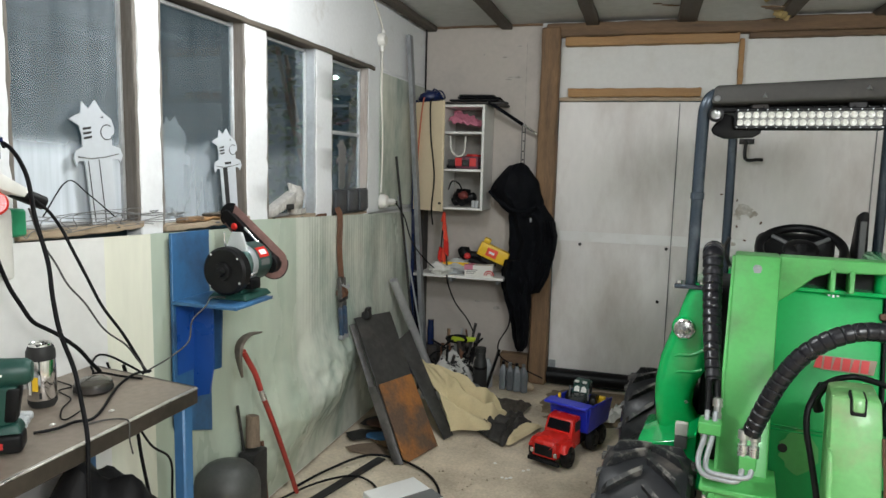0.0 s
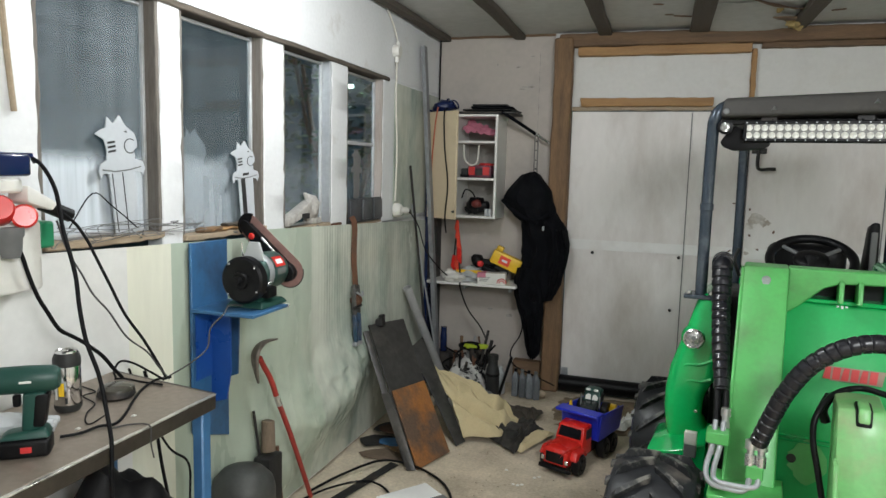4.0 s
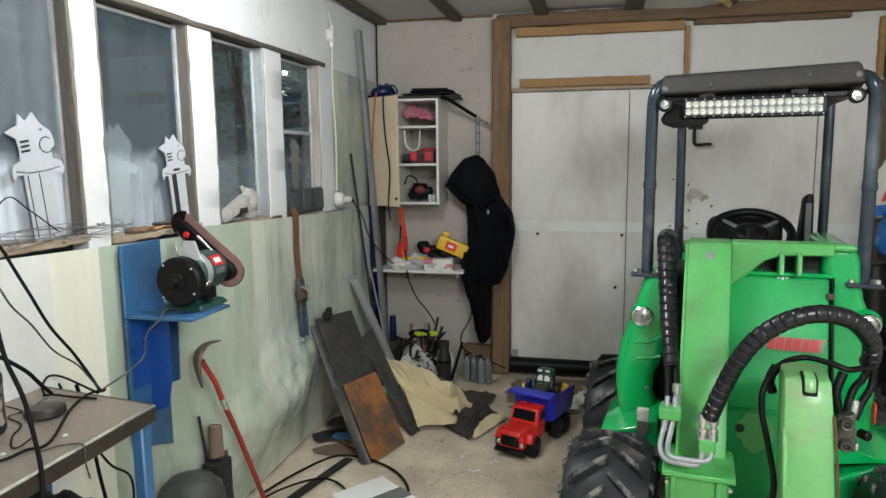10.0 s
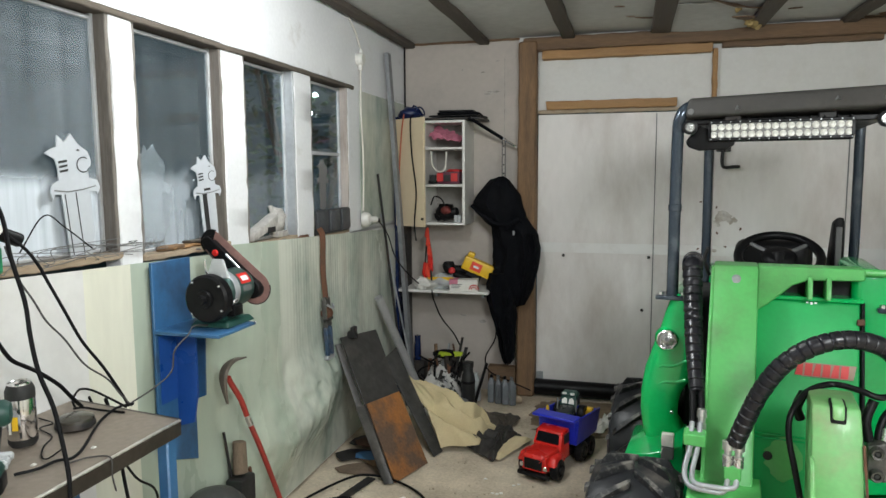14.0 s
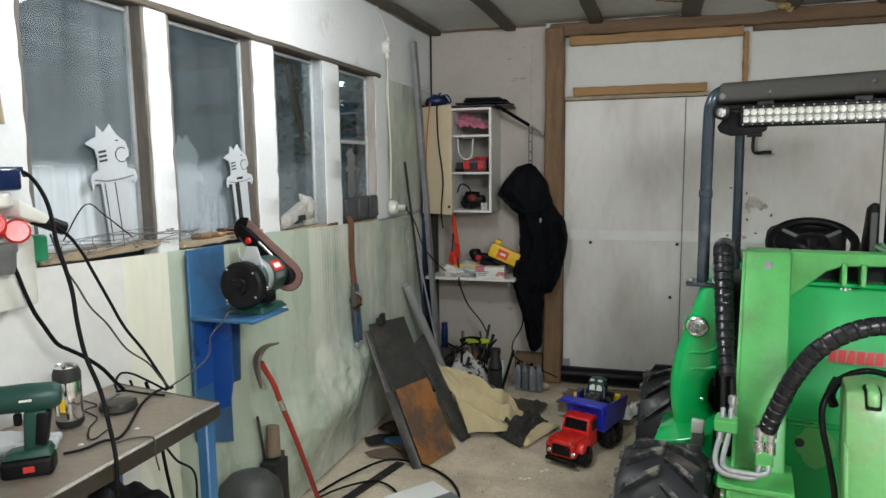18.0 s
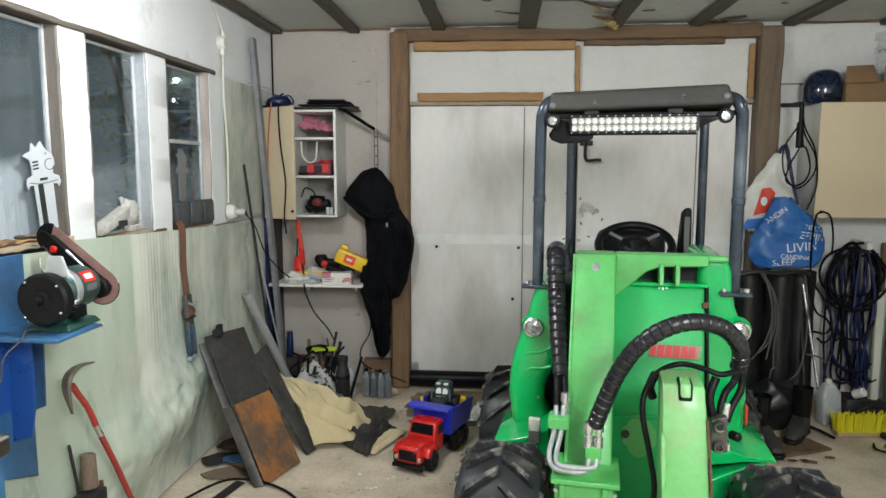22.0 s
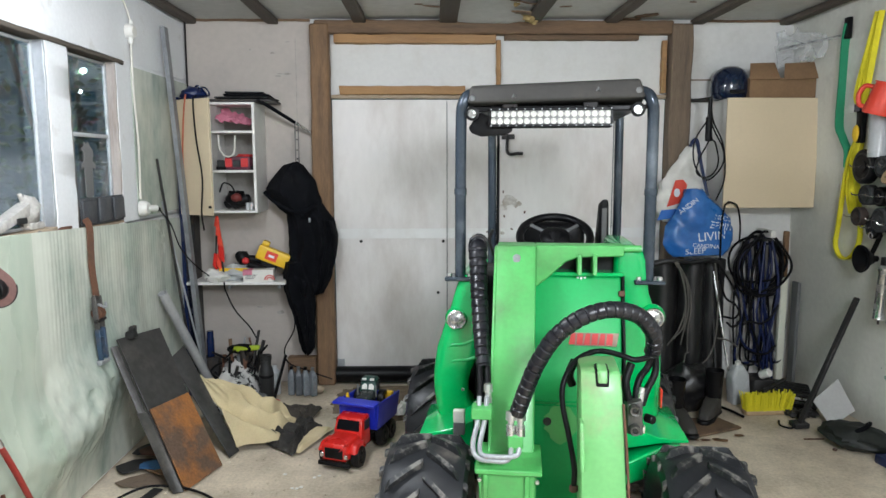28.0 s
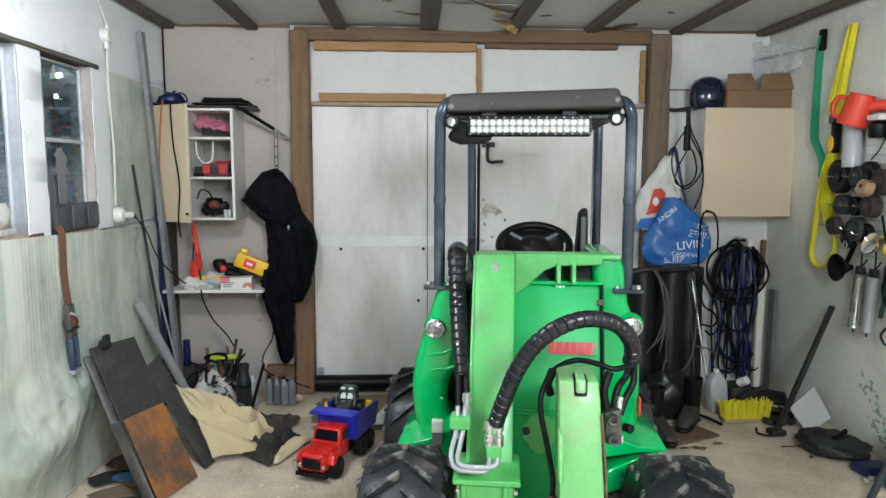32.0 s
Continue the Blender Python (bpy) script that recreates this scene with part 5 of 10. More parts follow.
for a0, a1, y0_, y1_, mt in ((18, 52, -0.005, 0.060, RED), (26, 42, 0.006, 0.048, WHITE_INK), (-6, 12, 0.0, 0.055, GREY_PLASTIC)):
    part("label", sheet(6, 1, lambda u, v, a0=a0, a1=a1, y0_=y0_, y1_=y1_, r=0.0716 + (0.0006 if mt is WHITE_INK else 0): (0.01 + r * math.cos(radians(a0 + (a1 - a0) * u)), 0.03 + y0_ + (y1_ - y0_) * v, 0.122 + r * math.sin(radians(a0 + (a1 - a0) * u)))), mt, mo, "red label with a pale bar" if mt is RED else "")
part("terminal_box", box(0.03, 0.085, -0.04, 0.02, 0.035, 0.075, 0.006, 2), BLACK_PLASTIC, gr)
part("clamp_lever", tube([(0.075, -0.05, 0.085), (0.095, -0.06, 0.095), (0.10, -0.045, 0.10)], 0.006), STEEL_BRIGHT, gr)
dg = part("disc_guard", lathe([(0.0, -0.012), (0.03, -0.014), (0.077, -0.012), (0.085, -0.004), (0.085, 0.028), (0.077, 0.032), (0.0, 0.032)], 40, pose(0.015, -0.097, 0.108, -90)), BLACK_PLASTIC, gr, "round black disc guard")
part("spindle_nut", lathe([(0.034, 0.0), (0.03, 0.012), (0.017, 0.014), (0.015, 0.036), (0.0, 0.036)], 16, pose(0.015, -0.109, 0.108, 90)), BLACK_PLASTIC, dg)
for a in (40, 130, 225, 330):
    part("screw", cyl(0.004, 0.006, 8, 0.001, pose(0.015 + 0.075 * math.cos(radians(a)), -0.108, 0.108 + 0.075 * math.sin(radians(a)), 90)), STEEL_BRIGHT, dg)
part("eye_shield", bevelled(hull([(-0.02, -0.045, 0.175), (0.07, -0.045, 0.175), (-0.005, -0.03, 0.24), (0.035, -0.03, 0.24), (-0.02, -0.038, 0.172), (0.075, -0.038, 0.172), (-0.005, -0.022, 0.24), (0.04, -0.022, 0.24)]), 0.003, 2), SMOKY_FILM, gr, "scratched clear plastic shield")
part("shield_arm", tube([(0.0, -0.04, 0.16), (-0.01, -0.06, 0.20), (-0.01, -0.065, 0.24)], 0.004), STEEL_BRIGHT, gr)
# belt arm: from the drive roller up towards the wall
P0, P1 = Vector((0.055, 0.155, 0.108)), Vector((-0.125, 0.155, 0.280))
ax = (P1 - P0).normalized()
nz = Vector((ax.z, 0, -ax.x))
belt_line = []
for k in range(17):
    a = math.pi * k / 16
    belt_line.append(P0 - ax * math.sin(a) * 0.037 + nz * math.cos(a) * 0.037)
for k in range(17):
    a = math.pi * k / 16
    belt_line.append(P1 + ax * math.sin(a) * 0.020 - nz * math.cos(a) * 0.020)
part("sanding_belt", sweep(belt_line, [(-0.025, -0.001), (0.025, -0.001), (0.025, 0.001), (-0.025, 0.001)], closed=True, up=(0, 1, 0.001)), material("worn_pink_sanding_belt", (0.30, 0.17, 0.15), 0.9, var=0.25, scale=12, bump=0.2), gr, "worn pinkish sanding belt")
part("belt_housing", bevelled(hull([tuple(P0 + nz * 0.031 + Vector((0, d, 0))) for d in (-0.03, 0.022)] + [tuple(P0 - nz * 0.031 + Vector((0, d, 0))) for d in (-0.03, 0.022)] + [tuple(P1 + nz * 0.018 + Vector((0, d, 0))) for d in (-0.03, 0.022)] + [tuple(P1 - nz * 0.018 + Vector((0, d, 0))) for d in (-0.03, 0.022)]), 0.006, 2), BLACK_PLASTIC, gr, "black belt arm housing")
part("drive_roller", cyl(0.034, 0.056, 24, 0.003, pose(P0.x, 0.128, P0.z, -90)), BLACK_PLASTIC, gr)
cover_line = [P0 - ax * math.sin(math.pi * k / 14) * 0.0385 + nz * math.cos(math.pi * k / 14) * 0.034 for k in range(15)] + [P1 + ax * math.sin(math.pi * k / 14) * 0.026 - nz * math.cos(math.pi * k / 14) * 0.022 for k in range(15)]
part("side_cover", slab([(q.x, q.z) for q in cover_line], 0.008, pose(0, 0.130, 0, 90), 0.002), BLACK_PLASTIC, gr, "black side cover of the belt arm")
part("belt_guard", sweep([P0 + (-ax * math.cos(radians(a)) + nz * math.sin(radians(a))) * 0.0388 for a in range(-110, 66, 8)], [(-0.027, -0.001), (0.027, -0.001), (0.027, 0.001), (-0.027, 0.001)], up=(0, 1, 0.001)), material("dusty_black_guard", (0.03, 0.024, 0.023), 0.6, var=0.3, scale=16), gr, "dusty guard round the lower roller")
part("arm_cap", sweep([P1 + (ax * math.cos(radians(a)) + nz * math.sin(radians(a))) * 0.0235 for a in range(-90, 71, 10)], [(-0.027, -0.0015), (0.027, -0.0015), (0.027, 0.0015), (-0.027, 0.0015)], up=(0, 1, 0.001)), BLACK_PLASTIC, gr, "black cap over the upper roller")
part("knob", cyl(0.013, 0.012, 12, 0.004, pose(-0.088, 0.121, 0.243, 90)), RED, gr, "red adjusting knob")
part("arm_rail", rod((0.045, 0.119, 0.155), (-0.045, 0.119, 0.240), 0.005), STEEL_BRIGHT, gr)
part("tool_rest", box(0.03, 0.085, -0.10, -0.05, 0.06, 0.066, 0.002), STEEL, gr)
part("switch", box(0.045, 0.062, -0.01, 0.025, 0.045, 0.075, 0.003), RED, gr, "red switch")


def sword_outline(s=1.0):
    pts = [(0.003, 0.0), (0.050, 0.026), (0.056, 0.217), (0.084, 0.212), (0.090, 0.200), (0.104, 0.222), (0.096, 0.246), (0.062, 0.258), (0.064, 0.272), (0.060, 0.285), (0.076, 0.294), (0.079, 0.312), (0.070, 0.340), (0.052, 0.352), (0.033, 0.367), (0.012, 0.399), (-0.018, 0.374), (-0.040, 0.396), (-0.050, 0.362),
           (-0.068, 0.358), (-0.095, 0.346), (-0.060, 0.326), (-0.054, 0.296), (-0.058, 0.262), (-0.086, 0.252), (-0.094, 0.230), (-0.088, 0.206), (-0.078, 0.222), (-0.054, 0.219), (-0.053, 0.018)]
    return [(x * s, y * s) for x, y in pts]


def sword(m, s, mat, label, dark=True):
    t = thing("cut_out_sword", label, "metal cut-out", m, "cut-out swords")
    part("plate", slab(sword_outline(s), 0.004), mat, t)

    def cut(name, pts, mt=INK):
        part(name, slab([(x * s, y * s) for x, y in pts], 0.001, pose(0, 0, 0.0042)), mt, t)
    if dark:
        for k in range(3):
            cut("slot", [(-0.050, 0.284 + k * 0.014), (-0.018, 0.286 + k * 0.014), (-0.017, 0.293 + k * 0.014), (-0.049, 0.291 + k * 0.014)])
        part("ring_cut", sweep([Vector((0.046 * s + 0.026 * s * math.cos(a), 0.300 * s + 0.023 * s * math.sin(a), 0.0046)) for a in [radians(50 + 14 * i) for i in range(19)]], circle(0.0016 * s, 6)), INK, t)
        cut("eye_cut", [(0.024, 0.346), (0.038, 0.343), (0.034, 0.350)])
        cut("guard_line", [(-0.080, 0.232), (-0.030, 0.222), (0.030, 0.222), (0.086, 0.228), (0.086, 0.231), (0.030, 0.226), (-0.030, 0.226), (-0.080, 0.236)], GREY_PLASTIC)
        if s > 0.95:
            for x in (-0.043, 0.0):
                cut("blade_line", [(x, 0.03), (x + 0.003, 0.03), (x + 0.002, 0.218), (x - 0.001, 0.218)])
        else:
            cut("blade_slot", [(-0.036, 0.03), (-0.006, 0.03), (-0.006, 0.222), (-0.036, 0.222)])
            cut("guard_slot", [(-0.020, 0.236), (0.024, 0.236), (0.024, 0.247), (-0.020, 0.247)])
    return t


WALLWARD = Matrix(((0, 0, 1, 0), (1, 0, 0, 0), (0, 1, 0, 0), (0, 0, 0, 1)))  # outline x along y, outline y up, thickness into the room
sword(Matrix.Translation((-0.030, -3.137, 1.345)) @ WALLWARD @ pose(0, 0, 0, 0, 0, 6), 1.0, SWORD, "pale cut steel sword shape leaning in the window")
sword(Matrix.Translation((-0.008, -2.485, 1.352)) @ Matrix.Rotation(radians(-4), 4, "Z") @ WALLWARD @ pose(0, 0, 0, 0, 0, 6), 0.86, SWORD, "pale cut steel sword with a dark slotted blade")
# added plate behind the pane, dim grey to draw a sword's reflection
sword(Matrix.Translation((-0.115, -2.70, 1.337)) @ WALLWARD, 0.99, material("sword_reflection_grey", (0.085, 0.088, 0.09), 0.6, var=0.1, scale=6), "dim grey sword plate standing in for a sword's reflection in the dusty glass", False)
sword(Matrix.Translation((-0.035, -1.37, 1.415)) @ WALLWARD, 0.72, material("grey_plate", (0.24, 0.24, 0.24), 0.5, 0.4, var=0.1, scale=6), "small dark grey cut steel sword shape at the window", False)

# on the sills
SLATE = material("slate_plastic", (0.075, 0.08, 0.088), 0.4, var=0.3, scale=14, bump=0.2, second=(0.02, 0.02, 0.022), amount=0.6, spot=12)
tray = thing("parts_bin", "dark grey steel parts tray on the window sill", "tray", pose(-0.02, -1.31, 1.286))
part("tray_front", box(0.01, 0.016, -0.215, 0.255, 0.0, 0.138, 0.002), SLATE, tray)
part("tray_back", box(-0.05, -0.044, -0.22, 0.24, 0.0, 0.10, 0.002), STEEL, tray)
part("tray_floor", box(-0.044, 0.01, -0.22, 0.24, 0.0, 0.006, 0.001), STEEL, tray)
for y in (-0.22, 0.234):
    part("tray_end", box(-0.044, 0.0095, y, y + 0.006, 0.007, 0.11, 0.001), STEEL, tray)
for y in (-0.155, 0.005, 0.165):
    part("block", rough(box(0.017, 0.030, y - 0.060, y + 0.064, 0.012, 0.128, 0.012, 3), 25, 0.006), SLATE, tray)
br = thing("motor_bracket", "dusty grey cast bracket lying on the window sill", "bracket", pose(-0.02, -2.0, 1.312))
DUSTY_CAST = material("dusty_grey_casting", (0.46, 0.44, 0.41), 0.7, var=0.25, scale=14, bump=0.3, second=(0.16, 0.14, 0.12), amount=0.7, spot=12)
part("arm", bevelled(hull([(-0.04, -0.17, 0.0), (0.02, -0.17, 0.0), (-0.04, -0.17, 0.035), (0.02, -0.17, 0.035), (-0.04, 0.05, 0.06), (0.02, 0.05, 0.06), (-0.04, 0.06, 0.12), (0.02, 0.06, 0.12)]), 0.008, 2), DUSTY_CAST, br)
part("clamp", rough(blob(0.04, 0.06, 0.07, 14, 10, 0.3, 2, pose(-0.01, 0.09, 0.075)), 12, 0.01), DUSTY_CAST, br)
part("window_hole", box(0.019, 0.024, -0.05, 0.02, 0.032, 0.058, 0.003), INK, br)
part("lug", rod((-0.01, 0.07, 0.08), (-0.015, 0.04, 0.155), 0.010), DUSTY_CAST, br)
part("foot", box(-0.04, 0.015, 0.06, 0.16, 0.0, 0.03, 0.005), DUSTY_CAST, br)
for i, (y, z, w) in enumerate(((-2.66, 1.340, 0.10), (-2.57, 1.352, 0.08), (-2.74, 1.340, 0.06), (-1.70, 1.285, 0.05))):
    solid("wood_scrap", worn_box(-0.03, 0.014, y - w, y + w, z, z + 0.010 + 0.003 * i, 0.008, 24, 0.03), (NEW_WOOD, OLD_WOOD_Y, ORANGE_RED if i == 9 else OLD_WOOD, RUST_DARK)[i], "splintered wood scrap on the window sill", "wood scrap")
WIRE = random.Random(11)
for k in range(13):
    ys = sorted(WIRE.uniform(-3.52, -2.78) for _ in range(5))
    solid("sill_wire", tube([(WIRE.uniform(-0.02, 0.045), y, 1.352 + 0.055 * WIRE.random() ** 1.5) for y in ys], 0.0013, 5), material("thin_grey_wire", (0.15, 0.15, 0.15), 0.6, var=0.2) if k == 0 else bpy.data.materials["thin_grey_wire"], "thin grey wire tangled along the window sill", "wire", group="wires on the sill")
for k in range(16):
    y = WIRE.uniform(-3.5, -1.7)
    z = 1.341 - (y + 2.95) * 0.042
    solid("sill_debris", rough(blob(0.012, WIRE.uniform(0.012, 0.035), 0.007, 10, 6, 0.4, 4, pose(WIRE.uniform(-0.03, 0.006), y, z), k), 40, 0.006), (OLD_WOOD_Y, RUST_DARK, GREY_PLASTIC, SILL_WOOD)[k % 4], "dusty crumb of debris on the window sill", "debris", group="debris on the sill")
solid("thin_wire", tube([(0.0, -3.40, 1.40), (0.02, -3.33, 1.50), (0.015, -3.25, 1.46), (0.02, -3.15, 1.385)], 0.002, 6), CABLE, "thin dark wire looping before the glass", "wire")

# power outlet box
pw = thing("power_outlet", "grey power outlet box with red and blue industrial plugs", "power outlet", pose(0.021, -3.69, 1.30))
part("housing", box(0.0, 0.085, -0.16, 0.105, -0.04, 0.14, 0.01, 2), WHITE_PLASTIC, pw)
part("switch", box(0.02, 0.075, 0.106, 0.155, 0.065, 0.135, 0.006), material("green_switch", (0.02, 0.22, 0.10), 0.4), pw, "green switch with a white rocker")
part("rocker", box(0.035, 0.062, 0.1555, 0.159, 0.075, 0.125, 0.002), WHITE_PLASTIC, pw)
rs = part("red_socket", lathe([(0.0, -0.02), (0.032, -0.02), (0.035, 0.0), (0.033, 0.055), (0.028, 0.065), (0.0, 0.065)], 20, pose(0.07, -0.005, 0.165, 0, 75, -35)), RED, pw, "red round industrial socket")
part("red_lid", cyl(0.030, 0.014, 24, 0.005, pose(0.110, 0.033, 0.155, 0, 78, -35)), RED, pw, "round red socket lid")
part("plug_body", lathe([(0.0, 0.0), (0.02, 0.0), (0.026, 0.02), (0.028, 0.05), (0.032, 0.055), (0.032, 0.075), (0.0, 0.075)], 18, pose(0.10, 0.0, 0.055)), GREY_PLASTIC, pw, "grey plug body")
part("white_collar", cyl(0.045, 0.035, 18, 0.006, pose(0.09, -0.01, 0.215)), WHITE_PLASTIC, pw)
part("blue_plug", join(bevelled(box(0.05, 0.13, -0.055, 0.045, 0.255, 0.31, 0.008, 2), 0.001, 1), box(0.055, 0.125, -0.06, 0.055, 0.30, 0.312, 0.002)), BLUE_DARK, pw, "dark blue industrial plug")
part("adapter", bevelled(hull([(0.06, 0.03, 0.19), (0.13, 0.03, 0.19), (0.06, 0.16, 0.155), (0.12, 0.16, 0.15), (0.06, 0.03, 0.235), (0.13, 0.03, 0.235), (0.06, 0.15, 0.18), (0.12, 0.15, 0.175)]), 0.008, 2), WHITE_PLASTIC, pw, "white angled plug")
part("black_plug", rod((0.10, 0.09, 0.185), (0.12, 0.165, 0.150), 0.018), BLACK_PLASTIC, pw)
part("metal_tab", slab([(-0.03, 0.0), (0.045, 0.0), (0.05, 0.06), (0.01, 0.11), (-0.03, 0.10)], 0.003, Matrix.Translation((0.02, 0.0, 0.33)) @ WALLWARD), GALV, pw, "bent grey metal tab")
solid("conduit", tube([(0.012, -3.60, 2.13), (0.012, -3.585, 1.9), (0.012, -3.57, 1.72)], 0.008), SILL_WOOD, "brownish cable running down the window pillar", "cable")


solid("power_cable", tube([(0.13, -3.62, 1.59), (0.14, -3.632, 1.598), (0.169, -3.637, 1.585), (0.197, -3.641, 1.559), (0.226, -3.649, 1.522), (0.255, -3.666, 1.477), (0.284, -3.685, 1.428), (0.312, -3.683, 1.33), (0.341, -3.702, 1.254), (0.37, -3.714, 1.177), (0.399, -3.709, 1.097), (0.427, -3.718, 1.015), (0.458, -3.739, 0.962), (0.466, -3.747, 0.92), (0.47, -3.754, 0.849), (0.46, -3.74, 0.60), (0.44, -3.66, 0.30), (0.42, -3.58, 0.02)], 0.0050, 10, 4), CABLE, "thick black cable hanging over the bench edge", "cable")
solid("power_cable", tube([(0.15, -3.564, 1.462), (0.161, -3.529, 1.428), (0.171, -3.50, 1.378), (0.182, -3.495, 1.35), (0.193, -3.453, 1.256), (0.203, -3.411, 1.165), (0.214, -3.355, 1.081), (0.224, -3.305, 0.993), (0.235, -3.286, 0.945)], 0.0041, 10), CABLE, "black cable sloping down to the bench", "cable")
solid("power_cable", tube([(0.12, -3.69, 1.36), (0.12, -3.666, 1.372), (0.12, -3.641, 1.302), (0.12, -3.619, 1.247), (0.12, -3.594, 1.204), (0.12, -3.559, 1.149), (0.12, -3.519, 1.12), (0.12, -3.481, 1.094), (0.12, -3.417, 1.04), (0.12, -3.376, 0.991), (0.12, -3.341, 0.952)], 0.0054, 10), CABLE, "thick black cable from the outlet to the bench", "cable")
solid("thin_cable", tube([(0.14, -3.57, 1.44), (0.14, -3.54, 1.358), (0.154, -3.51, 1.292), (0.169, -3.49, 1.236), (0.183, -3.45, 1.18), (0.197, -3.402, 1.099), (0.211, -3.337, 1.039), (0.226, -3.307, 0.986), (0.24, -3.281, 0.944)], 0.0026, 8), CABLE_GREY, "thin grey cable sloping to the bench", "cable")
solid("bench_cable", tube([(0.10, -3.345, 0.95), (0.083, -3.334, 0.965), (0.05, -3.275, 0.975), (0.081, -3.26, 0.972), (0.171, -3.287, 0.962), (0.24, -3.303, 0.948)], 0.0034), CABLE, "short black cable across the bench top", "cable")
solid("bench_cable", tube([(0.10, -3.35, 0.947), (0.13, -3.343, 0.95), (0.188, -3.339, 0.946), (0.26, -3.335, 0.945)], 0.0034), CABLE, "short black cable across the bench top", "cable")
solid("bench_cable", tube([(0.31, -3.742, 0.946), (0.336, -3.704, 0.946), (0.342, -3.657, 0.946), (0.365, -3.635, 0.946), (0.348, -3.584, 0.946), (0.284, -3.477, 0.946), (0.241, -3.399, 0.946), (0.222, -3.318, 0.95), (0.245, -3.278, 0.95)], 0.0038), CABLE, "black cord lying along the bench top", "cable")
solid("bench_cable", tube([(0.06, -3.432, 0.944), (0.13, -3.454, 0.944), (0.127, -3.495, 0.944), (0.204, -3.531, 0.944), (0.239, -3.592, 0.944), (0.287, -3.644, 0.944), (0.308, -3.646, 0.944), (0.295, -3.593, 0.944)], 0.0019), CABLE, "thin black wire crumpled on the bench", "cable")
solid("bench_cable", tube([(0.375, -3.652, 0.943), (0.393, -3.618, 0.943), (0.43, -3.60, 0.944), (0.452, -3.605, 0.938), (0.456, -3.61, 0.90), (0.455, -3.60, 0.86)], 0.0020), CABLE_GREY, "thin wire over the bench edge", "cable")
solid("power_cable", tube([(0.20, -2.84, 1.086), (0.20, -2.919, 1.10), (0.206, -2.96, 1.078), (0.208, -3.035, 1.045), (0.212, -3.061, 0.982), (0.216, -3.158, 0.955), (0.22, -3.25, 0.945), (0.235, -3.285, 0.946)], 0.0026), CABLE_GREY, "grey cord from the grinder down to the bench", "cable")
solid("power_cable", tube([(0.13, -3.26, 0.95), (0.14, -3.24, 0.85), (0.15, -3.22, 0.65), (0.17, -3.20, 0.45), (0.16, -3.18, 0.28), (0.15, -3.16, 0.02)], 0.0055), CABLE, "black cable hanging behind the bench end", "cable")
solid("power_cable", tube([(0.07, -3.26, 0.95), (0.08, -3.20, 0.80), (0.10, -3.12, 0.64), (0.12, -3.05, 0.56), (0.10, -3.02, 0.40), (0.08, -3.0, 0.02)], 0.004), CABLE, "black cable hanging behind the bench end", "cable")

# on the bench
can = thing("drink_can", "silver drink can with dark rim and yellow print on the bench", "drink can", pose(0.178, -3.592, 0.9405))
part("can_body", lathe([(0.0, 0.004), (0.024, 0.0), (0.027, 0.004), (0.033, 0.014), (0.033, 0.145), (0.027, 0.16), (0.0265, 0.165), (0.024, 0.162), (0.0, 0.161)], 28), CHROME, can)
part("dark_band", lathe([(0.0334, 0.125), (0.0334, 0.145), (0.0275, 0.160)], 28), INK, can)
part("dark_band", lathe([(0.028, 0.004), (0.0334, 0.014), (0.0334, 0.024)], 28), INK, can)
for a, w, z0, z1, mt in ((-70, 24, 0.05, 0.085, YELLOW), (-95, 14, 0.04, 0.11, WHITE_PLASTIC), (-120, 10, 0.05, 0.1, GREY_PLASTIC), (-50, 10, 0.03, 0.045, INK)):
    part("print", sheet(6, 1, lambda u, v, a=a, w=w, z0=z0, z1=z1: (0.0337 * math.cos(radians(a - w / 2 + w * u)), 0.0337 * math.sin(radians(a - w / 2 + w * u)), z0 + (z1 - z0) * v)), mt, can)
part("tab", box(-0.006, 0.006, -0.012, 0.012, 0.162, 0.165, 0.001), CHROME, can)

drill = thing("cordless_drill", "dark green cordless drill with a black battery pack on the bench", "cordless drill", pose(0.315, -3.83, 0.9405, 0, 0, 38) @ Matrix.Scale(0.86, 4))
part("battery", bevelled(box(-0.065, 0.055, -0.036, 0.036, 0.0, 0.05, 0.012, 3), 0.001, 1), BLACK_PLASTIC, drill, "black battery pack with a red label")
part("battery_label", box(-0.012, 0.014, -0.0375, -0.036, 0.016, 0.032, 0.001), RED_INK, drill)
part("battery_plate", bevelled(hull([(-0.065, -0.034, 0.05), (0.055, -0.034, 0.05), (-0.065, 0.034, 0.05), (0.055, 0.034, 0.05), (-0.045, -0.024, 0.066), (0.045, -0.024, 0.075), (-0.045, 0.024, 0.066), (0.045, 0.024, 0.075)]), 0.006, 2), TOOL_GREEN, drill)
part("handle", bevelled(hull([(-0.012, -0.02, 0.06), (0.036, -0.02, 0.07), (-0.012, 0.02, 0.06), (0.036, 0.02, 0.07), (-0.005, -0.022, 0.17), (0.05, -0.022, 0.17), (-0.005, 0.022, 0.17), (0.05, 0.022, 0.17)]), 0.010, 3), TOOL_GREEN, drill)
part("grip", bevelled(hull([(0.012, -0.022, 0.075), (0.042, -0.022, 0.075), (0.012, 0.022, 0.075), (0.042, 0.022, 0.075), (0.022, -0.024, 0.165), (0.056, -0.024, 0.165), (0.022, 0.024, 0.165), (0.056, 0.024, 0.165)]), 0.008, 2), BLACK_PLASTIC, drill, "black rubber grip")
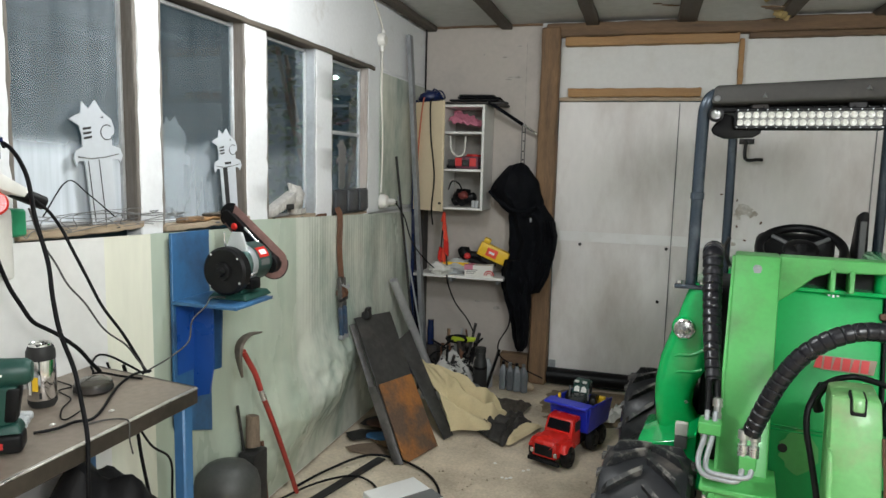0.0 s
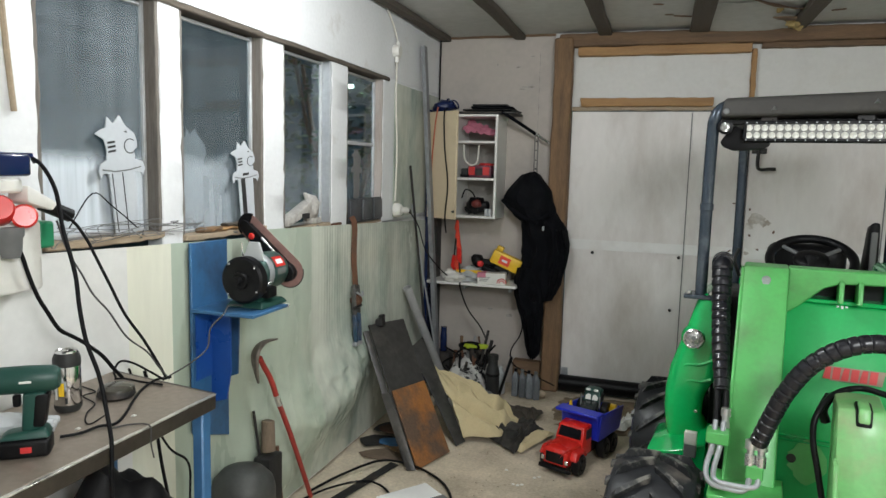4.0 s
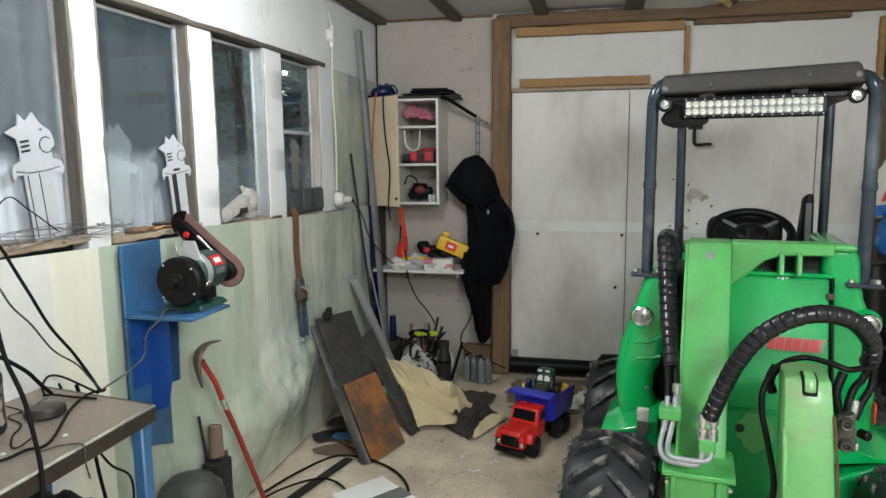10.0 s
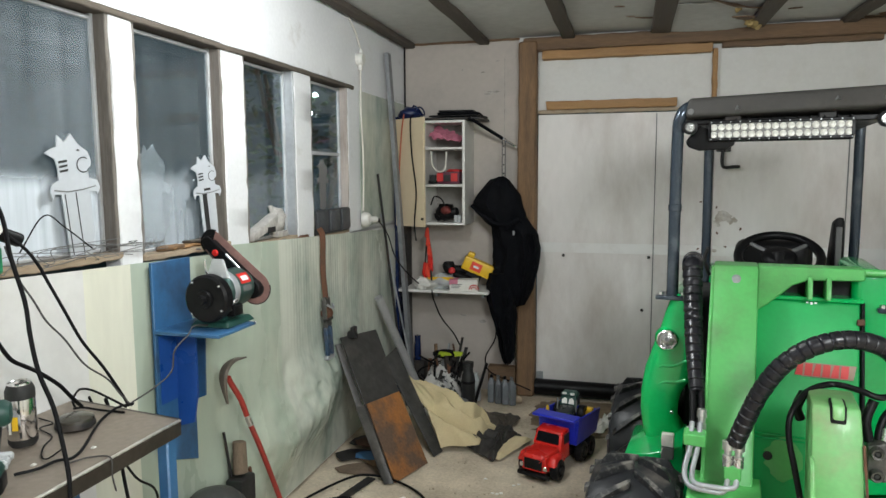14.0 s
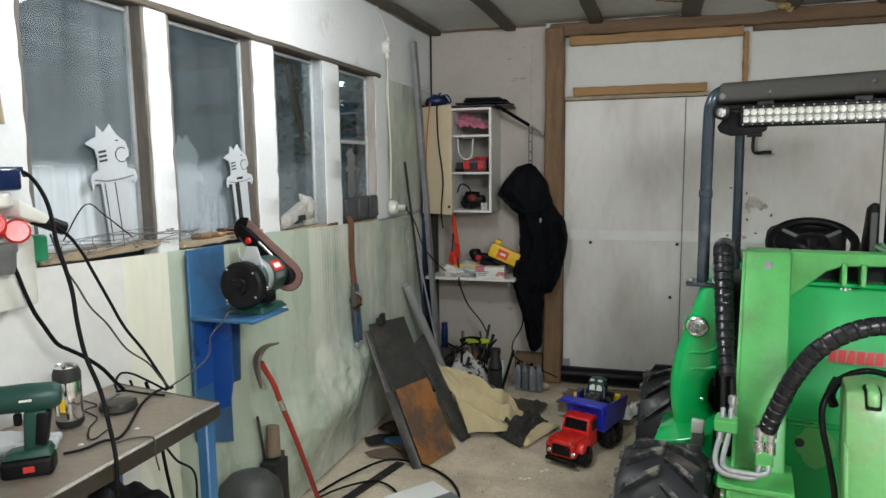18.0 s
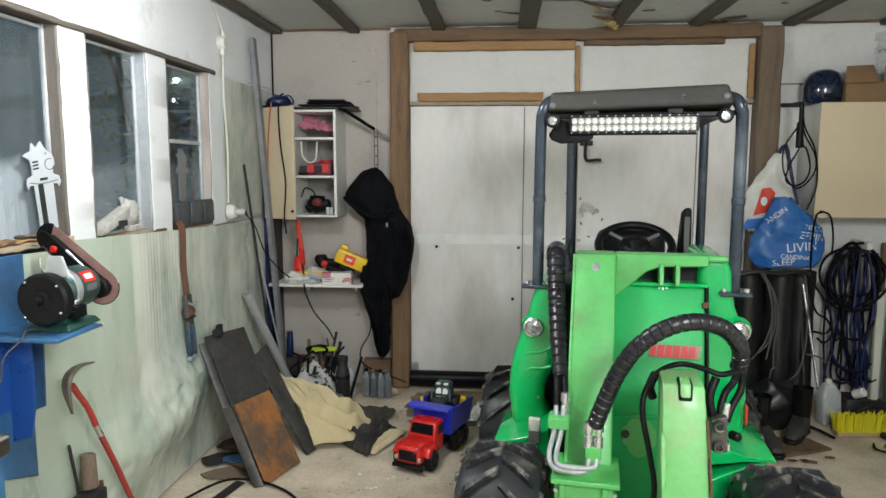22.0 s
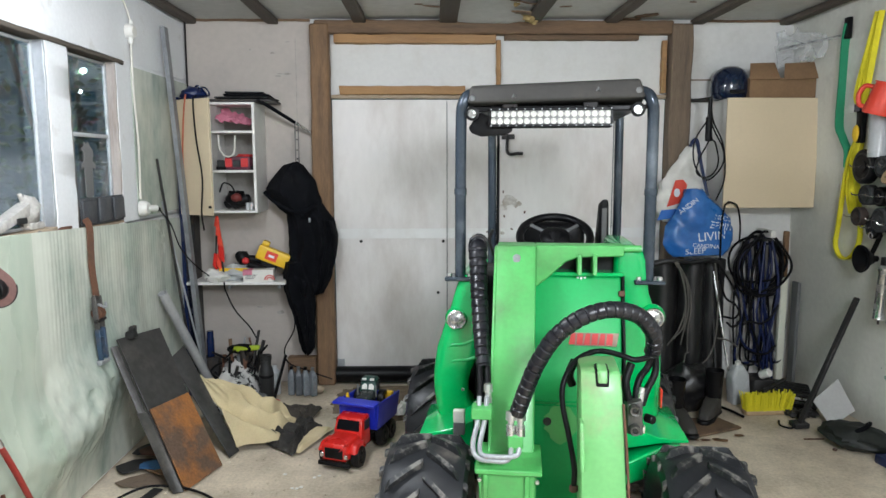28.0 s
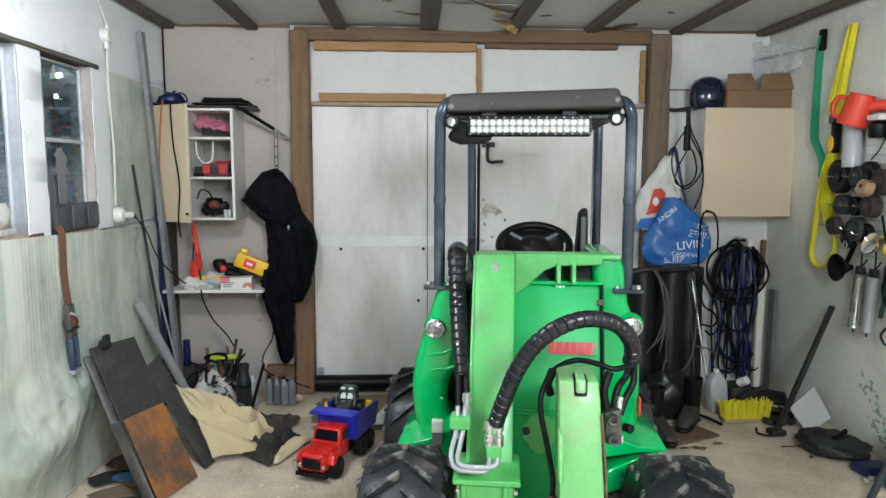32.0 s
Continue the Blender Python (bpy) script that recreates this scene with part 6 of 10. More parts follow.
part("motor_housing", lathe([(0.0, -0.075), (0.025, -0.073), (0.033, -0.06), (0.036, 0.0), (0.035, 0.06), (0.03, 0.075), (0.0, 0.075)], 24, pose(0.005, 0, 0.2, 0, -90)), TOOL_GREEN, drill)
part("chuck", lathe([(0.028, 0.0), (0.026, 0.02), (0.022, 0.06), (0.012, 0.075), (0.0, 0.075)], 20, pose(-0.07, 0, 0.2, 0, -90)), BLACK_PLASTIC, drill)
part("label_bar", box(-0.008, 0.020, -0.0375, -0.0345, 0.199, 0.205, 0.001), WHITE_PLASTIC, drill)
part("trigger", box(-0.03, -0.012, -0.009, 0.009, 0.13, 0.162, 0.004), BLACK_PLASTIC, drill)
ash = thing("metal_dish", "round dark metal dish with a clear dome on the bench", "dish", pose(0.208, -3.458, 0.9405) @ Matrix.Diagonal((0.92, 0.92, 0.66, 1)))
part("dish", lathe([(0.0, 0.0), (0.045, 0.0), (0.055, 0.012), (0.052, 0.034), (0.0, 0.034)], 26), STEEL, ash)
part("dome", lathe([(0.052, 0.034), (0.05, 0.044), (0.035, 0.054), (0.0, 0.058)], 26), material("smoky_dome", (0.05, 0.045, 0.035), 0.18, var=0.1, scale=9, bump=0), ash)
glove = solid("work_glove", rough(join(blob(0.10, 0.055, 0.03, 18, 10, 0.2, 3, pose(0, 0, 0.03)), *[rod((0.06, -0.035 + 0.022 * k, 0.03), (0.14, -0.05 + 0.03 * k, 0.024), 0.013, 10, 0.006) for k in range(4)]), 14, 0.008), CLEAR_JUG, "crumpled pale grey work glove on the bench", "glove", pose(0.16, -3.80, 0.940, 0, 0, 35))
solid("work_glove", rough(blob(0.09, 0.05, 0.028, 18, 10, 0.25, 3, pose(0, 0, 0.028)), 14, 0.008), GREY_PLASTIC, "dark grey work glove on the bench", "glove", pose(0.20, -3.97, 0.940, 0, 0, 10))
for x, y in ((0.30, -3.68), (0.36, -3.56), (0.26, -3.76)):
    solid("paper_bit", rough(box(-0.006, 0.006, -0.005, 0.005, 0, 0.004, 0.001), 60, 0.003), WHITE_PLASTIC, "tiny white paper scrap on the bench", "scrap", pose(x, y, 0.9405))

# beneath and beside the bench
solid("rubbish_bag", rough(blob(0.18, 0.20, 0.37, 32, 24, 0.22, 2.2, pose(0.215, -3.48, 0.355)), 9, 0.02), material("dull_black_sack", (0.008, 0.008, 0.009), 0.6, gloss=0.25, var=0.2, scale=8, bump=0.2), "black plastic rubbish bag on the floor under the bench", "rubbish bag")
solid("red_crate", rough(box(0.08, 0.22, -3.82, -3.72, 0.0, 0.70, 0.01, 2), 5, 0.006), RED, "red crate on the floor under the bench", "crate")
solid("scrap_box", rough(box(0.06, 0.36, -4.3, -3.92, 0.0, 0.36, 0.02, 2), 6, 0.02), STEEL, "dark scrap box on the floor under the bench", "box")
DRUM = material("dull_dark_drum", (0.055, 0.057, 0.054), 0.5, 0.2, var=0.2, scale=5, bump=0.1, second=(0.13, 0.13, 0.12), amount=0.6, spot=4)
tank = thing("steel_drum", "small dark steel drum with a domed top on the floor", "drum", pose(0.17, -2.80, 0.0))
part("drum_body", lathe([(0.0, 0.0), (0.118, 0.0), (0.122, 0.01), (0.122, 0.36), (0.112, 0.40), (0.08, 0.435), (0.03, 0.45), (0.0, 0.452)], 36), DRUM, tank)
part("hoop", lathe([(0.122, 0.24), (0.126, 0.245), (0.126, 0.255), (0.122, 0.26)], 36), DRUM, tank)
tool = thing("rusty_ram", "rusty steel ram with a worn wooden stub standing by the wall", "hand tool", pose(0.085, -2.49, 0))
part("block", rough(box(-0.04, 0.04, -0.05, 0.05, 0.0, 0.36, 0.008, 2), 9, 0.006), STEEL, tool)
part("stub", rough(rod((0.0, 0.0, 0.37), (-0.012, 0.02, 0.50), 0.028, 14), 14, 0.006), GREYED_WOOD, tool)
part("pin", rod((-0.03, -0.02, 0.36), (-0.045, -0.04, 0.56), 0.006), STEEL, tool)
solid("thin_bar", rod((0.09, -2.38, 0.0), (0.05, -2.36, 0.34), 0.008), RUST_DARK, "thin rusty bar leaning on the wall", "bar")
hoe = thing("mattock", "red-handled crowbar hook leaning against the pale wall sheet", "crowbar")
part("handle", tube([(0.105, -2.15, 0.012), (0.11, -2.225, 0.155), (0.115, -2.358, 0.407), (0.115, -2.457, 0.588), (0.11, -2.505, 0.696), (0.102, -2.55, 0.77), (0.10, -2.575, 0.81)], 0.0115, 12), WORN_RED, hoe, "chipped red tube handle")
part("band", tube([(0.1152, -2.447, 0.57), (0.1135, -2.473, 0.62)], 0.0126, 12, 3), STEEL_BRIGHT, hoe, "bare band worn through the paint")
part("hook", sweep(smooth_line([(0.10, -2.584, 0.705), (0.098, -2.60, 0.77), (0.098, -2.604, 0.82), (0.10, -2.585, 0.853), (0.10, -2.53, 0.868), (0.10, -2.44, 0.857)], 6), circle(0.021, 8, 0.6), scales=[0.3 + 0.7 * math.sin(math.pi * k / 30) for k in range(31)]), material("worn_grey_hook", (0.17, 0.145, 0.12), 0.5, 0.4, var=0.3, scale=14, bump=0.2), hoe, "worn curved steel hook head")
DULL_BLUE = material("chipped_blue_grey", (0.035, 0.068, 0.12), 0.55, 0.2, var=0.3, scale=14, bump=0.2, second=(0.13, 0.10, 0.08), amount=0.8, spot=14)
LEAN = Matrix(((1, 0, -0.05, 0.055), (0, 1, 0, 0), (0, 0, 1, 0), (0, 0, 0, 1)))  # hangs clear of the buckled sheet
sq = thing("belt_clamp", "brown strap with a blue and rusty ratchet hanging on the wall", "strap")
part("strap", strap([(0.028, -1.56, 1.33), (0.045, -1.555, 1.28), (0.043, -1.555, 1.10), (0.052, -1.55, 0.95)], 0.032, 0.004, up=(0, 1, 0.01)), RUST_DARK, sq, "dirty brown webbing")
part("ratchet", moved(rough(join(box(0.03, 0.058, -1.580, -1.572, 0.79, 0.95, 0.003), box(0.03, 0.058, -1.526, -1.518, 0.79, 0.95, 0.003), box(0.032, 0.05, -1.574, -1.521, 0.93, 0.955, 0.004)), 20, 0.004), LEAN), GRIMY, sq, "grimy steel ratchet frame")
part("ratchet_wheel", moved(join(*[cyl(0.030, 0.008, 9, 0.003, pose(0.045, -1.57 + 0.036 * k, 0.865, -90)) for k in range(2)], cyl(0.017, 0.05, 12, 0.002, pose(0.045, -1.573, 0.865, -90))), LEAN), RUST_DARK, sq)
part("spring", moved(tube([(0.064, -1.58, 0.915), (0.082, -1.545, 0.895), (0.068, -1.515, 0.91)], 0.006), LEAN), GALV, sq)
part("ratchet_pin", moved(rod((0.05, -1.595, 0.83), (0.05, -1.498, 0.83), 0.009), LEAN), STEEL, sq)
part("blue_grip", moved(rough(box(0.03, 0.056, -1.580, -1.563, 0.635, 0.79, 0.004), 12, 0.004), LEAN), DULL_BLUE, sq)
part("blue_grip", moved(rough(box(0.03, 0.056, -1.532, -1.515, 0.635, 0.79, 0.004), 12, 0.004), LEAN), DULL_BLUE, sq)
part("cross_plate", moved(rough(box(0.032, 0.050, -1.564, -1.531, 0.70, 0.745, 0.003), 12, 0.003), LEAN), DULL_BLUE, sq)
part("end_bar", moved(box(0.028, 0.056, -1.590, -1.505, 0.612, 0.634, 0.003), LEAN), GALV, sq)

# leaning plates
def plate(name, b0, b1, t0, t1, thick, mat, label, category="steel plate"):
    b0, b1, t0, t1 = (Vector(q) for q in (b0, b1, t0, t1))
    n = (b1 - b0).cross(t0 - b0).normalized() * thick
    return solid(name, bevelled(hull([tuple(q + d) for q in (b0, b1, t0, t1) for d in (Vector((0, 0, 0)), n)]), 0.0015, 1), mat, label, category)


PLATE = material("scuffed_grey_steel_plate", (0.060, 0.058, 0.056), 0.42, 0.4, var=0.35, scale=4, fine=30, bump=0.15, second=(0.16, 0.145, 0.13), amount=0.7, spot=3.5, lo=0.5, hi=0.72, gloss=0.45)
plate("steel_plate", (0.451, -1.654, 0.0), (0.549, -1.372, 0.0), (0.055, -1.385, 0.685), (0.155, -1.085, 0.672), 0.012, PLATE, "dark steel plate leaning against the wall")
plate("steel_angle", (0.405, -1.665, 0.0), (0.440, -1.655, 0.0), (0.045, -1.425, 0.655), (0.075, -1.405, 0.66), 0.012, PLATE, "dark steel flat bar leaning beside the plate")
plate("rusty_plate", (0.478, -1.672, 0.0), (0.572, -1.390, 0.0), (0.270, -1.535, 0.365), (0.358, -1.245, 0.352), 0.008, RUST, "short plate covered in orange rust leaning on the dark plate")
plate("steel_strip", (0.43, -1.70, 0.0), (0.475, -1.678, 0.0), (0.215, -1.555, 0.35), (0.262, -1.545, 0.36), 0.006, PLATE, "dark steel strip leaning beside the rusty plate")
plate("steel_plate", (0.585, -1.30, 0.0), (0.612, -1.215, 0.0), (0.215, -1.10, 0.50), (0.245, -0.97, 0.54), 0.010, PLATE, "narrow dark steel plate leaning behind the rusty one")
solid("steel_block", rough(join(box(0.075, 0.125, -1.335, -1.275, 0.672, 0.715, 0.006), box(0.09, 0.118, -1.322, -1.262, 0.70, 0.737, 0.006)), 14, 0.007), STEEL, "small black block on top of the leaning plate", "block")


# ---- far left corner ----
CHANNEL = material("mottled_grey_steel_channel", (0.26, 0.27, 0.285), 0.5, 0.3, var=0.25, scale=8, fine=50, bump=0.1, second=(0.13, 0.135, 0.14), amount=0.7, spot=6)
ch = thing("steel_channel", "tall galvanised steel channel leaning in the corner", "steel channel")
part("web", sweep([Vector((0.155, -0.33, 0.0)), Vector((0.035, -0.455, 2.43))], [(-0.034, -0.012), (0.034, -0.012), (0.034, 0.012), (-0.034, 0.012)], up=(1, 0, 0.01)), CHANNEL, ch)
part("lip", sweep([Vector((0.163, -0.352, 0.0)), Vector((0.043, -0.477, 2.43))], [(-0.024, -0.003), (-0.018, -0.003), (-0.018, 0.012), (-0.024, 0.012)], up=(1, 0, 0.01)), CHANNEL, ch)
solid("dark_plank", rough(box(0.014, 0.042, -0.30, -0.10, 0.0, 2.02, 0.004), 4, 0.004), BLUE_DARK, "dark blue painted plank standing in the corner", "plank")
solid("dark_plank", rough(box(0.05, 0.075, -0.20, -0.08, 0.0, 1.75, 0.004), 4, 0.004), STEEL, "dark metal strip standing in the corner", "plank")
solid("thin_rod", rod((0.16, -0.50, 0.0), (0.03, -0.66, 1.62), 0.008), STEEL, "thin dark steel rod leaning on the wall", "rod")
solid("thin_rod", rod((0.22, -0.42, 0.0), (0.03, -0.62, 1.36), 0.006), GALV, "thin grey steel rod leaning on the wall", "rod")
TUBE_GREY = material("pale_grey_steel_tube", (0.44, 0.445, 0.45), 0.45, 0.2, var=0.15, scale=9, bump=0.08)
solid("round_tube", lathe([(0.023, 0.0), (0.028, 0.0), (0.028, 0.945), (0.023, 0.945), (0.023, 0.0)], 20, along((0.245, -0.36, 0.0), (0.068, -0.815, 0.848))), TUBE_GREY, "bright grey steel tube leaning on the wall", "tube")

# wall lamp sockets
ou = thing("wall_socket", "white ceramic wall socket with a plugged cable", "wall socket", pose(0.02, -0.90, 1.335))
part("body", lathe([(0.0, 0.0), (0.045, 0.0), (0.045, 0.025), (0.032, 0.045), (0.0, 0.048)], 20, pose(0, 0, 0, 0, 90)), WHITE_PLASTIC, ou)
part("plug", rod((0.03, 0.0, 0.0), (0.06, 0.07, -0.004), 0.019), WHITE_PLASTIC, ou)
part("black_tip", rod((0.058, 0.065, -0.004), (0.062, 0.10, -0.012), 0.013), BLACK_PLASTIC, ou)
jb = thing("junction_box", "round white junction box high on the wall", "junction box", pose(0.004, -0.915, 2.32))
part("box", lathe([(0.0, 0.0), (0.04, 0.0), (0.04, 0.03), (0.03, 0.042), (0.0, 0.042)], 20, pose(0, 0, 0, 0, 90)), WHITE_PLASTIC, jb)
part("gland", rod((0.02, -0.005, -0.03), (0.02, -0.004, -0.07), 0.014), WHITE_PLASTIC, jb)
part("gland", rod((0.02, 0.01, 0.03), (0.02, 0.014, 0.06), 0.012), WHITE_PLASTIC, jb)
solid("socket_cable", tube([(0.024, -0.917, 2.26), (0.02, -0.91, 2.0), (0.028, -0.905, 1.7), (0.02, -0.90, 1.39)], 0.006), CABLE_WHITE, "white cable between junction box and socket", "cable")
solid("socket_cable", tube([(0.024, -0.90, 2.37), (0.012, -0.93, 2.45), (0.012, -0.99, 2.50), (0.012, -1.05, 2.54)], 0.005), CABLE_WHITE, "white cable from the ceiling to the junction box", "cable")
solid("cable", tube([(0.085, -0.80, 1.32), (0.11, -0.70, 1.22), (0.11, -0.55, 1.05), (0.16, -0.38, 0.90), (0.25, -0.30, 0.80)], 0.004), CABLE, "thin dark cord from the socket to the corner", "cable")

# wall cabinet with an open door
cb = thing("wall_cabinet", "white wall cabinet with cream door swung open, crammed with tools", "wall cabinet")
x0, x1, y0, z0, z1 = 0.04, 0.535, -0.30, 1.262, 1.988
part("side", box(x0, x0 + 0.016, y0, -0.003, z0, z1, 0.001), WHITE_LAM, cb)
part("side", box(x1 - 0.018, x1, y0, -0.003, z0, z1, 0.001), WHITE_LAM, cb)
for z in (z0, 1.530, 1.788, z1 - 0.016):
    part("shelf", box(x0 + 0.0165, x1 - 0.0185, y0 + (0.004 if z not in (z0, z1 - 0.016) else 0), -0.008, z, z + 0.016, 0.001), WHITE_LAM, cb)
part("divider", box(0.235, 0.250, y0 + 0.004, -0.009, z0 + 0.017, z1 - 0.017, 0.001), WHITE_LAM, cb)
part("back", box(x0 + 0.0165, x1 - 0.0185, -0.008, -0.003, z0 + 0.017, z1 - 0.017, 0), material("grey_hardboard_back", (0.30, 0.285, 0.26), 0.8, var=0.12, scale=5), cb, "grey hardboard back")
dm = pose(0.046, -0.303, 0, 0, 0, -30)
dr = part("door", moved(box(-0.004, 0.288, -0.018, 0.0, z0 - 0.006, z1 + 0.012, 0.002), dm @ pose(0, 0, 0, 0, 0, 0)), CREAM, cb, "cream laminate door standing open")
part("knob", cyl(0.008, 0.018, 12, 0.003, dm @ pose(0.28, -0.018, z0 + 0.05, 90)), STEEL, dr)
solid("orange_rope", tube([tuple(dm @ Vector((0.10, -0.024, 2.03))), tuple(dm @ Vector((0.08, -0.03, 1.9))), tuple(dm @ Vector((0.05, -0.028, 1.6))), tuple(dm @ Vector((0.07, -0.028, 1.3))), tuple(dm @ Vector((0.08, -0.03, 1.20)))], 0.005), material("faded_orange_rope", (0.45, 0.13, 0.07), 0.85, var=0.2, scale=20, bump=0.3), "orange rope hanging over the cabinet door", "rope")
solid("hanging_cable", tube([tuple(dm @ Vector((0.17, 0.0, 2.02))), tuple(dm @ Vector((0.17, -0.028, 1.98))), tuple(dm @ Vector((0.18, -0.026, 1.75))), tuple(dm @ Vector((0.22, -0.026, 1.5))), tuple(dm @ Vector((0.20, -0.026, 1.28))), tuple(dm @ Vector((0.22, -0.03, 1.16)))], 0.005), CABLE, "black cord hanging over the cabinet door", "cord")
# contents
solid("pink_cloth", rough(sheet(18, 12, lambda u, v: (0.27 + 0.23 * u, -0.28 + 0.2 * v, 1.812 + 0.15 * (1 - 0.55 * u) * (0.45 + 0.55 * v) + wob((u * 3, v * 3, 0), 2.5, 0.03)), 0.004), 14, 0.008), PINK, "folded pink cloth on the cabinet shelf", "cloth")
solid("red_case", rough(box(0.33, 0.49, -0.28, -0.06, 1.547, 1.635, 0.01, 2), 9, 0.004), material("dark_magenta_case", (0.11, 0.025, 0.045), 0.5, var=0.3, scale=14), "dark red tool case in the cabinet", "case")
for k in range(4):
    solid("drill_box", box(0.275 + 0.052 * k, 0.322 + 0.052 * k, -0.285, -0.27, 1.566, 1.572 + 0.012 * (k % 2) + 0.04, 0.003), (INK, RED_INK)[k % 2], "small dark bit box in the cabinet", "box")
solid("black_case", box(0.262, 0.505, -0.268, -0.06, 1.547, 1.572, 0.004), BLACK_PLASTIC, "flat black case in the cabinet", "case")
solid("white_hose_loop", tube([(0.29, -0.285, 1.775), (0.30, -0.288, 1.68), (0.345, -0.29, 1.635), (0.39, -0.288, 1.66), (0.40, -0.285, 1.775)], 0.006), CABLE_WHITE, "white cable loop hanging in the cabinet", "cable")
solid("power_tool", rough(join(blob(0.075, 0.07, 0.06, 16, 10, 0.3, 3, pose(0.37, -0.19, 1.345)), rod((0.30, -0.2, 1.31), (0.46, -0.22, 1.36), 0.032)), 12, 0.012), BLACK_PLASTIC, "black and red power tool in the cabinet", "power tool")
solid("power_tool", rough(blob(0.04, 0.03, 0.03, 12, 8, 0.2, 3, pose(0.385, -0.255, 1.36)), 14, 0.006), material("dull_red_grip", (0.16, 0.03, 0.025), 0.6, var=0.2), "red tool grip in the cabinet", "power tool")
for x in (0.46, 0.485):
    solid("small_jar", cyl(0.013, 0.05, 14, 0.003, pose(x, -0.26, 1.279)), CLEAR_JUG, "small clear jar in the cabinet", "jar")
solid("cable", tube([(0.28, -0.27, 1.40), (0.31, -0.28, 1.46), (0.36, -0.27, 1.44), (0.38, -0.25, 1.38)], 0.005), CABLE, "black tool cord in the cabinet", "cable")
solid("machine_lumps", rough(blob(0.09, 0.06, 0.05, 14, 10, 0.4, 3, pose(0.42, -0.12, 1.60)), 12, 0.015), RED_INK, "dark red machine part in the cabinet", "machine part")
# on the cabinet
solid("rope_tangle", rough(join(*[tube([(0.13 + 0.05 * math.cos(a + k) + 0.01 * k, -0.22 + 0.05 * math.sin(1.7 * a + k), 2.03 + 0.03 * math.sin(2.3 * a + k) + 0.012 * k) for a in [0.55 * i for i in range(12)]], 0.006, 6, 4) for k in range(4)]), 9, 0.01), BLUE_DARK, "tangle of blue and black cord on the cabinet", "cord")
solid("blue_cloth", rough(blob(0.075, 0.09, 0.045, 16, 10, 0.25, 2, pose(0.12, -0.22, 2.045)), 10, 0.01), HOSE_BLUE, "crumpled blue cloth on top of the cabinet door", "cloth")
for i, (xa, xb, z, r) in enumerate(((0.24, 0.66, 1.992, 2), (0.28, 0.64, 2.012, -4), (0.32, 0.62, 2.030, 6), (0.33, 0.58, 2.048, 3))):
    solid("flat_sheet", rough(moved(box(-(xb - xa) / 2, (xb - xa) / 2, -0.15 + 0.02 * i, 0.12, 0, 0.012, 0.002), pose((xa + xb) / 2, -0.165, z, 0, 0, r)), 5, 0.006), (STEEL, BLACK_PLASTIC, CLOTH_BLACK, BLACK_PLASTIC)[i], "dark flat sheet piled on the cabinet", "sheet")
rail = thing("cloth_rail", "slanting rail from cabinet to post with a black sleeve", "rail")
part("sleeve", rod((0.56, -0.31, 2.005), (0.775, -0.17, 1.862), 0.012), CLOTH_BLACK, rail, "black tube sleeve")
part("bare_end", rod((0.775, -0.17, 1.862), (0.868, -0.11, 1.80), 0.009), STEEL_BRIGHT, rail, "bare chrome end")
rr = thing("hanger_rail", "perforated steel strip hanging from the rail", "steel strip")
for dx in (0.0, 0.022):
    part("strip", box(0.768 + dx, 0.776 + dx, -0.165, -0.160, 1.58, 1.865, 0.001), GRIMY, rr)
for z in (1.62, 1.68, 1.75, 1.81):
    part("rivet", cyl(0.006, 0.012, 8, 0.001, pose(0.783, -0.155, z, 90)), STEEL, rr)

# jacket, hanging by its hood


def garment(rows_, y, depth, folds, seed):
    """A hanging lump of cloth: rows of height, left and right edge, with vertical folds on its front."""
    bm = bmesh.new()
    loops = []
    line = [(rows_[0], 0)]
    for a, b in zip(rows_, rows_[1:]):
        line += [(tuple(p + (q - p) * k / 4 for p, q in zip(a, b)), 0) for k in range(1, 5)]
    for (z, xa, xb), _ in line:
        cx, rx, dep = (xa + xb) / 2, (xb - xa) / 2, min(depth, (xb - xa) * 0.55)
        ring = []
        for i in range(44):
            a = math.tau * i / 44
            px_ = math.cos(a)
            fold = math.sin(a) * dep * (1 + 0.30 * noise.noise(Vector((px_ * 2.2 + seed, z * 2.2, seed)))) + (0.020 * math.sin(folds * px_ + 5 * z + seed) + 0.05 * noise.noise(Vector((px_ * 3, z * 6, seed)))) * abs(math.sin(a))
            ring.append(bm.verts.new((cx + rx * px_ * (1 + 0.05 * noise.noise(Vector((px_ * 2, z * 14, seed)))), y + fold, z)))
        loops.append(ring)
    for p, q in zip(loops, loops[1:]):
        for i in range(44):
            j = (i + 1) % 44
            bm.faces.new((p[i], p[j], q[j], q[i]))
    bm.faces.new(loops[0])
    bm.faces.new(loops[-1][::-1])
    bmesh.ops.recalc_face_normals(bm, faces=bm.faces)
    return rough(bm, 14, 0.008)


jk = thing("hooded_jacket", "black hooded work jacket hanging from a hook by its hood", "jacket")
part("jacket_body", garment(((1.36, 0.72, 0.90), (1.26, 0.69, 0.985), (1.19, 0.695, 1.03), (1.10, 0.702, 1.045), (1.0, 0.705, 1.035), (0.93, 0.69, 1.02), (0.88, 0.675, 1.01), (0.80, 0.67, 0.99), (0.73, 0.68, 0.96), (0.68, 0.74, 0.91)), -0.135, 0.105, 9, 2.0), CLOTH_BLACK, jk)
part("hood", garment(((1.598, 0.75, 0.785), (1.575, 0.69, 0.825), (1.52, 0.635, 0.865), (1.46, 0.585, 0.90), (1.42, 0.560, 0.92), (1.38, 0.572, 0.93), (1.33, 0.605, 0.945), (1.28, 0.65, 0.94), (1.23, 0.72, 0.90)), -0.17, 0.11, 4, 5.0), CLOTH_BLACK, jk)
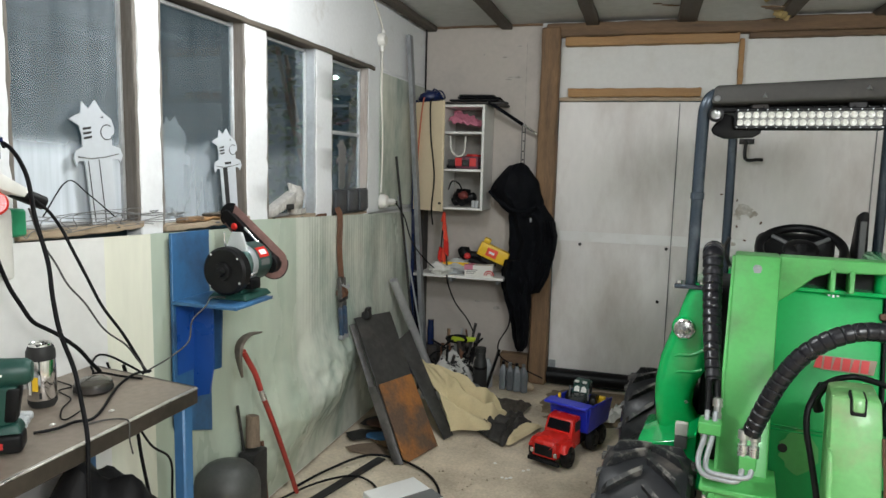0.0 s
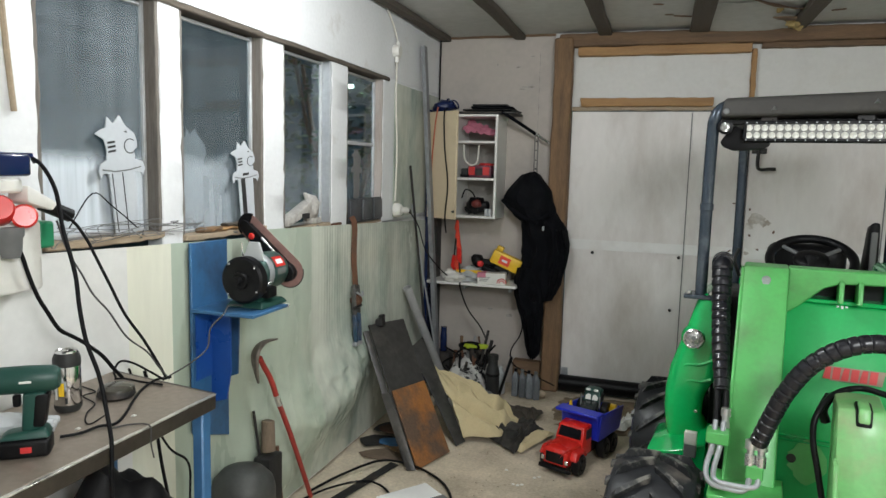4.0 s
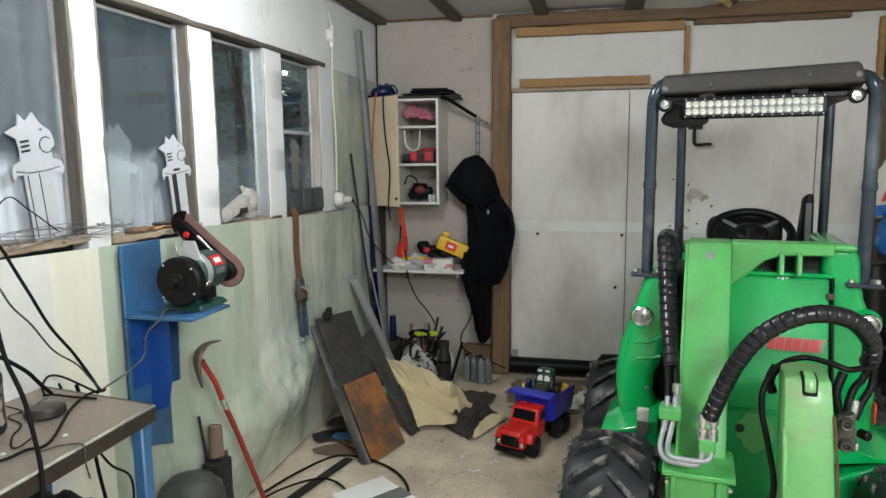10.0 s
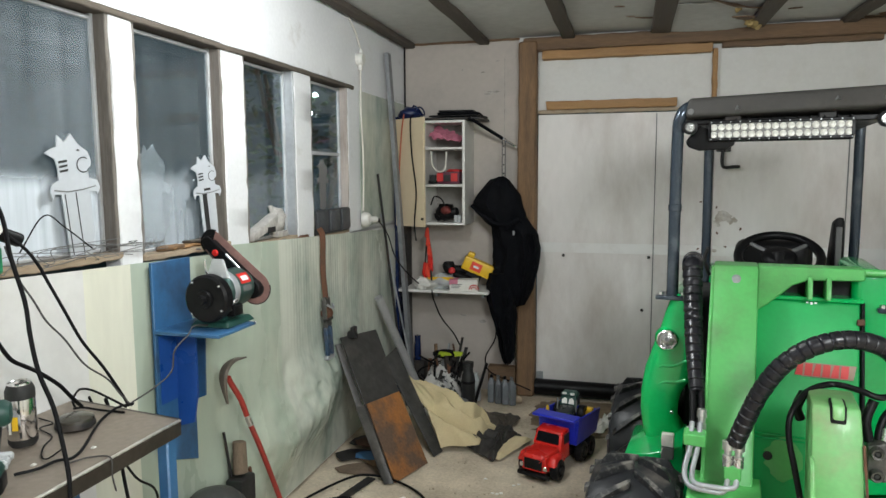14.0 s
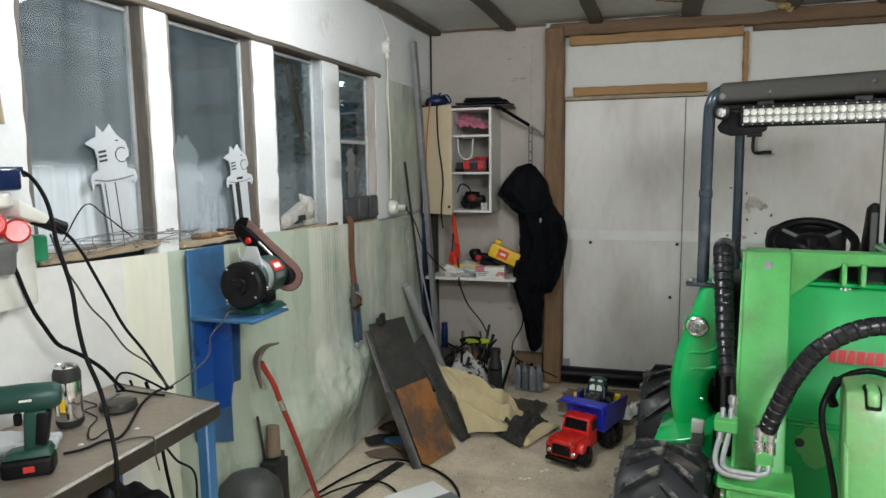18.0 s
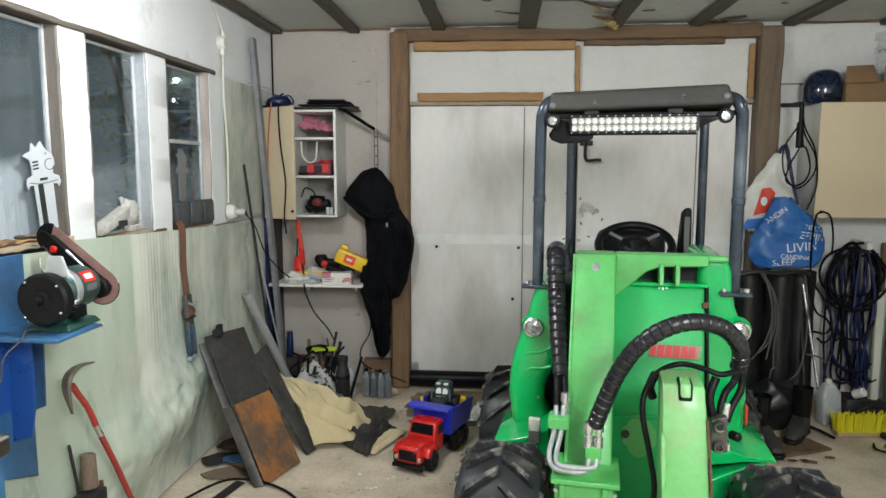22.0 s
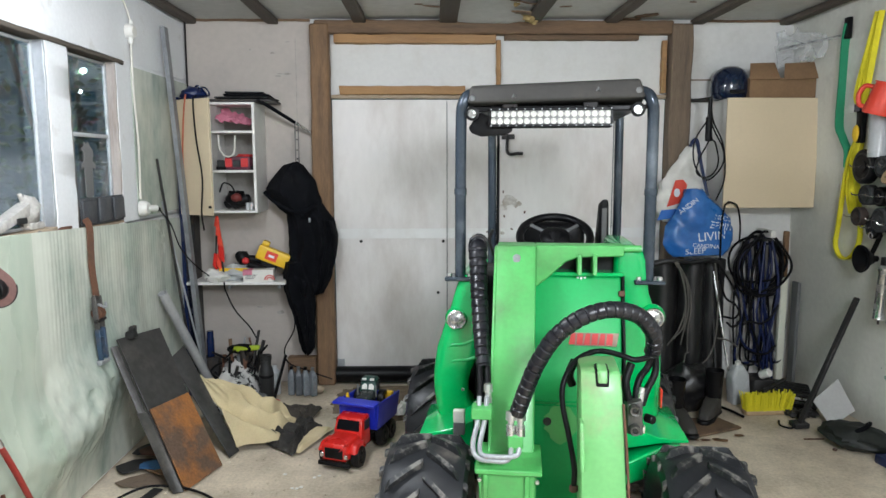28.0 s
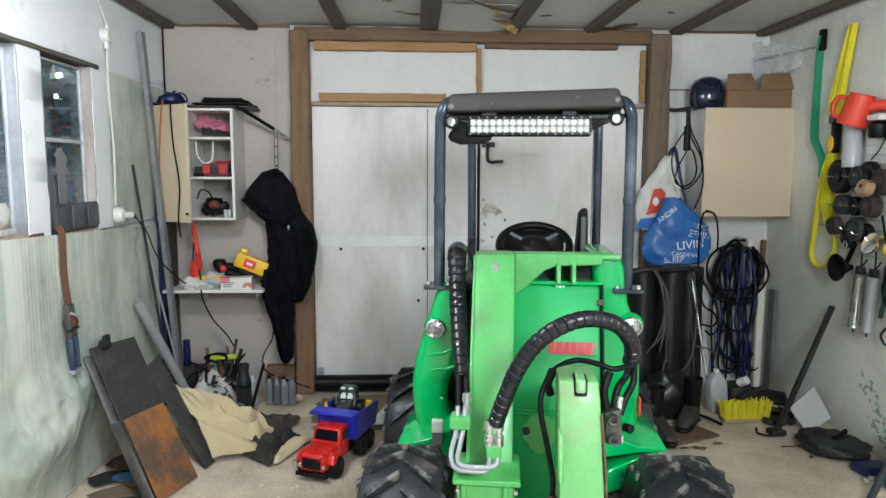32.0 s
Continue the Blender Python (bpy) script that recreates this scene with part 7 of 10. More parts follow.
part("sleeve", garment(((0.92, 0.69, 0.85), (0.84, 0.668, 0.86), (0.72, 0.672, 0.885), (0.62, 0.705, 0.886), (0.53, 0.735, 0.882), (0.44, 0.755, 0.878), (0.36, 0.768, 0.874), (0.30, 0.785, 0.866), (0.262, 0.808, 0.845)), -0.20, 0.075, 6, 9.0), CLOTH_BLACK, jk)
part("sleeve", garment(((1.20, 0.93, 1.02), (1.10, 0.93, 1.05), (1.0, 0.925, 1.04), (0.93, 0.915, 1.026), (0.86, 0.90, 1.01), (0.78, 0.89, 0.98), (0.70, 0.895, 0.945)), -0.20, 0.06, 5, 13.0), CLOTH_BLACK, jk)
part("hood_lip", rough(sweep(smooth_line([(0.575, -0.25, 1.40), (0.64, -0.285, 1.34), (0.74, -0.29, 1.28), (0.84, -0.275, 1.27), (0.90, -0.25, 1.31)], 6), circle(0.014, 8)), 14, 0.006), CLOTH_BLACK, jk)
part("zip_pull", box(0.865, 0.878, -0.268, -0.255, 1.195, 1.225, 0.002), GALV, jk, "small pale zip pull")
solid("wall_strip", box(0.715, 0.755, -0.02, -0.002, 1.02, 1.30, 0.002), SILL_WOOD, "short wooden strip on the wall behind the jacket", "wood strip")

# wall shelf and what lies on it
sh = thing("wall_shelf", "narrow white wall shelf littered with tools and boxes", "wall shelf")
part("board", box(0.046, 0.705, -0.32, -0.004, 0.778, 0.798, 0.002), WHITE_LAM, sh)
part("bracket", box(0.30, 0.32, -0.25, -0.004, 0.74, 0.777, 0.002), GALV, sh)
part("bracket", box(0.64, 0.66, -0.25, -0.004, 0.74, 0.777, 0.002), GALV, sh)
bx = thing("paper_box", "white and pink carton with a red target mark on the shelf", "carton", pose(0.52, -0.26, 0.798, 0, 0, 6))
part("carton", box(-0.10, 0.10, -0.05, 0.05, 0.0, 0.08, 0.002), WHITE_PLASTIC, bx)
part("pink_side", box(-0.1005, -0.04, -0.0505, 0.05, 0.045, 0.0805, 0), PINK, bx)
for r in (0.032, 0.018):
    part("target_ring", sweep([Vector((0.075 + r * math.cos(a), -0.0515, 0.012 + r * math.sin(a))) for a in [math.pi * k / 12 for k in range(13)]], circle(0.004, 6)), RED_INK, bx)
for k in range(3):
    part("print_bar", box(-0.085, -0.03 + 0.01 * k, -0.0515, -0.050, 0.02 + 0.012 * k, 0.025 + 0.012 * k, 0), GREY_PLASTIC, bx)
HEAP = random.Random(3)
for k in range(3):
    x = 0.30 + 0.10 * k
    solid("heap_hose", tube([(x + HEAP.uniform(-0.1, 0.1), -0.45 + HEAP.uniform(-0.1, 0.1), 0.12 + HEAP.uniform(0, 0.26)) for _ in range(6)], 0.007, 7), CABLE, "black hose tangled in the corner heap", "hose", group="hoses in the heap")
for k in range(7):
    x, y = HEAP.uniform(0.27, 0.56), HEAP.uniform(-0.55, -0.3)
    solid("heap_rod", rod((x, y, 0.01), (x + HEAP.uniform(-0.12, 0.10), y + HEAP.uniform(0.02, 0.14), HEAP.uniform(0.30, 0.50)), HEAP.uniform(0.006, 0.012), 8), (STEEL, BLACK_PLASTIC, RUST_DARK, GALV)[k % 4], "dark tool shaft standing in the corner heap", "tool shaft", group="tool shafts in the heap")
yb = thing("yellow_sealant_case", "yellow plastic case with an orange label on the shelf", "case", pose(0.605, -0.20, 0.955, 0, 23, 8))
part("case_body", box(-0.11, 0.11, -0.03, 0.05, -0.05, 0.05, 0.012, 2), YELLOW, yb)
part("label", box(-0.05, 0.03, -0.032, -0.030, -0.03, 0.03, 0.001), ORANGE_RED, yb)
part("label_bar", box(-0.03, 0.01, -0.0335, -0.032, -0.008, 0.008, 0), WHITE_INK, yb)
part("grip", box(-0.10, -0.05, -0.025, 0.04, 0.05, 0.085, 0.01, 2), YELLOW, yb)
part("support", box(-0.06, 0.05, 0.0, 0.04, -0.155, -0.051, 0.004), BLACK_PLASTIC, yb)
solid("plastic_bag", rough(blob(0.13, 0.10, 0.05, 22, 14, 0.35, 3, pose(0.33, -0.20, 0.845)), 12, 0.02), CLEAR_JUG, "crumpled clear plastic bag on the shelf", "plastic bag")
solid("plastic_bag", rough(blob(0.09, 0.08, 0.04, 20, 12, 0.35, 3, pose(0.24, -0.27, 0.835)), 12, 0.02), WHITE_PLASTIC, "crumpled white plastic bag on the shelf", "plastic bag")
solid("angle_grinder", rough(join(rod((0.36, -0.14, 0.93), (0.55, -0.16, 0.92), 0.032), blob(0.05, 0.05, 0.045, 14, 10, 0.2, 3, pose(0.38, -0.16, 0.945)), box(0.30, 0.44, -0.2, -0.1, 0.798, 0.90, 0.02, 2)), 10, 0.008), BLACK_PLASTIC, "black angle grinder on the shelf", "angle grinder")
solid("drill_tool", rough(join(rod((0.44, -0.2, 0.90), (0.56, -0.21, 0.86), 0.028), box(0.42, 0.5, -0.2, -0.14, 0.798, 0.88, 0.01, 2)), 10, 0.006), BLACK_PLASTIC, "black power drill on the shelf", "power tool")
solid("power_tool", rough(blob(0.025, 0.02, 0.025, 12, 8, 0.1, 3, pose(0.42, -0.225, 0.93)), 10, 0.004), RED_INK, "red tool grip on the shelf", "power tool")
solid("yellow_level", box(0.25, 0.44, -0.27, -0.25, 0.862, 0.885, 0.003), YELLOW, "yellow spirit level lying on the shelf", "spirit level")
for k, (x, z0_, z1_) in enumerate(((0.215, 0.80, 1.22), (0.255, 0.80, 1.16), (0.285, 0.86, 1.10))):
    cl = thing("bar_clamp", "red and black quick clamp standing on the shelf", "clamp", pose(x, -0.24 - 0.02 * k, z0_, 0, 4 - 4 * k, 0), "clamps on the shelf")
    part("bar", box(-0.006, 0.006, -0.003, 0.003, 0, z1_ - z0_, 0.001), STEEL, cl)
    part("jaw", bevelled(hull([(-0.018, -0.01, z1_ - z0_ - 0.05), (0.020, -0.01, z1_ - z0_ - 0.07), (-0.012, -0.01, z1_ - z0_ + 0.02), (0.014, -0.01, z1_ - z0_ + 0.02), (-0.018, 0.012, z1_ - z0_ - 0.05), (0.020, 0.012, z1_ - z0_ - 0.07), (0.0, 0.012, z1_ - z0_ + 0.02)]), 0.005, 1), ORANGE_RED, cl, "red clamp jaw")
    part("grip", bevelled(hull([(-0.02, -0.012, 0.10), (0.015, -0.012, 0.06), (-0.012, -0.012, 0.19), (0.02, -0.012, 0.17), (-0.02, 0.012, 0.10), (0.015, 0.012, 0.06), (-0.012, 0.012, 0.19), (0.02, 0.012, 0.17)]), 0.006, 1), RED if k != 1 else ORANGE_RED, cl, "red clamp grip")
solid("cable", tube([(0.30, -0.325, 0.80), (0.31, -0.33, 0.74), (0.36, -0.30, 0.60), (0.44, -0.26, 0.48), (0.50, -0.30, 0.40)], 0.005), CABLE, "thin black cord drooping from the shelf", "cable")
solid("cable", tube([(0.74, -0.17, 0.55), (0.72, -0.15, 0.42), (0.66, -0.18, 0.30), (0.70, -0.26, 0.22), (0.85, -0.27, 0.16), (1.0, -0.26, 0.10)], 0.005), CABLE, "black cord hanging below the jacket", "cable")

# heap in the corner
solid("trolley_jack", rough(join(box(0.26, 0.62, -0.62, -0.48, 0.02, 0.10, 0.02, 2), box(0.30, 0.42, -0.60, -0.50, 0.1, 0.17, 0.02, 2), cyl(0.05, 0.03, 14, 0.004, pose(0.58, -0.64, 0.05, -90))), 9, 0.012), GREY_PLASTIC, "dusty grey trolley jack in the corner heap", "jack")
for i in range(6):
    a = random.uniform(0, math.tau)
    px, py = random.uniform(0.28, 0.62), random.uniform(-0.55, -0.14)
    ln = random.uniform(0.25, 0.45)
    solid("scrap_bar", rough(moved(box(-0.014, 0.014, -0.009, 0.009, 0, ln, 0.003), along((px, py, 0.0), (px + 0.12 * math.cos(a), py + 0.10 * abs(math.sin(a)), 0.4))), 14, 0.004), (STEEL, RUST_DARK, GREY_PLASTIC, BLACK_PLASTIC)[i % 4], "dark scrap metal bar in the corner heap", "scrap metal", group="scrap bars in the corner")
for i in range(9):
    px, py = random.uniform(0.27, 0.58), random.uniform(-0.58, -0.20)
    solid("scrap_lump", rough(blob(random.uniform(0.025, 0.055), random.uniform(0.025, 0.05), random.uniform(0.03, 0.06), 14, 10, 0.35, 3, pose(px, py, 0.05 + 0.10 * (i % 3), 0, 0, random.uniform(0, 90)), i * 3.1), 16, 0.014), (GREY_PLASTIC, STEEL, BLACK_PLASTIC, RUST_DARK)[i % 4], "dusty dark machine part in the corner heap", "machine part", group="machine parts in the corner")
PATTERN = material("black_spotted_white_cloth", (0.50, 0.49, 0.47), 0.85, var=0.15, scale=9, bump=0.2, second=(0.012, 0.012, 0.013), amount=1.0, spot=13, lo=0.53, hi=0.56)
solid("spotted_cloth", rough(sheet(40, 34, lambda u, v: (0.24 + 0.34 * u, -0.72 + 0.34 * v, 0.015 + (0.10 + 0.26 * v * (1 - 0.5 * u)) * (math.sin(math.pi * u) ** 0.5) * min(1, 3 * v + 0.1) + 0.05 * noise.noise(Vector((u * 5, v * 5, 3))) * v), 0.003), 9, 0.022), PATTERN, "crumpled white cloth with black blotches heaped in the corner", "cloth")
solid("wooden_shaft", rod((0.36, -0.42, 0.02), (0.335, -0.36, 0.42), 0.012), OLD_WOOD, "worn tool handle standing in the heap", "tool handle")
solid("blue_bottle", lathe([(0.0, 0), (0.024, 0.0), (0.025, 0.01), (0.025, 0.12), (0.022, 0.13), (0.022, 0.18), (0.0, 0.18)], 18, pose(0.170, -0.26, 0.27)), BLUE_DARK, "blue spray bottle on a crate in the corner", "bottle")
solid("corner_crate", rough(box(0.12, 0.23, -0.30, -0.20, 0.0, 0.27, 0.01, 2), 8, 0.006), STEEL, "dark crate standing in the corner", "crate")
gw = thing("green_cable_reel", "lime green tool with black cable coiled round it", "cable", pose(0.44, -0.42, 0.36))
part("green_grip", rough(bevelled(hull([(-0.08, -0.015, -0.02), (0.10, -0.015, 0.0), (0.11, -0.015, 0.03), (-0.06, -0.015, 0.03), (-0.08, 0.02, -0.02), (0.10, 0.02, 0.0), (0.11, 0.02, 0.03), (-0.06, 0.02, 0.03)]), 0.008, 2), 12, 0.006), material("lime_green_plastic", (0.42, 0.55, 0.03), 0.45, var=0.1, scale=8), gw)
for k in range(4):
    part("coil", sweep([Vector((0.07 * math.cos(a) - 0.03 + 0.008 * k, -0.02 + 0.008 * k, 0.025 * math.sin(a) + 0.01)) for a in [math.tau * i / 24 for i in range(24)]], circle(0.006, 6), closed=True), CABLE, gw)
part("stem", rod((0.02, 0.0, -0.40), (0.0, 0.0, 0.0), 0.03), STEEL, gw)
OIL_GREY = material("dusty_blue_grey_bottle", (0.15, 0.165, 0.18), 0.4, var=0.2, scale=14, bump=0.05, vary=0.35)
th = thing("thermos_flask", "dark grey ribbed flask standing in a red tray", "flask", pose(0.604, -0.50, 0.0))
part("flask", lathe([(0.0, 0.02), (0.044, 0.02), (0.047, 0.04), (0.047, 0.22), (0.042, 0.255), (0.034, 0.275), (0.033, 0.31), (0.037, 0.312), (0.037, 0.345), (0.0, 0.345)], 24), material("charcoal_plastic", (0.018, 0.018, 0.018), 0.5, var=0.15, scale=8), th)
for k in range(2):
    part("rib", lathe([(0.0475, 0.06 + 0.14 * k), (0.0495, 0.065 + 0.14 * k), (0.0495, 0.072 + 0.14 * k), (0.0475, 0.077 + 0.14 * k)], 24), BLACK_PLASTIC, th)
part("red_tray", lathe([(0.0, 0.0), (0.075, 0.0), (0.085, 0.022), (0.078, 0.022), (0.07, 0.008), (0.0, 0.008)], 24), RED_INK, th, "dull red tray")
for k in range(4):
    x = 0.72 + 0.05 * k
    ob = thing("oil_bottle", "dusty grey plastic oil bottle in a row by the wall", "bottle", pose(x, -0.27 - 0.01 * k, 0.0, 0, 0, 12 * k), "oil bottles by the wall")
    part("body", bevelled(hull([(sx * 0.022, sy * 0.03, z) for sx in (-1, 1) for sy in (-1, 1) for z in (0.0, 0.14)] + [(sx * 0.009, sy * 0.012, 0.178) for sx in (-1, 1) for sy in (-1, 1)]), 0.006, 2), OIL_GREY, ob)
    part("cap", cyl(0.012, 0.022, 12, 0.002, pose(0, 0, 0.177)), (BLACK_PLASTIC, GREY_PLASTIC)[k % 2], ob)
solid("wood_block", rough(box(0.66, 0.86, -0.10, -0.03, 0.0, 0.21, 0.006), 9, 0.004), OLD_WOOD_X, "brown wooden block against the wall", "wood block")
solid("white_canister", lathe([(0, 0), (0.04, 0), (0.042, 0.01), (0.042, 0.15), (0.02, 0.18), (0.02, 0.2), (0, 0.2)], 18, pose(0.60, -0.26, 0.0)), CLEAR_JUG, "milky plastic canister in the corner heap", "canister")
solid("yellow_scrap", rough(blob(0.03, 0.02, 0.03, 10, 8, 0.3, 3, pose(0.91, -0.26, 0.03)), 18, 0.01), SILL_WOOD, "small yellowish block by the post", "scrap")

# canvas and rags on the floor
def tri(t):
    """A sharp fold: a saw of even flanks between 0 and 1."""
    return abs((t % 1.0) * 2 - 1)


def spread(a, b, c, d):
    """Bilinear patch: a to b along v at u = 0, c to d along v at u = 1."""
    a, b, c, d = (Vector(q) for q in (a, b, c, d))
    return lambda u, v: (a * (1 - v) + b * v) * (1 - u) + (c * (1 - v) + d * v) * u


CANVAS = spread((0.287, -0.96, 0.36), (0.60, -1.22, 0.012), (0.42, -0.90, 0.30), (0.87, -0.87, 0.02))


def canvas(u, v):
    p = CANVAS(u, v)
    k = u + 0.55 * noise.noise(Vector((u * 2.0, v * 2.2, 0.7))) - 0.25 * v
    w = 0.11 * tri(1.9 * k) * (0.45 + 0.55 * v) + 0.07 * tri(2.6 * v + 1.3 * u + 0.5 * noise.noise(Vector((u * 3, v * 3, 9)))) * u * v + 0.03 * noise.noise(Vector((u * 5, v * 4, 4)))
    p += Vector((0.25, -0.25, 0.85)) * w * min(1, 0.3 + v * 1.6) * (1 - 0.75 * max(0, v - 0.85) / 0.15)
    p += Vector((0.08, -0.10, 0)) * v * math.sin(math.pi * u) ** 1.5
    p.z = max(p.z, 0.012 + 0.006 * abs(math.sin(20 * u)))
    return tuple(p)


def crumpled(patch, height, seed, folds=3.0):
    def place(u, v):
        p = patch(u, v)
        edge = min(1, 8 * min(u, 1 - u, v, 1 - v) + 0.12)
        k = u * 0.8 + v * 0.5 + 0.35 * noise.noise(Vector((u * 2.4, v * 2.4, seed)))
        p.z += height * (0.25 + 0.55 * tri(folds * k) + 0.35 * tri(folds * 0.7 * (v - 0.6 * u) + seed)) * edge
        return tuple(p)
    return place


solid("canvas_sheet", rough(sheet(64, 48, canvas, 0.004), 17, 0.004), BEIGE_CLOTH, "crumpled beige canvas draped over the heap onto the floor", "canvas")
solid("dark_rag", rough(sheet(34, 30, crumpled(spread((0.74, -1.14, 0.008), (0.93, -1.30, 0.008), (0.88, -0.82, 0.008), (1.03, -0.90, 0.008)), 0.075, 2.0), 0.004), 14, 0.007), material("oily_rag", (0.022, 0.020, 0.018), 0.8, var=0.5, scale=9, bump=0.4, second=(0.075, 0.068, 0.06), amount=0.8, spot=6), "crumpled oily dark rag on the floor", "rag")
solid("dark_rag", rough(sheet(26, 22, crumpled(spread((0.69, -0.80, 0.008), (0.93, -0.83, 0.008), (0.70, -0.56, 0.008), (0.98, -0.60, 0.008)), 0.055, 7.0), 0.004), 14, 0.007), material("grey_brown_rag", (0.055, 0.045, 0.035), 0.9, var=0.4, scale=9, bump=0.4), "dusty grey-brown rag on the floor", "rag")
solid("canvas_scrap", rough(sheet(24, 18, crumpled(spread((0.86, -1.21, 0.014), (0.96, -1.275, 0.010), (1.00, -0.95, 0.03), (1.10, -0.93, 0.012)), 0.028, 5.0, 1.6), 0.004), 14, 0.004), BEIGE_CLOTH, "small beige canvas scrap on the floor", "canvas")
solid("red_pouch", rough(blob(0.062, 0.045, 0.032, 18, 12, 0.25, 3, pose(0.675, -0.70, 0.033, 0, 0, 20)), 16, 0.008), material("faded_red_cloth", (0.22, 0.032, 0.03), 0.8, var=0.25, scale=12, bump=0.3), "faded red cloth pouch among the floor clutter", "pouch")
solid("timber_offcut", moved(box(-0.045, 0.045, -0.015, 0.015, 0.0, 0.02, 0.003), pose(0.745, -0.74, 0.045, 0, 8, -50)), SILL_WOOD, "short pale timber offcut among the rags", "offcut")
solid("white_litter", rough(sheet(26, 16, crumpled(spread((1.42, -0.72, 0.012), (1.49, -0.74, 0.012), (1.53, -0.46, 0.03), (1.62, -0.50, 0.03)), 0.035, 3.0, 4.0), 0.002), 20, 0.010), WHITE_PLASTIC, "crumpled white plastic litter on the floor", "litter")
for i, (x, y) in enumerate(((0.997, -1.653), (1.086, -1.543), (1.04, -1.64), (1.02, -1.66), (0.93, -1.50), (1.11, -1.52))):
    solid("paint_fleck", rough(cyl(0.010, 0.002, 8, 0, pose(x, y, 0.0)), 60, 0.004), WHITE_PLASTIC, "tiny white fleck on the floor", "fleck")
solid("grit", join(*[blob(r, r, r * 0.6, 6, 4, 0.3, 3, pose(random.uniform(0.2, 1.5), random.uniform(-2.0, -0.3), 0.003), i) for i, r in enumerate([random.uniform(0.003, 0.008) for _ in range(220)])]), CONCRETE, "loose grit scattered on the floor", "grit", kind="stuff")
for i, (x, y, s, r) in enumerate(((0.24, -1.56, 0.17, 14), (0.14, -1.40, 0.15, 40), (0.30, -1.46, 0.14, -20), (0.25, -1.42, 0.12, 8), (0.12, -1.24, 0.13, 80), (0.22, -1.27, 0.15, 10), (0.33, -1.30, 0.12, 30))):
    out = [(s * (0.6 + 0.4 * random.random()) * math.cos(k * 0.785), 0.6 * s * (0.6 + 0.4 * random.random()) * math.sin(k * 0.785)) for k in range(8)]
    solid("plate_offcut", slab(out, 0.006, pose(x, y, 0.001 + 0.007 * i, 0, 2, r), 0.001), (GREYED_WOOD, STEEL, CARD, BLUE_PAINT, STEEL, RUST_DARK, STEEL)[i], "flat cut offcut lying on the floor", "offcut", group="offcuts on the floor")
solid("flat_bar", moved(box(-0.026, 0.026, -0.33, 0.30, 0.0, 0.008, 0.002), pose(0.27, -1.945, 0.002, 0, 0, -14)), STEEL, "dark flat steel bar lying on the floor", "flat bar")
solid("floor_hose", tube([(0.08, -2.10, 0.015), (0.14, -1.90, 0.015), (0.27, -1.70, 0.03), (0.42, -1.66, 0.02), (0.58, -1.72, 0.012), (0.70, -1.84, 0.012), (0.76, -2.0, 0.012), (0.74, -2.3, 0.012)], 0.0065), CABLE, "black cable loop lying on the floor", "cable")
solid("floor_hose", tube([(0.06, -2.25, 0.012), (0.16, -2.05, 0.02), (0.30, -1.92, 0.02), (0.44, -1.98, 0.012), (0.50, -2.15, 0.012)], 0.0055), CABLE, "black cable lying on the floor", "cable")
sb = thing("white_carton", "clean white carton with a dark grey band lying on the floor", "carton", pose(0.655, -2.135, 0.0, 0, 0, -38))
part("carton", box(-0.16, 0.16, -0.14, 0.14, 0.0, 0.07, 0.006, 2), material("clean_white_card", (0.86, 0.86, 0.85), 0.5, var=0.03), sb)
part("dark_band", box(-0.01, 0.085, -0.141, 0.141, 0.066, 0.0715, 0.001), GREY_PLASTIC, sb)

# toy truck
tk = thing("toy_dump_truck", "red and blue plastic toy dump truck on the concrete floor", "toy truck", pose(1.218, -1.375, 0.0, 0, 0, -20.5) @ Matrix.Diagonal((0.95, 0.95, 1.06, 1)))
part("hood", bevelled(hull([(-0.075, -0.115, 0.055), (0.075, -0.115, 0.055), (-0.075, -0.115, 0.13), (0.075, -0.115, 0.13), (-0.085, 0.05, 0.055), (0.085, 0.05, 0.055), (-0.08, 0.05, 0.148), (0.08, 0.05, 0.148), (-0.06, -0.11, 0.138), (0.06, -0.11, 0.138)]), 0.012, 2), RED, tk)
for sx in (-1, 1):
    part("mudguard", bevelled(hull([(sx * 0.07, -0.09, 0.09), (sx * 0.118, -0.09, 0.085), (sx * 0.07, 0.06, 0.09), (sx * 0.118, 0.06, 0.085), (sx * 0.07, -0.055, 0.13), (sx * 0.112, -0.055, 0.125), (sx * 0.07, 0.03, 0.13), (sx * 0.112, 0.03, 0.125)]), 0.008, 2), RED, tk)
part("grille", box(-0.055, 0.055, -0.121, -0.114, 0.068, 0.122, 0.003), BLACK_PLASTIC, tk, "black grille")
part("bumper", box(-0.098, 0.098, -0.122, -0.10, 0.028, 0.050, 0.006, 2), BLACK_PLASTIC, tk)
for sx in (-1, 1):
    part("lamp", box(sx * 0.072 - 0.012, sx * 0.072 + 0.012, -0.121, -0.112, 0.07, 0.095, 0.004), CHROME, tk)
cab = part("cab", bevelled(hull([(-0.09, 0.045, 0.07), (0.09, 0.045, 0.07), (-0.09, 0.165, 0.07), (0.09, 0.165, 0.07), (-0.088, 0.05, 0.150), (0.088, 0.05, 0.150), (-0.08, 0.075, 0.214), (0.08, 0.075, 0.214), (-0.085, 0.165, 0.219), (0.085, 0.165, 0.219)]), 0.010, 2), RED, tk)
part("windscreen", bevelled(hull([(-0.072, 0.047, 0.155), (0.072, 0.047, 0.155), (-0.066, 0.066, 0.203), (0.066, 0.066, 0.203), (-0.07, 0.07, 0.155), (0.07, 0.07, 0.155), (-0.064, 0.09, 0.203), (0.064, 0.09, 0.203)]), 0.003, 1), CLOTH_BLACK, cab, "dark open windscreen")
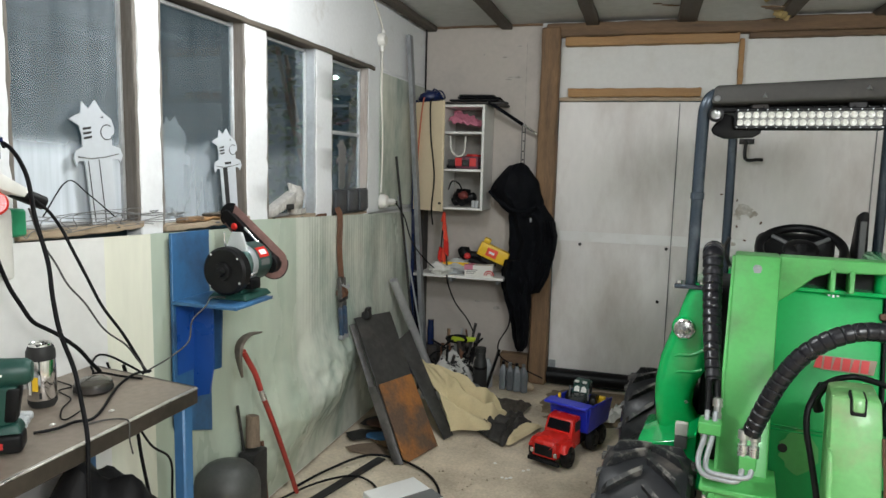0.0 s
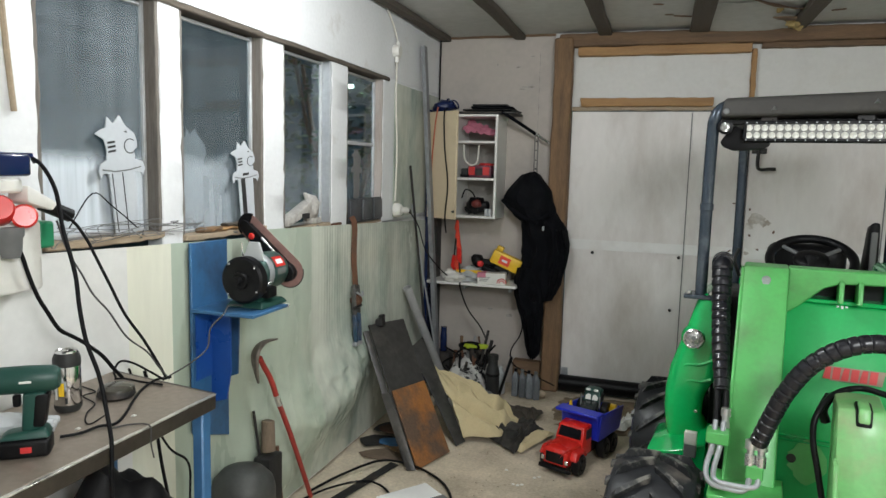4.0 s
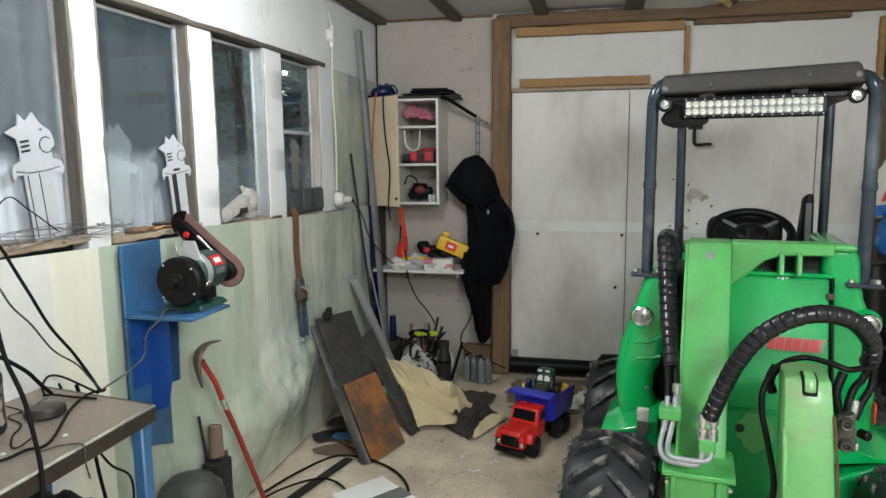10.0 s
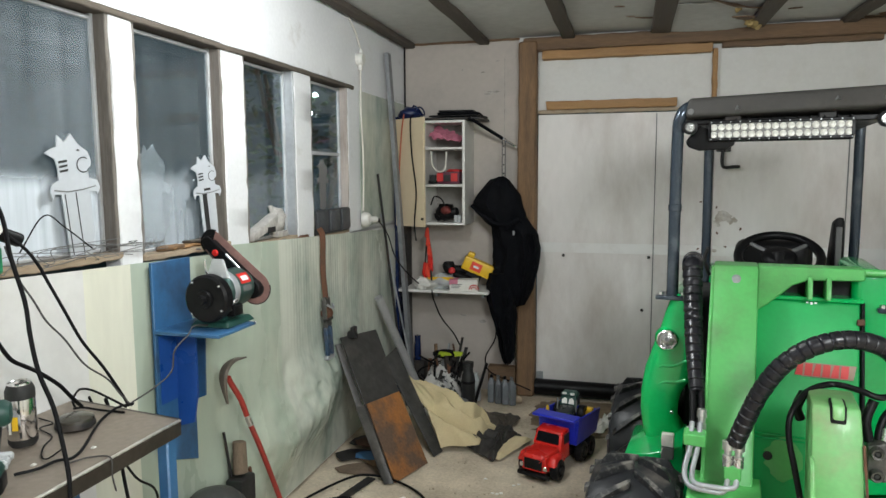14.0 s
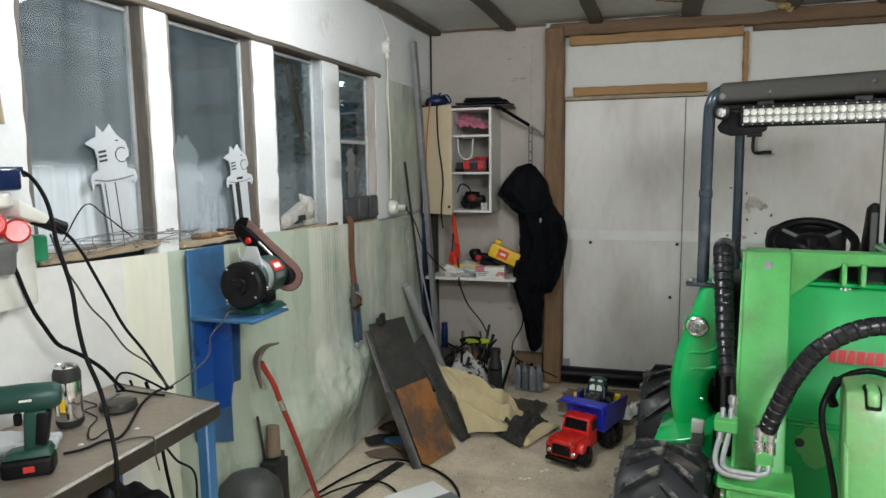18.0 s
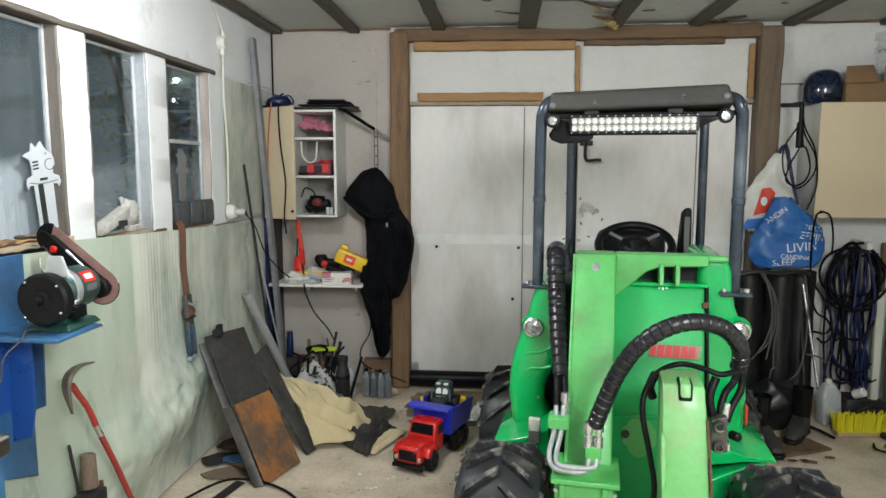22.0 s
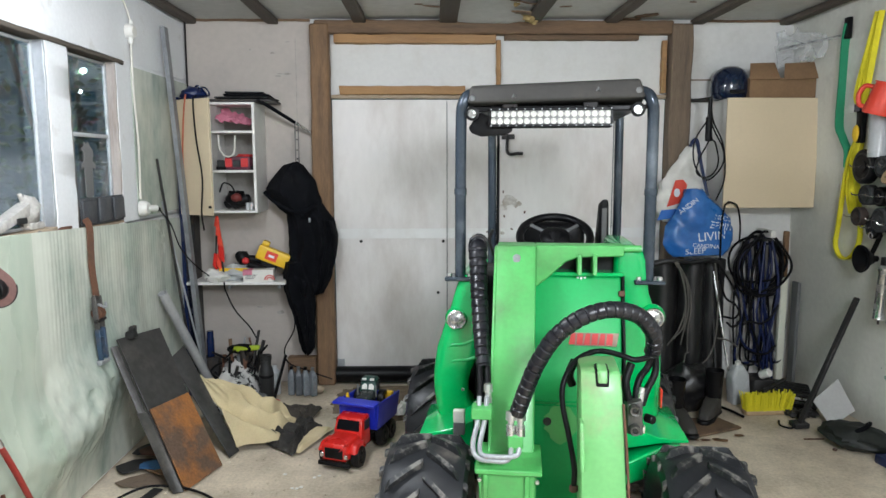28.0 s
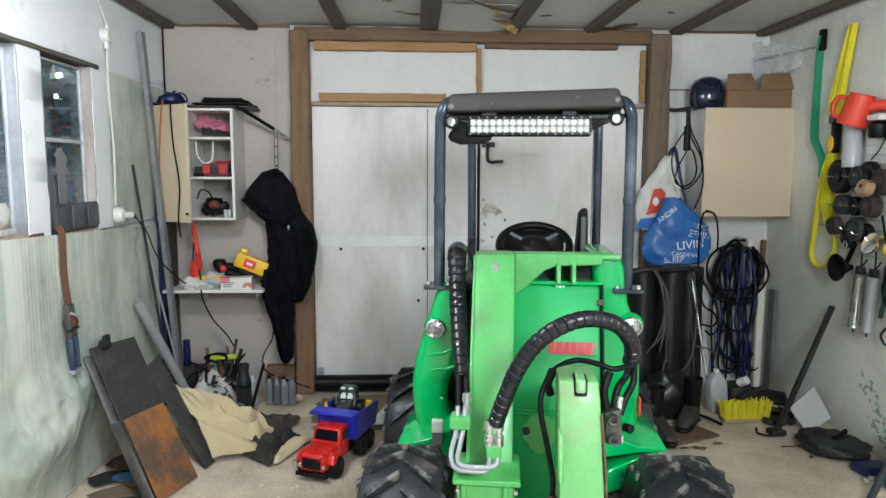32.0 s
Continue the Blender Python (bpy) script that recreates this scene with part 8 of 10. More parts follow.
for sx in (-1, 1):
    part("side_window", box(sx * 0.0895 - 0.002, sx * 0.0895 + 0.002, 0.085, 0.15, 0.152, 0.202, 0.001), INK, cab)
part("chassis", box(-0.06, 0.06, -0.09, 0.46, 0.04, 0.075, 0.005), BLACK_PLASTIC, tk)
bed = part("tipper_bed", box(-0.115, 0.115, 0.20, 0.47, 0.115, 0.172, 0.003), TRUCK_BLUE, tk, "blue tipper bed")
part("bed_front", bevelled(hull([(-0.115, 0.17, 0.265), (0.115, 0.17, 0.265), (-0.115, 0.19, 0.12), (0.115, 0.19, 0.12), (-0.12, 0.20, 0.265), (0.12, 0.20, 0.265), (-0.115, 0.21, 0.12), (0.115, 0.21, 0.12)]), 0.004, 1), TRUCK_BLUE, bed)
part("bed_rim", box(-0.135, 0.135, 0.12, 0.21, 0.258, 0.274, 0.004), TRUCK_BLUE, bed)
for sx in (-1, 1):
    part("bed_side", bevelled(hull([(sx * 0.118, 0.19, 0.12), (sx * 0.118, 0.47, 0.12), (sx * 0.132, 0.19, 0.265), (sx * 0.132, 0.50, 0.25), (sx * 0.108, 0.19, 0.12), (sx * 0.108, 0.47, 0.12), (sx * 0.122, 0.19, 0.265), (sx * 0.122, 0.50, 0.25)]), 0.003, 1), TRUCK_BLUE, bed)
part("tailgate", bevelled(hull([(-0.12, 0.46, 0.12), (0.12, 0.46, 0.12), (-0.125, 0.495, 0.235), (0.125, 0.495, 0.235), (-0.12, 0.475, 0.12), (0.12, 0.475, 0.12), (-0.125, 0.51, 0.235), (0.125, 0.51, 0.235)]), 0.003, 1), TRUCK_BLUE, bed)
for y in (-0.015, 0.30, 0.41):
    for sx in (-1, 1):
        w = part("wheel", lathe([(0.0, 0.022), (0.02, 0.022), (0.026, 0.012), (0.032, 0.018), (0.05, 0.016), (0.056, 0.006), (0.056, -0.024), (0.05, -0.03), (0.0, -0.03)], 24, pose(sx * 0.105, y, 0.056, 0, 90 * sx)), BLACK_PLASTIC, tk, "black toy wheel")
TOY_GREY = material("glossy_charcoal_plastic", (0.035, 0.04, 0.04), 0.25, var=0.1, scale=12, bump=0.02)
tt = thing("toy_tractor", "small black and silver toy tractor sitting in the truck bed", "toy tractor", tk.matrix_world @ pose(-0.012, 0.335, 0.1725, 0, 0, 6) @ Matrix.Diagonal((1.12, 1.0, 0.88, 1)))
part("bonnet", bevelled(hull([(-0.036, -0.10, 0.045), (0.036, -0.10, 0.045), (-0.040, -0.105, 0.09), (0.040, -0.105, 0.09), (-0.044, 0.03, 0.045), (0.044, 0.03, 0.045), (-0.044, 0.03, 0.125), (0.044, 0.03, 0.125), (-0.030, -0.08, 0.112), (0.030, -0.08, 0.112)]), 0.012, 3), TOY_GREY, tt, "glossy charcoal bonnet")
for z in (0.062, 0.072, 0.082):
    part("grille_bar", box(-0.024, 0.024, -0.107, -0.102, z - 0.002, z + 0.002, 0.001), GREY_PLASTIC, tt)
cb = part("cab", bevelled(hull([(-0.050, 0.005, 0.11), (0.050, 0.005, 0.11), (-0.050, 0.085, 0.11), (0.050, 0.085, 0.11), (-0.040, 0.028, 0.175), (0.040, 0.028, 0.175), (-0.040, 0.08, 0.175), (0.040, 0.08, 0.175)]), 0.008, 2), TOOL_GREEN, tt)
part("roof", bevelled(hull([(-0.048, 0.015, 0.175), (0.048, 0.015, 0.175), (-0.048, 0.09, 0.175), (0.048, 0.09, 0.175), (-0.034, 0.03, 0.196), (0.034, 0.03, 0.196), (-0.034, 0.078, 0.196), (0.034, 0.078, 0.196)]), 0.006, 2), TOOL_GREEN, cb)
for sx in (-1, 1):
    # white blocks draw the pale highlights on the cab roof
    part("roof_lamp", box(sx * 0.022 - 0.012, sx * 0.022 + 0.012, 0.012, 0.028, 0.180, 0.194, 0.003), WHITE_PLASTIC, cb)
    part("decal", slab([(sx * 0.004, 0.0), (sx * 0.034, 0.0), (sx * 0.034, 0.022), (sx * 0.020, 0.036), (sx * 0.006, 0.030)], 0.0012, pose(0, 0.009, 0.127, 71)), WHITE_PLASTIC, cb, "white decal")
    part("side_window", box(sx * 0.047 - 0.002, sx * 0.047 + 0.002, 0.03, 0.075, 0.125, 0.165, 0.001), INK, cb)
    part("exhaust", rod((sx * 0.052, -0.01, 0.09), (sx * 0.052, -0.005, 0.16), 0.005), GREY_PLASTIC, tt)
for y, r in ((-0.065, 0.042), (0.065, 0.056)):
    for sx in (-1, 1):
        part("wheel", lathe([(0, 0.015), (r * 0.45, 0.010), (r * 0.55, 0.018), (r * 0.92, 0.018), (r, 0.012), (r, -0.016), (0, -0.016)], 18, pose(sx * 0.066, y, r, 0, 90 * sx)), BLACK_PLASTIC, tt, "black lugged toy wheel")
solid("yellow_toy_block", lathe([(0.0, 0.0), (0.024, 0.0), (0.024, 0.01), (0.008, 0.115), (0.0, 0.12)], 4, pose(-0.092, 0.235, 0.1725, 0, 0, 45)), YELLOW, "yellow plastic toy cone in the truck bed", "toy part", tk.matrix_world)
solid("yellow_toy_block", bevelled(box(0.062, 0.108, 0.43, 0.465, 0.1725, 0.255, 0.008, 2), 0.001, 1), YELLOW, "yellow plastic toy part in the truck bed", "toy part", tk.matrix_world)



# ---- far right corner and tool wall ----
def wall_x(z):
    return 4.34 - 0.12 * z / H


rc = thing("wall_cabinet", "cream wall cabinet with a closed door and grey sides", "wall cabinet")
part("carcass", box(3.655, 4.262, -0.300, -0.003, 1.292, 2.010, 0.002), WHITE_LAM, rc)
part("door", box(3.650, 4.268, -0.320, -0.302, 1.287, 2.014, 0.003), CREAM, rc, "plain cream laminate door")
part("knob", cyl(0.009, 0.02, 12, 0.003, pose(3.685, -0.320, 1.325, 90)), STEEL, rc)
solid("hanging_cable", tube([(3.685, -0.345, 1.325), (3.645, -0.36, 1.30), (3.635, -0.35, 1.15), (3.64, -0.34, 0.95), (3.63, -0.36, 0.80)], 0.006), CABLE, "black cord looped over the cabinet knob", "cord")
solid("hanging_cable", tube([(3.685, -0.345, 1.33), (3.73, -0.36, 1.30), (3.76, -0.35, 1.18), (3.77, -0.33, 1.05)], 0.006), CABLE, "black cord looped over the cabinet knob", "cord")

hm = thing("helmet", "dark blue glossy helmet on top of the cabinet", "helmet", pose(3.72, -0.17, 2.012))
part("shell", lathe([(0.0, 0.225), (0.05, 0.218), (0.09, 0.195), (0.115, 0.155), (0.124, 0.10), (0.122, 0.05), (0.112, 0.015), (0.10, 0.002), (0.0, 0.002)], 30), material("navy_gloss_shell", (0.008, 0.016, 0.042), 0.2, var=0.08, scale=6, bump=0.02, coat=0.5), hm)
part("vent", box(-0.05, 0.05, -0.132, -0.118, 0.03, 0.055, 0.005), BLACK_PLASTIC, hm)
cbx = thing("cardboard_box", "open brown cardboard box with flaps on top of the cabinet", "cardboard box", pose(4.02, -0.17, 2.015))
for a in (box(-0.22, 0.22, -0.13, -0.126, 0, 0.13, 0), box(-0.22, 0.22, 0.126, 0.13, 0, 0.13, 0), box(-0.22, -0.216, -0.125, 0.125, 0, 0.13, 0), box(0.216, 0.22, -0.125, 0.125, 0, 0.13, 0), box(-0.215, 0.215, -0.125, 0.125, 0.0, 0.004, 0)):
    part("panel", a, CARD, cbx)
for x0_, x1_, dz in ((-0.235, -0.03, 0.0), (-0.005, 0.25, 0.006)):
    part("flap", bevelled(hull([(x0_, -0.15, 0.115), (x1_, -0.155, 0.12 + dz), (x0_ + 0.02, -0.11, 0.225), (x1_ - 0.02, -0.10, 0.232 + dz), (x0_, -0.146, 0.113), (x1_, -0.151, 0.118 + dz), (x0_ + 0.02, -0.105, 0.225), (x1_ - 0.02, -0.095, 0.232 + dz)]), 0.001, 1), CARD, cbx)
part("flap", bevelled(hull([(0.22, -0.12, 0.128), (0.22, 0.12, 0.128), (0.27, -0.12, 0.20), (0.27, 0.12, 0.20), (0.217, -0.12, 0.13), (0.217, 0.12, 0.13)]), 0.001, 1), CARD, cbx)
solid("clear_bag", rough(sheet(16, 14, lambda u, v: (4.205 - 0.10 * (1 - u) , -0.02 - 0.42 * u, 2.25 + 0.24 * v - 0.08 * u * v + wob((u * 3, v * 3, 1), 2, 0.05)), 0.002), 12, 0.025), CLEAR_FILM, "crumpled clear plastic bag hung in the corner", "plastic bag")

hk = thing("coat_hook", "dark steel hook strip on the wall", "hook")
part("strip", box(3.50, 3.64, -0.03, -0.004, 2.01, 2.035, 0.003), STEEL, hk)
part("peg", rod((3.526, -0.02, 2.022), (3.526, -0.36, 2.012), 0.006), STEEL, hk)
HUNG = ([(3.524, 2.014), (3.532, 1.904), (3.452, 1.768), (3.429, 1.68), (3.446, 1.568), (3.514, 1.478), (3.579, 1.503), (3.634, 1.591), (3.623, 1.692), (3.561, 1.804), (3.536, 1.891), (3.526, 2.009)],
        [(3.528, 2.014), (3.546, 1.867), (3.623, 1.704), (3.642, 1.49), (3.591, 1.338)],
        [(3.524, 1.886), (3.521, 1.742), (3.47, 1.63), (3.447, 1.53), (3.501, 1.492), (3.564, 1.522), (3.59, 1.604), (3.564, 1.717), (3.538, 1.752), (3.531, 1.886)])
for k, pts in enumerate(HUNG):
    solid("hanging_cable", tube([(x, -0.33 - 0.012 * k, z) for x, z in pts], 0.0052), CABLE, "black cable hanging in loops from the hook", "cable", group="cables on the hook")
solid("cable_wrap", cyl(0.022, 0.16, 12, 0.004, pose(3.524, -0.335, 1.729)), BLACK_PLASTIC, "black wrap round the hanging cables", "cable wrap")
solid("cable_wrap", cyl(0.014, 0.13, 12, 0.004, pose(3.526, -0.335, 1.886)), BLACK_PLASTIC, "black wrap round the hanging cables", "cable wrap")


def bag(name, rows_, depth, mat, label, y=-0.2, seed=0.0):
    bm = bmesh.new()
    loops = []
    fine = []
    for (za, pa, qa), (zb, pb_, qb) in zip(rows_, rows_[1:]):
        fine += [(za + (zb - za) * k / 4, pa + (pb_ - pa) * k / 4, qa + (qb - qa) * k / 4) for k in range(4)]
    for z, xa, xb in fine + [rows_[-1]]:
        ring = []
        for i in range(30):
            a = math.tau * i / 30
            f = 1 + 0.13 * noise.noise(Vector((math.cos(a) * 2, math.sin(a) * 2, z * 7 + seed)))
            ring.append(bm.verts.new(((xa + xb) / 2 + (xb - xa) / 2 * f * math.copysign(abs(math.cos(a)) ** 0.55, math.cos(a)), y + depth * f * math.sin(a), z + 0.015 * noise.noise(Vector((a, z * 5, seed))))))
        loops.append(ring)
    for p, q in zip(loops, loops[1:]):
        for i in range(30):
            j = (i + 1) % 30
            bm.faces.new((p[i], p[j], q[j], q[i]))
    bm.faces.new(loops[0])
    bm.faces.new(loops[-1][::-1])
    bmesh.ops.recalc_face_normals(bm, faces=bm.faces)
    t = thing(name, label, "bag")
    for v in bm.verts:
        v.co.y += 0.030 * (abs(noise.noise(Vector((v.co.x * 7 + v.co.z * 5, v.co.z * 3 - v.co.x * 4, seed)))) - 0.2)
    part("bag_body", rough(rough(bm, 8, 0.012), 22, 0.010), mat, t)
    return t


BAG_BLUE = material("blue_shopping_bag", (0.022, 0.13, 0.42), 0.35, var=0.2, scale=6, fine=30, bump=0.3, second=(0.07, 0.24, 0.55), amount=0.6, spot=5)
wb = bag("white_plastic_bag", ((1.70, 3.455, 3.50), (1.62, 3.40, 3.53), (1.54, 3.335, 3.56), (1.46, 3.27, 3.57), (1.38, 3.262, 3.55), (1.30, 3.258, 3.50), (1.22, 3.268, 3.45), (1.18, 3.315, 3.41)), 0.045, WHITE_PLASTIC, "white plastic bag with an orange mark hanging on the wall", -0.15, 3.0)
part("orange_patch", rough(slab([(-0.05, -0.09), (0.06, -0.06), (0.08, 0.06), (0.05, 0.10), (0.0, 0.09)], 0.004, pose(3.365, -0.205, 1.38, 90, 0, 0)), 16, 0.006), ORANGE_RED, wb, "orange printed patch")
part("white_disc", slab([(0.022 * math.cos(k), 0.03 * math.sin(k)) for k in [0.6283 * i for i in range(10)]], 0.002, pose(3.375, -0.212, 1.385, 90)), WHITE_INK, wb)
part("blue_patch", slab([(-0.09, -0.05), (0.05, -0.03), (0.04, 0.03), (-0.06, 0.02)], 0.003, pose(3.335, -0.208, 1.245, 90)), BLUE_INK, wb)
bb = bag("shopping_bag", ((1.415, 3.42, 3.515), (1.36, 3.40, 3.555), (1.29, 3.372, 3.635), (1.22, 3.335, 3.735), (1.16, 3.295, 3.752), (1.05, 3.258, 3.735), (0.985, 3.315, 3.71), (0.966, 3.34, 3.70)), 0.062, BAG_BLUE, "crumpled blue shopping bag with white printed words hanging on the wall", -0.27, 8.0)
from mathutils.bvhtree import BVHTree
skin_tree = BVHTree.FromPolygons([v.co for v in bb.children[0].data.vertices], [tuple(p.vertices) for p in bb.children[0].data.polygons])
for words, x, z, size, turn in (("NDINA", 3.665, 1.215, 0.046, 12), ("EEPIN", 3.645, 1.163, 0.066, 8), ("LIVIN", 3.585, 1.095, 0.082, -6), ("CANDINA", 3.545, 1.030, 0.040, 4), ("SLEEP", 3.475, 0.995, 0.058, -4), ("ANDIN", 3.42, 1.300, 0.045, -40)):
    ob = text(words, size, pose(0, 0, 0), WHITE_INK, bb)
    turn_m = pose(x, 0, z, 0, turn, 0) @ pose(0, 0, 0, 90)
    for v in ob.data.vertices:
        p = turn_m @ v.co
        lift = 0.0012 + v.co.z
        near, _, _, _ = skin_tree.ray_cast(Vector((p.x, -1.5, p.z)), Vector((0, 1, 0)))
        v.co = Vector((p.x, (near.y if near else -0.27) - lift, p.z))
for pts in (((3.506, 1.42), (3.478, 1.56), (3.470, 1.69), (3.509, 1.75), (3.532, 1.68), (3.516, 1.55), (3.510, 1.42)), ((3.60, 1.36), (3.564, 1.526), (3.535, 1.67), (3.509, 1.755))):
    part("bag_handle", strap([(x, -0.16 - 0.10 * max(0, 1.6 - z), z) for x, z in pts], 0.022, 0.003, up=(0, 1, 0.1)), BLUE_DARK, bb, "dark blue handle")

# black mudguards and loops behind the loader
PANEL_BLACK = material("scuffed_black_plastic", (0.008, 0.008, 0.009), 0.38, gloss=0.45, var=0.2, scale=5, fine=60, bump=0.06, second=(0.03, 0.028, 0.026), amount=0.6, spot=5, lo=0.5, hi=0.75)
for i, (xa, xb, y, h) in enumerate(((3.135, 3.355, -0.36, 0.955), (3.345, 3.535, -0.37, 0.965), (3.22, 3.60, -0.22, 0.93), (3.50, 3.70, -0.30, 0.95))):
    solid("mudguard", rough(sheet(18, 18, lambda u, v, xa=xa, xb=xb, y=y, h=h: (xa + (xb - xa) * u + 0.02 * v, y - 0.09 * math.sin(math.pi * u) ** 0.6 + 0.06 * v, h * v - 0.03 * (2 * u - 1) ** 2 * v), 0.014), 4, 0.010), PANEL_BLACK, "black plastic mudguard standing against the wall", "mudguard", group="mudguards by the wall")
solid("rubber_strip", tube([(3.10, -0.42, 0.86), (3.17, -0.47, 0.935), (3.28, -0.48, 0.955), (3.40, -0.46, 0.94), (3.52, -0.45, 0.955), (3.60, -0.42, 0.93)], 0.016, 10), PANEL_BLACK, "black rubber strip draped over the mudguards", "strip")
solid("black_sack", rough(blob(0.165, 0.11, 0.155, 28, 20, 0.22, 2.4, pose(3.345, -0.62, 0.145)), 9, 0.022), PANEL_BLACK, "dark plastic sack slumped before the mudguards", "sack")
LOOP_GREY = material("dusty_grey_wire", (0.085, 0.078, 0.068), 0.6, var=0.2, scale=12, bump=0)
DRAPED = ([(3.276, 0.949), (3.339, 0.838), (3.36, 0.645), (3.319, 0.496), (3.247, 0.392)], [(3.291, 0.949), (3.37, 0.808), (3.397, 0.644), (3.38, 0.494), (3.38, 0.343)], [(3.299, 0.945), (3.358, 0.719), (3.349, 0.525), (3.284, 0.437)],
          [(3.285, 0.95), (3.352, 0.83), (3.378, 0.65), (3.352, 0.50), (3.33, 0.40)], [(3.538, 0.94), (3.568, 0.714), (3.562, 0.459), (3.514, 0.309), (3.41, 0.248), (3.259, 0.228)], [(3.385, 0.35), (3.362, 0.336), (3.349, 0.276), (3.289, 0.232)], [(3.57, 0.444), (3.647, 0.427), (3.709, 0.38)])
for k, pts in enumerate(DRAPED):
    solid("wire_loop", tube([(x, -0.49 - 0.05 * max(0, 0.6 - z) - 0.004 * k, z) for x, z in pts], 0.0055), LOOP_GREY, "dusty grey cable hanging over the black mudguards", "cable", group="cable loops on the panels")
for k, pts in enumerate(([(3.56, 0.94), (3.598, 0.906), (3.693, 0.771), (3.747, 0.636), (3.717, 0.561), (3.641, 0.57)], [(3.58, 0.93), (3.635, 0.713), (3.713, 0.651), (3.747, 0.56), (3.704, 0.501), (3.658, 0.532)])):
    solid("black_hose", tube([(x, -0.44 - 0.012 * k, z) for x, z in pts], 0.007), CABLE, "black hose hanging beside the mudguards", "hose", group="hoses beside the panels")
solid("chrome_pole", rod((3.70, -0.52, 0.0), (3.60, -0.34, 0.86), 0.009), STEEL_BRIGHT, "thin bright steel pole leaning against the wall", "pole")
solid("dark_pole", rod((3.60, -0.50, 0.0), (3.61, -0.30, 0.75), 0.010), STEEL, "thin dark pole leaning against the wall", "pole")

# coiled hoses
COIL = random.Random(21)
for k in range(7):
    rx, rz = 0.155 + 0.012 * (k % 4) + COIL.uniform(-0.01, 0.02), 0.185 + COIL.uniform(-0.015, 0.03)
    dx, dz, q = COIL.uniform(-0.035, 0.03), COIL.uniform(-0.05, 0.02), COIL.uniform(0, 6)
    solid("hose_coil", sweep([Vector((4.015 + dx + rx * math.cos(a) * (1 - 0.25 * max(0, math.sin(a)) ** 2) + 0.018 * math.sin(2 * a + q), -0.11 - 0.018 * k, 0.90 + dz + rz * math.sin(a) + 0.018 * math.cos(3 * a + q))) for a in [math.tau * i / 40 for i in range(40)]], circle(0.0085, 8), closed=True), CABLE, "black hose coiled on the wall", "hose", group="hose coils on the wall")
STRANDS = ([(3.98, 1.06), (3.90, 0.90), (3.898, 0.758), (3.922, 0.582), (3.978, 0.403), (4.072, 0.139), (4.126, 0.055)], [(3.95, 1.03), (3.87, 0.90), (3.859, 0.727), (3.892, 0.518), (3.898, 0.373), (3.951, 0.274), (4.051, 0.238), (4.115, 0.269)], [(4.06, 1.06), (4.089, 0.834), (4.049, 0.643), (4.081, 0.481), (4.13, 0.318), (4.137, 0.236)],
           [(4.07, 1.05), (4.119, 0.865), (4.147, 0.641), (4.104, 0.513), (4.094, 0.368), (4.121, 0.154), (4.13, 0.03)], [(4.02, 1.07), (3.999, 0.676), (3.989, 0.516), (4.046, 0.353), (4.056, 0.139), (4.05, 0.02)], [(4.0, 1.06), (3.93, 0.80), (3.94, 0.50), (4.0, 0.30), (4.02, 0.10), (3.99, 0.02)], [(4.05, 1.06), (4.11, 0.80), (4.10, 0.55), (4.06, 0.30), (4.08, 0.08)])
for k, pts in enumerate(STRANDS):
    solid("hose_strand", tube([(x, -0.13 - 0.014 * k, z) for x, z in pts], 0.0085, 8), CABLE if k in (5,) else HOSE_BLUE, "dark blue air hose hanging in long strands", "hose", group="hanging hose strands on the wall")
for k, pts in enumerate(([(3.88, 0.46), (3.926, 0.485), (4.008, 0.467), (4.071, 0.514), (4.12, 0.60)], [(3.87, 0.33), (3.901, 0.291), (3.985, 0.248), (4.067, 0.254), (4.12, 0.31)])):
    solid("hose_strand", tube([(x, -0.22, z) for x, z in pts], 0.008, 8), CABLE, "black hose slung across the hanging strands", "hose", group="hanging hose strands on the wall")
for k in range(9):
    x, q = 3.90 + 0.028 * k, COIL.uniform(0, 6)
    low = COIL.uniform(0.06, 0.20)
    solid("hose_strand", tube([(x + 0.03 * math.sin(q + 4 * f) + 0.02 * (k - 4) * f * 0.3, -0.10 - 0.012 * (k % 5), 1.04 + (low - 1.04) * f) for f in (0, 0.2, 0.4, 0.6, 0.8, 1.0)] + [(x + 0.05, -0.12 - 0.012 * (k % 5), low - 0.02), (x + 0.085, -0.11 - 0.012 * (k % 5), low + 0.06), (x + 0.06 + 0.03 * math.sin(q), -0.10 - 0.012 * (k % 5), 0.62), (x + 0.02, -0.10 - 0.012 * (k % 5), 1.0)], 0.0075, 8), (CABLE, HOSE_BLUE, CABLE)[k % 3], "dark hose hanging in a long bight", "hose", group="hanging hose strands on the wall")
solid("cable_tie", box(4.018, 4.055, -0.26, -0.05, 1.075, 1.125, 0.004), WHITE_PLASTIC, "white tie over the coiled hose", "tie")
solid("hose_bracket", box(3.99, 4.05, -0.23, -0.004, 1.05, 1.068, 0.004), STEEL, "steel bracket holding the coiled hose", "bracket")
solid("brass_nozzle", rod((4.137, -0.17, 0.20), (4.139, -0.17, 0.26), 0.010), STEEL_BRIGHT, "small steel hose nozzle", "nozzle")
for xa, xb, z0_, z1_ in ((3.93, 3.985, 0.15, 0.95), (4.015, 4.05, 0.45, 0.90)):
    solid("pale_strip", rough(box(xa, xb, -0.05, -0.03, 0.002, z1_, 0.002), 5, 0.005), WHITE_LAM, "pale board strip behind the hoses", "board")
solid("timber_stake", rough(box(4.165, 4.215, -0.16, -0.12, 0.0, 0.78, 0.006), 6, 0.006), CREAM_SHEET, "pale wooden stake leaning behind the hose", "stake")
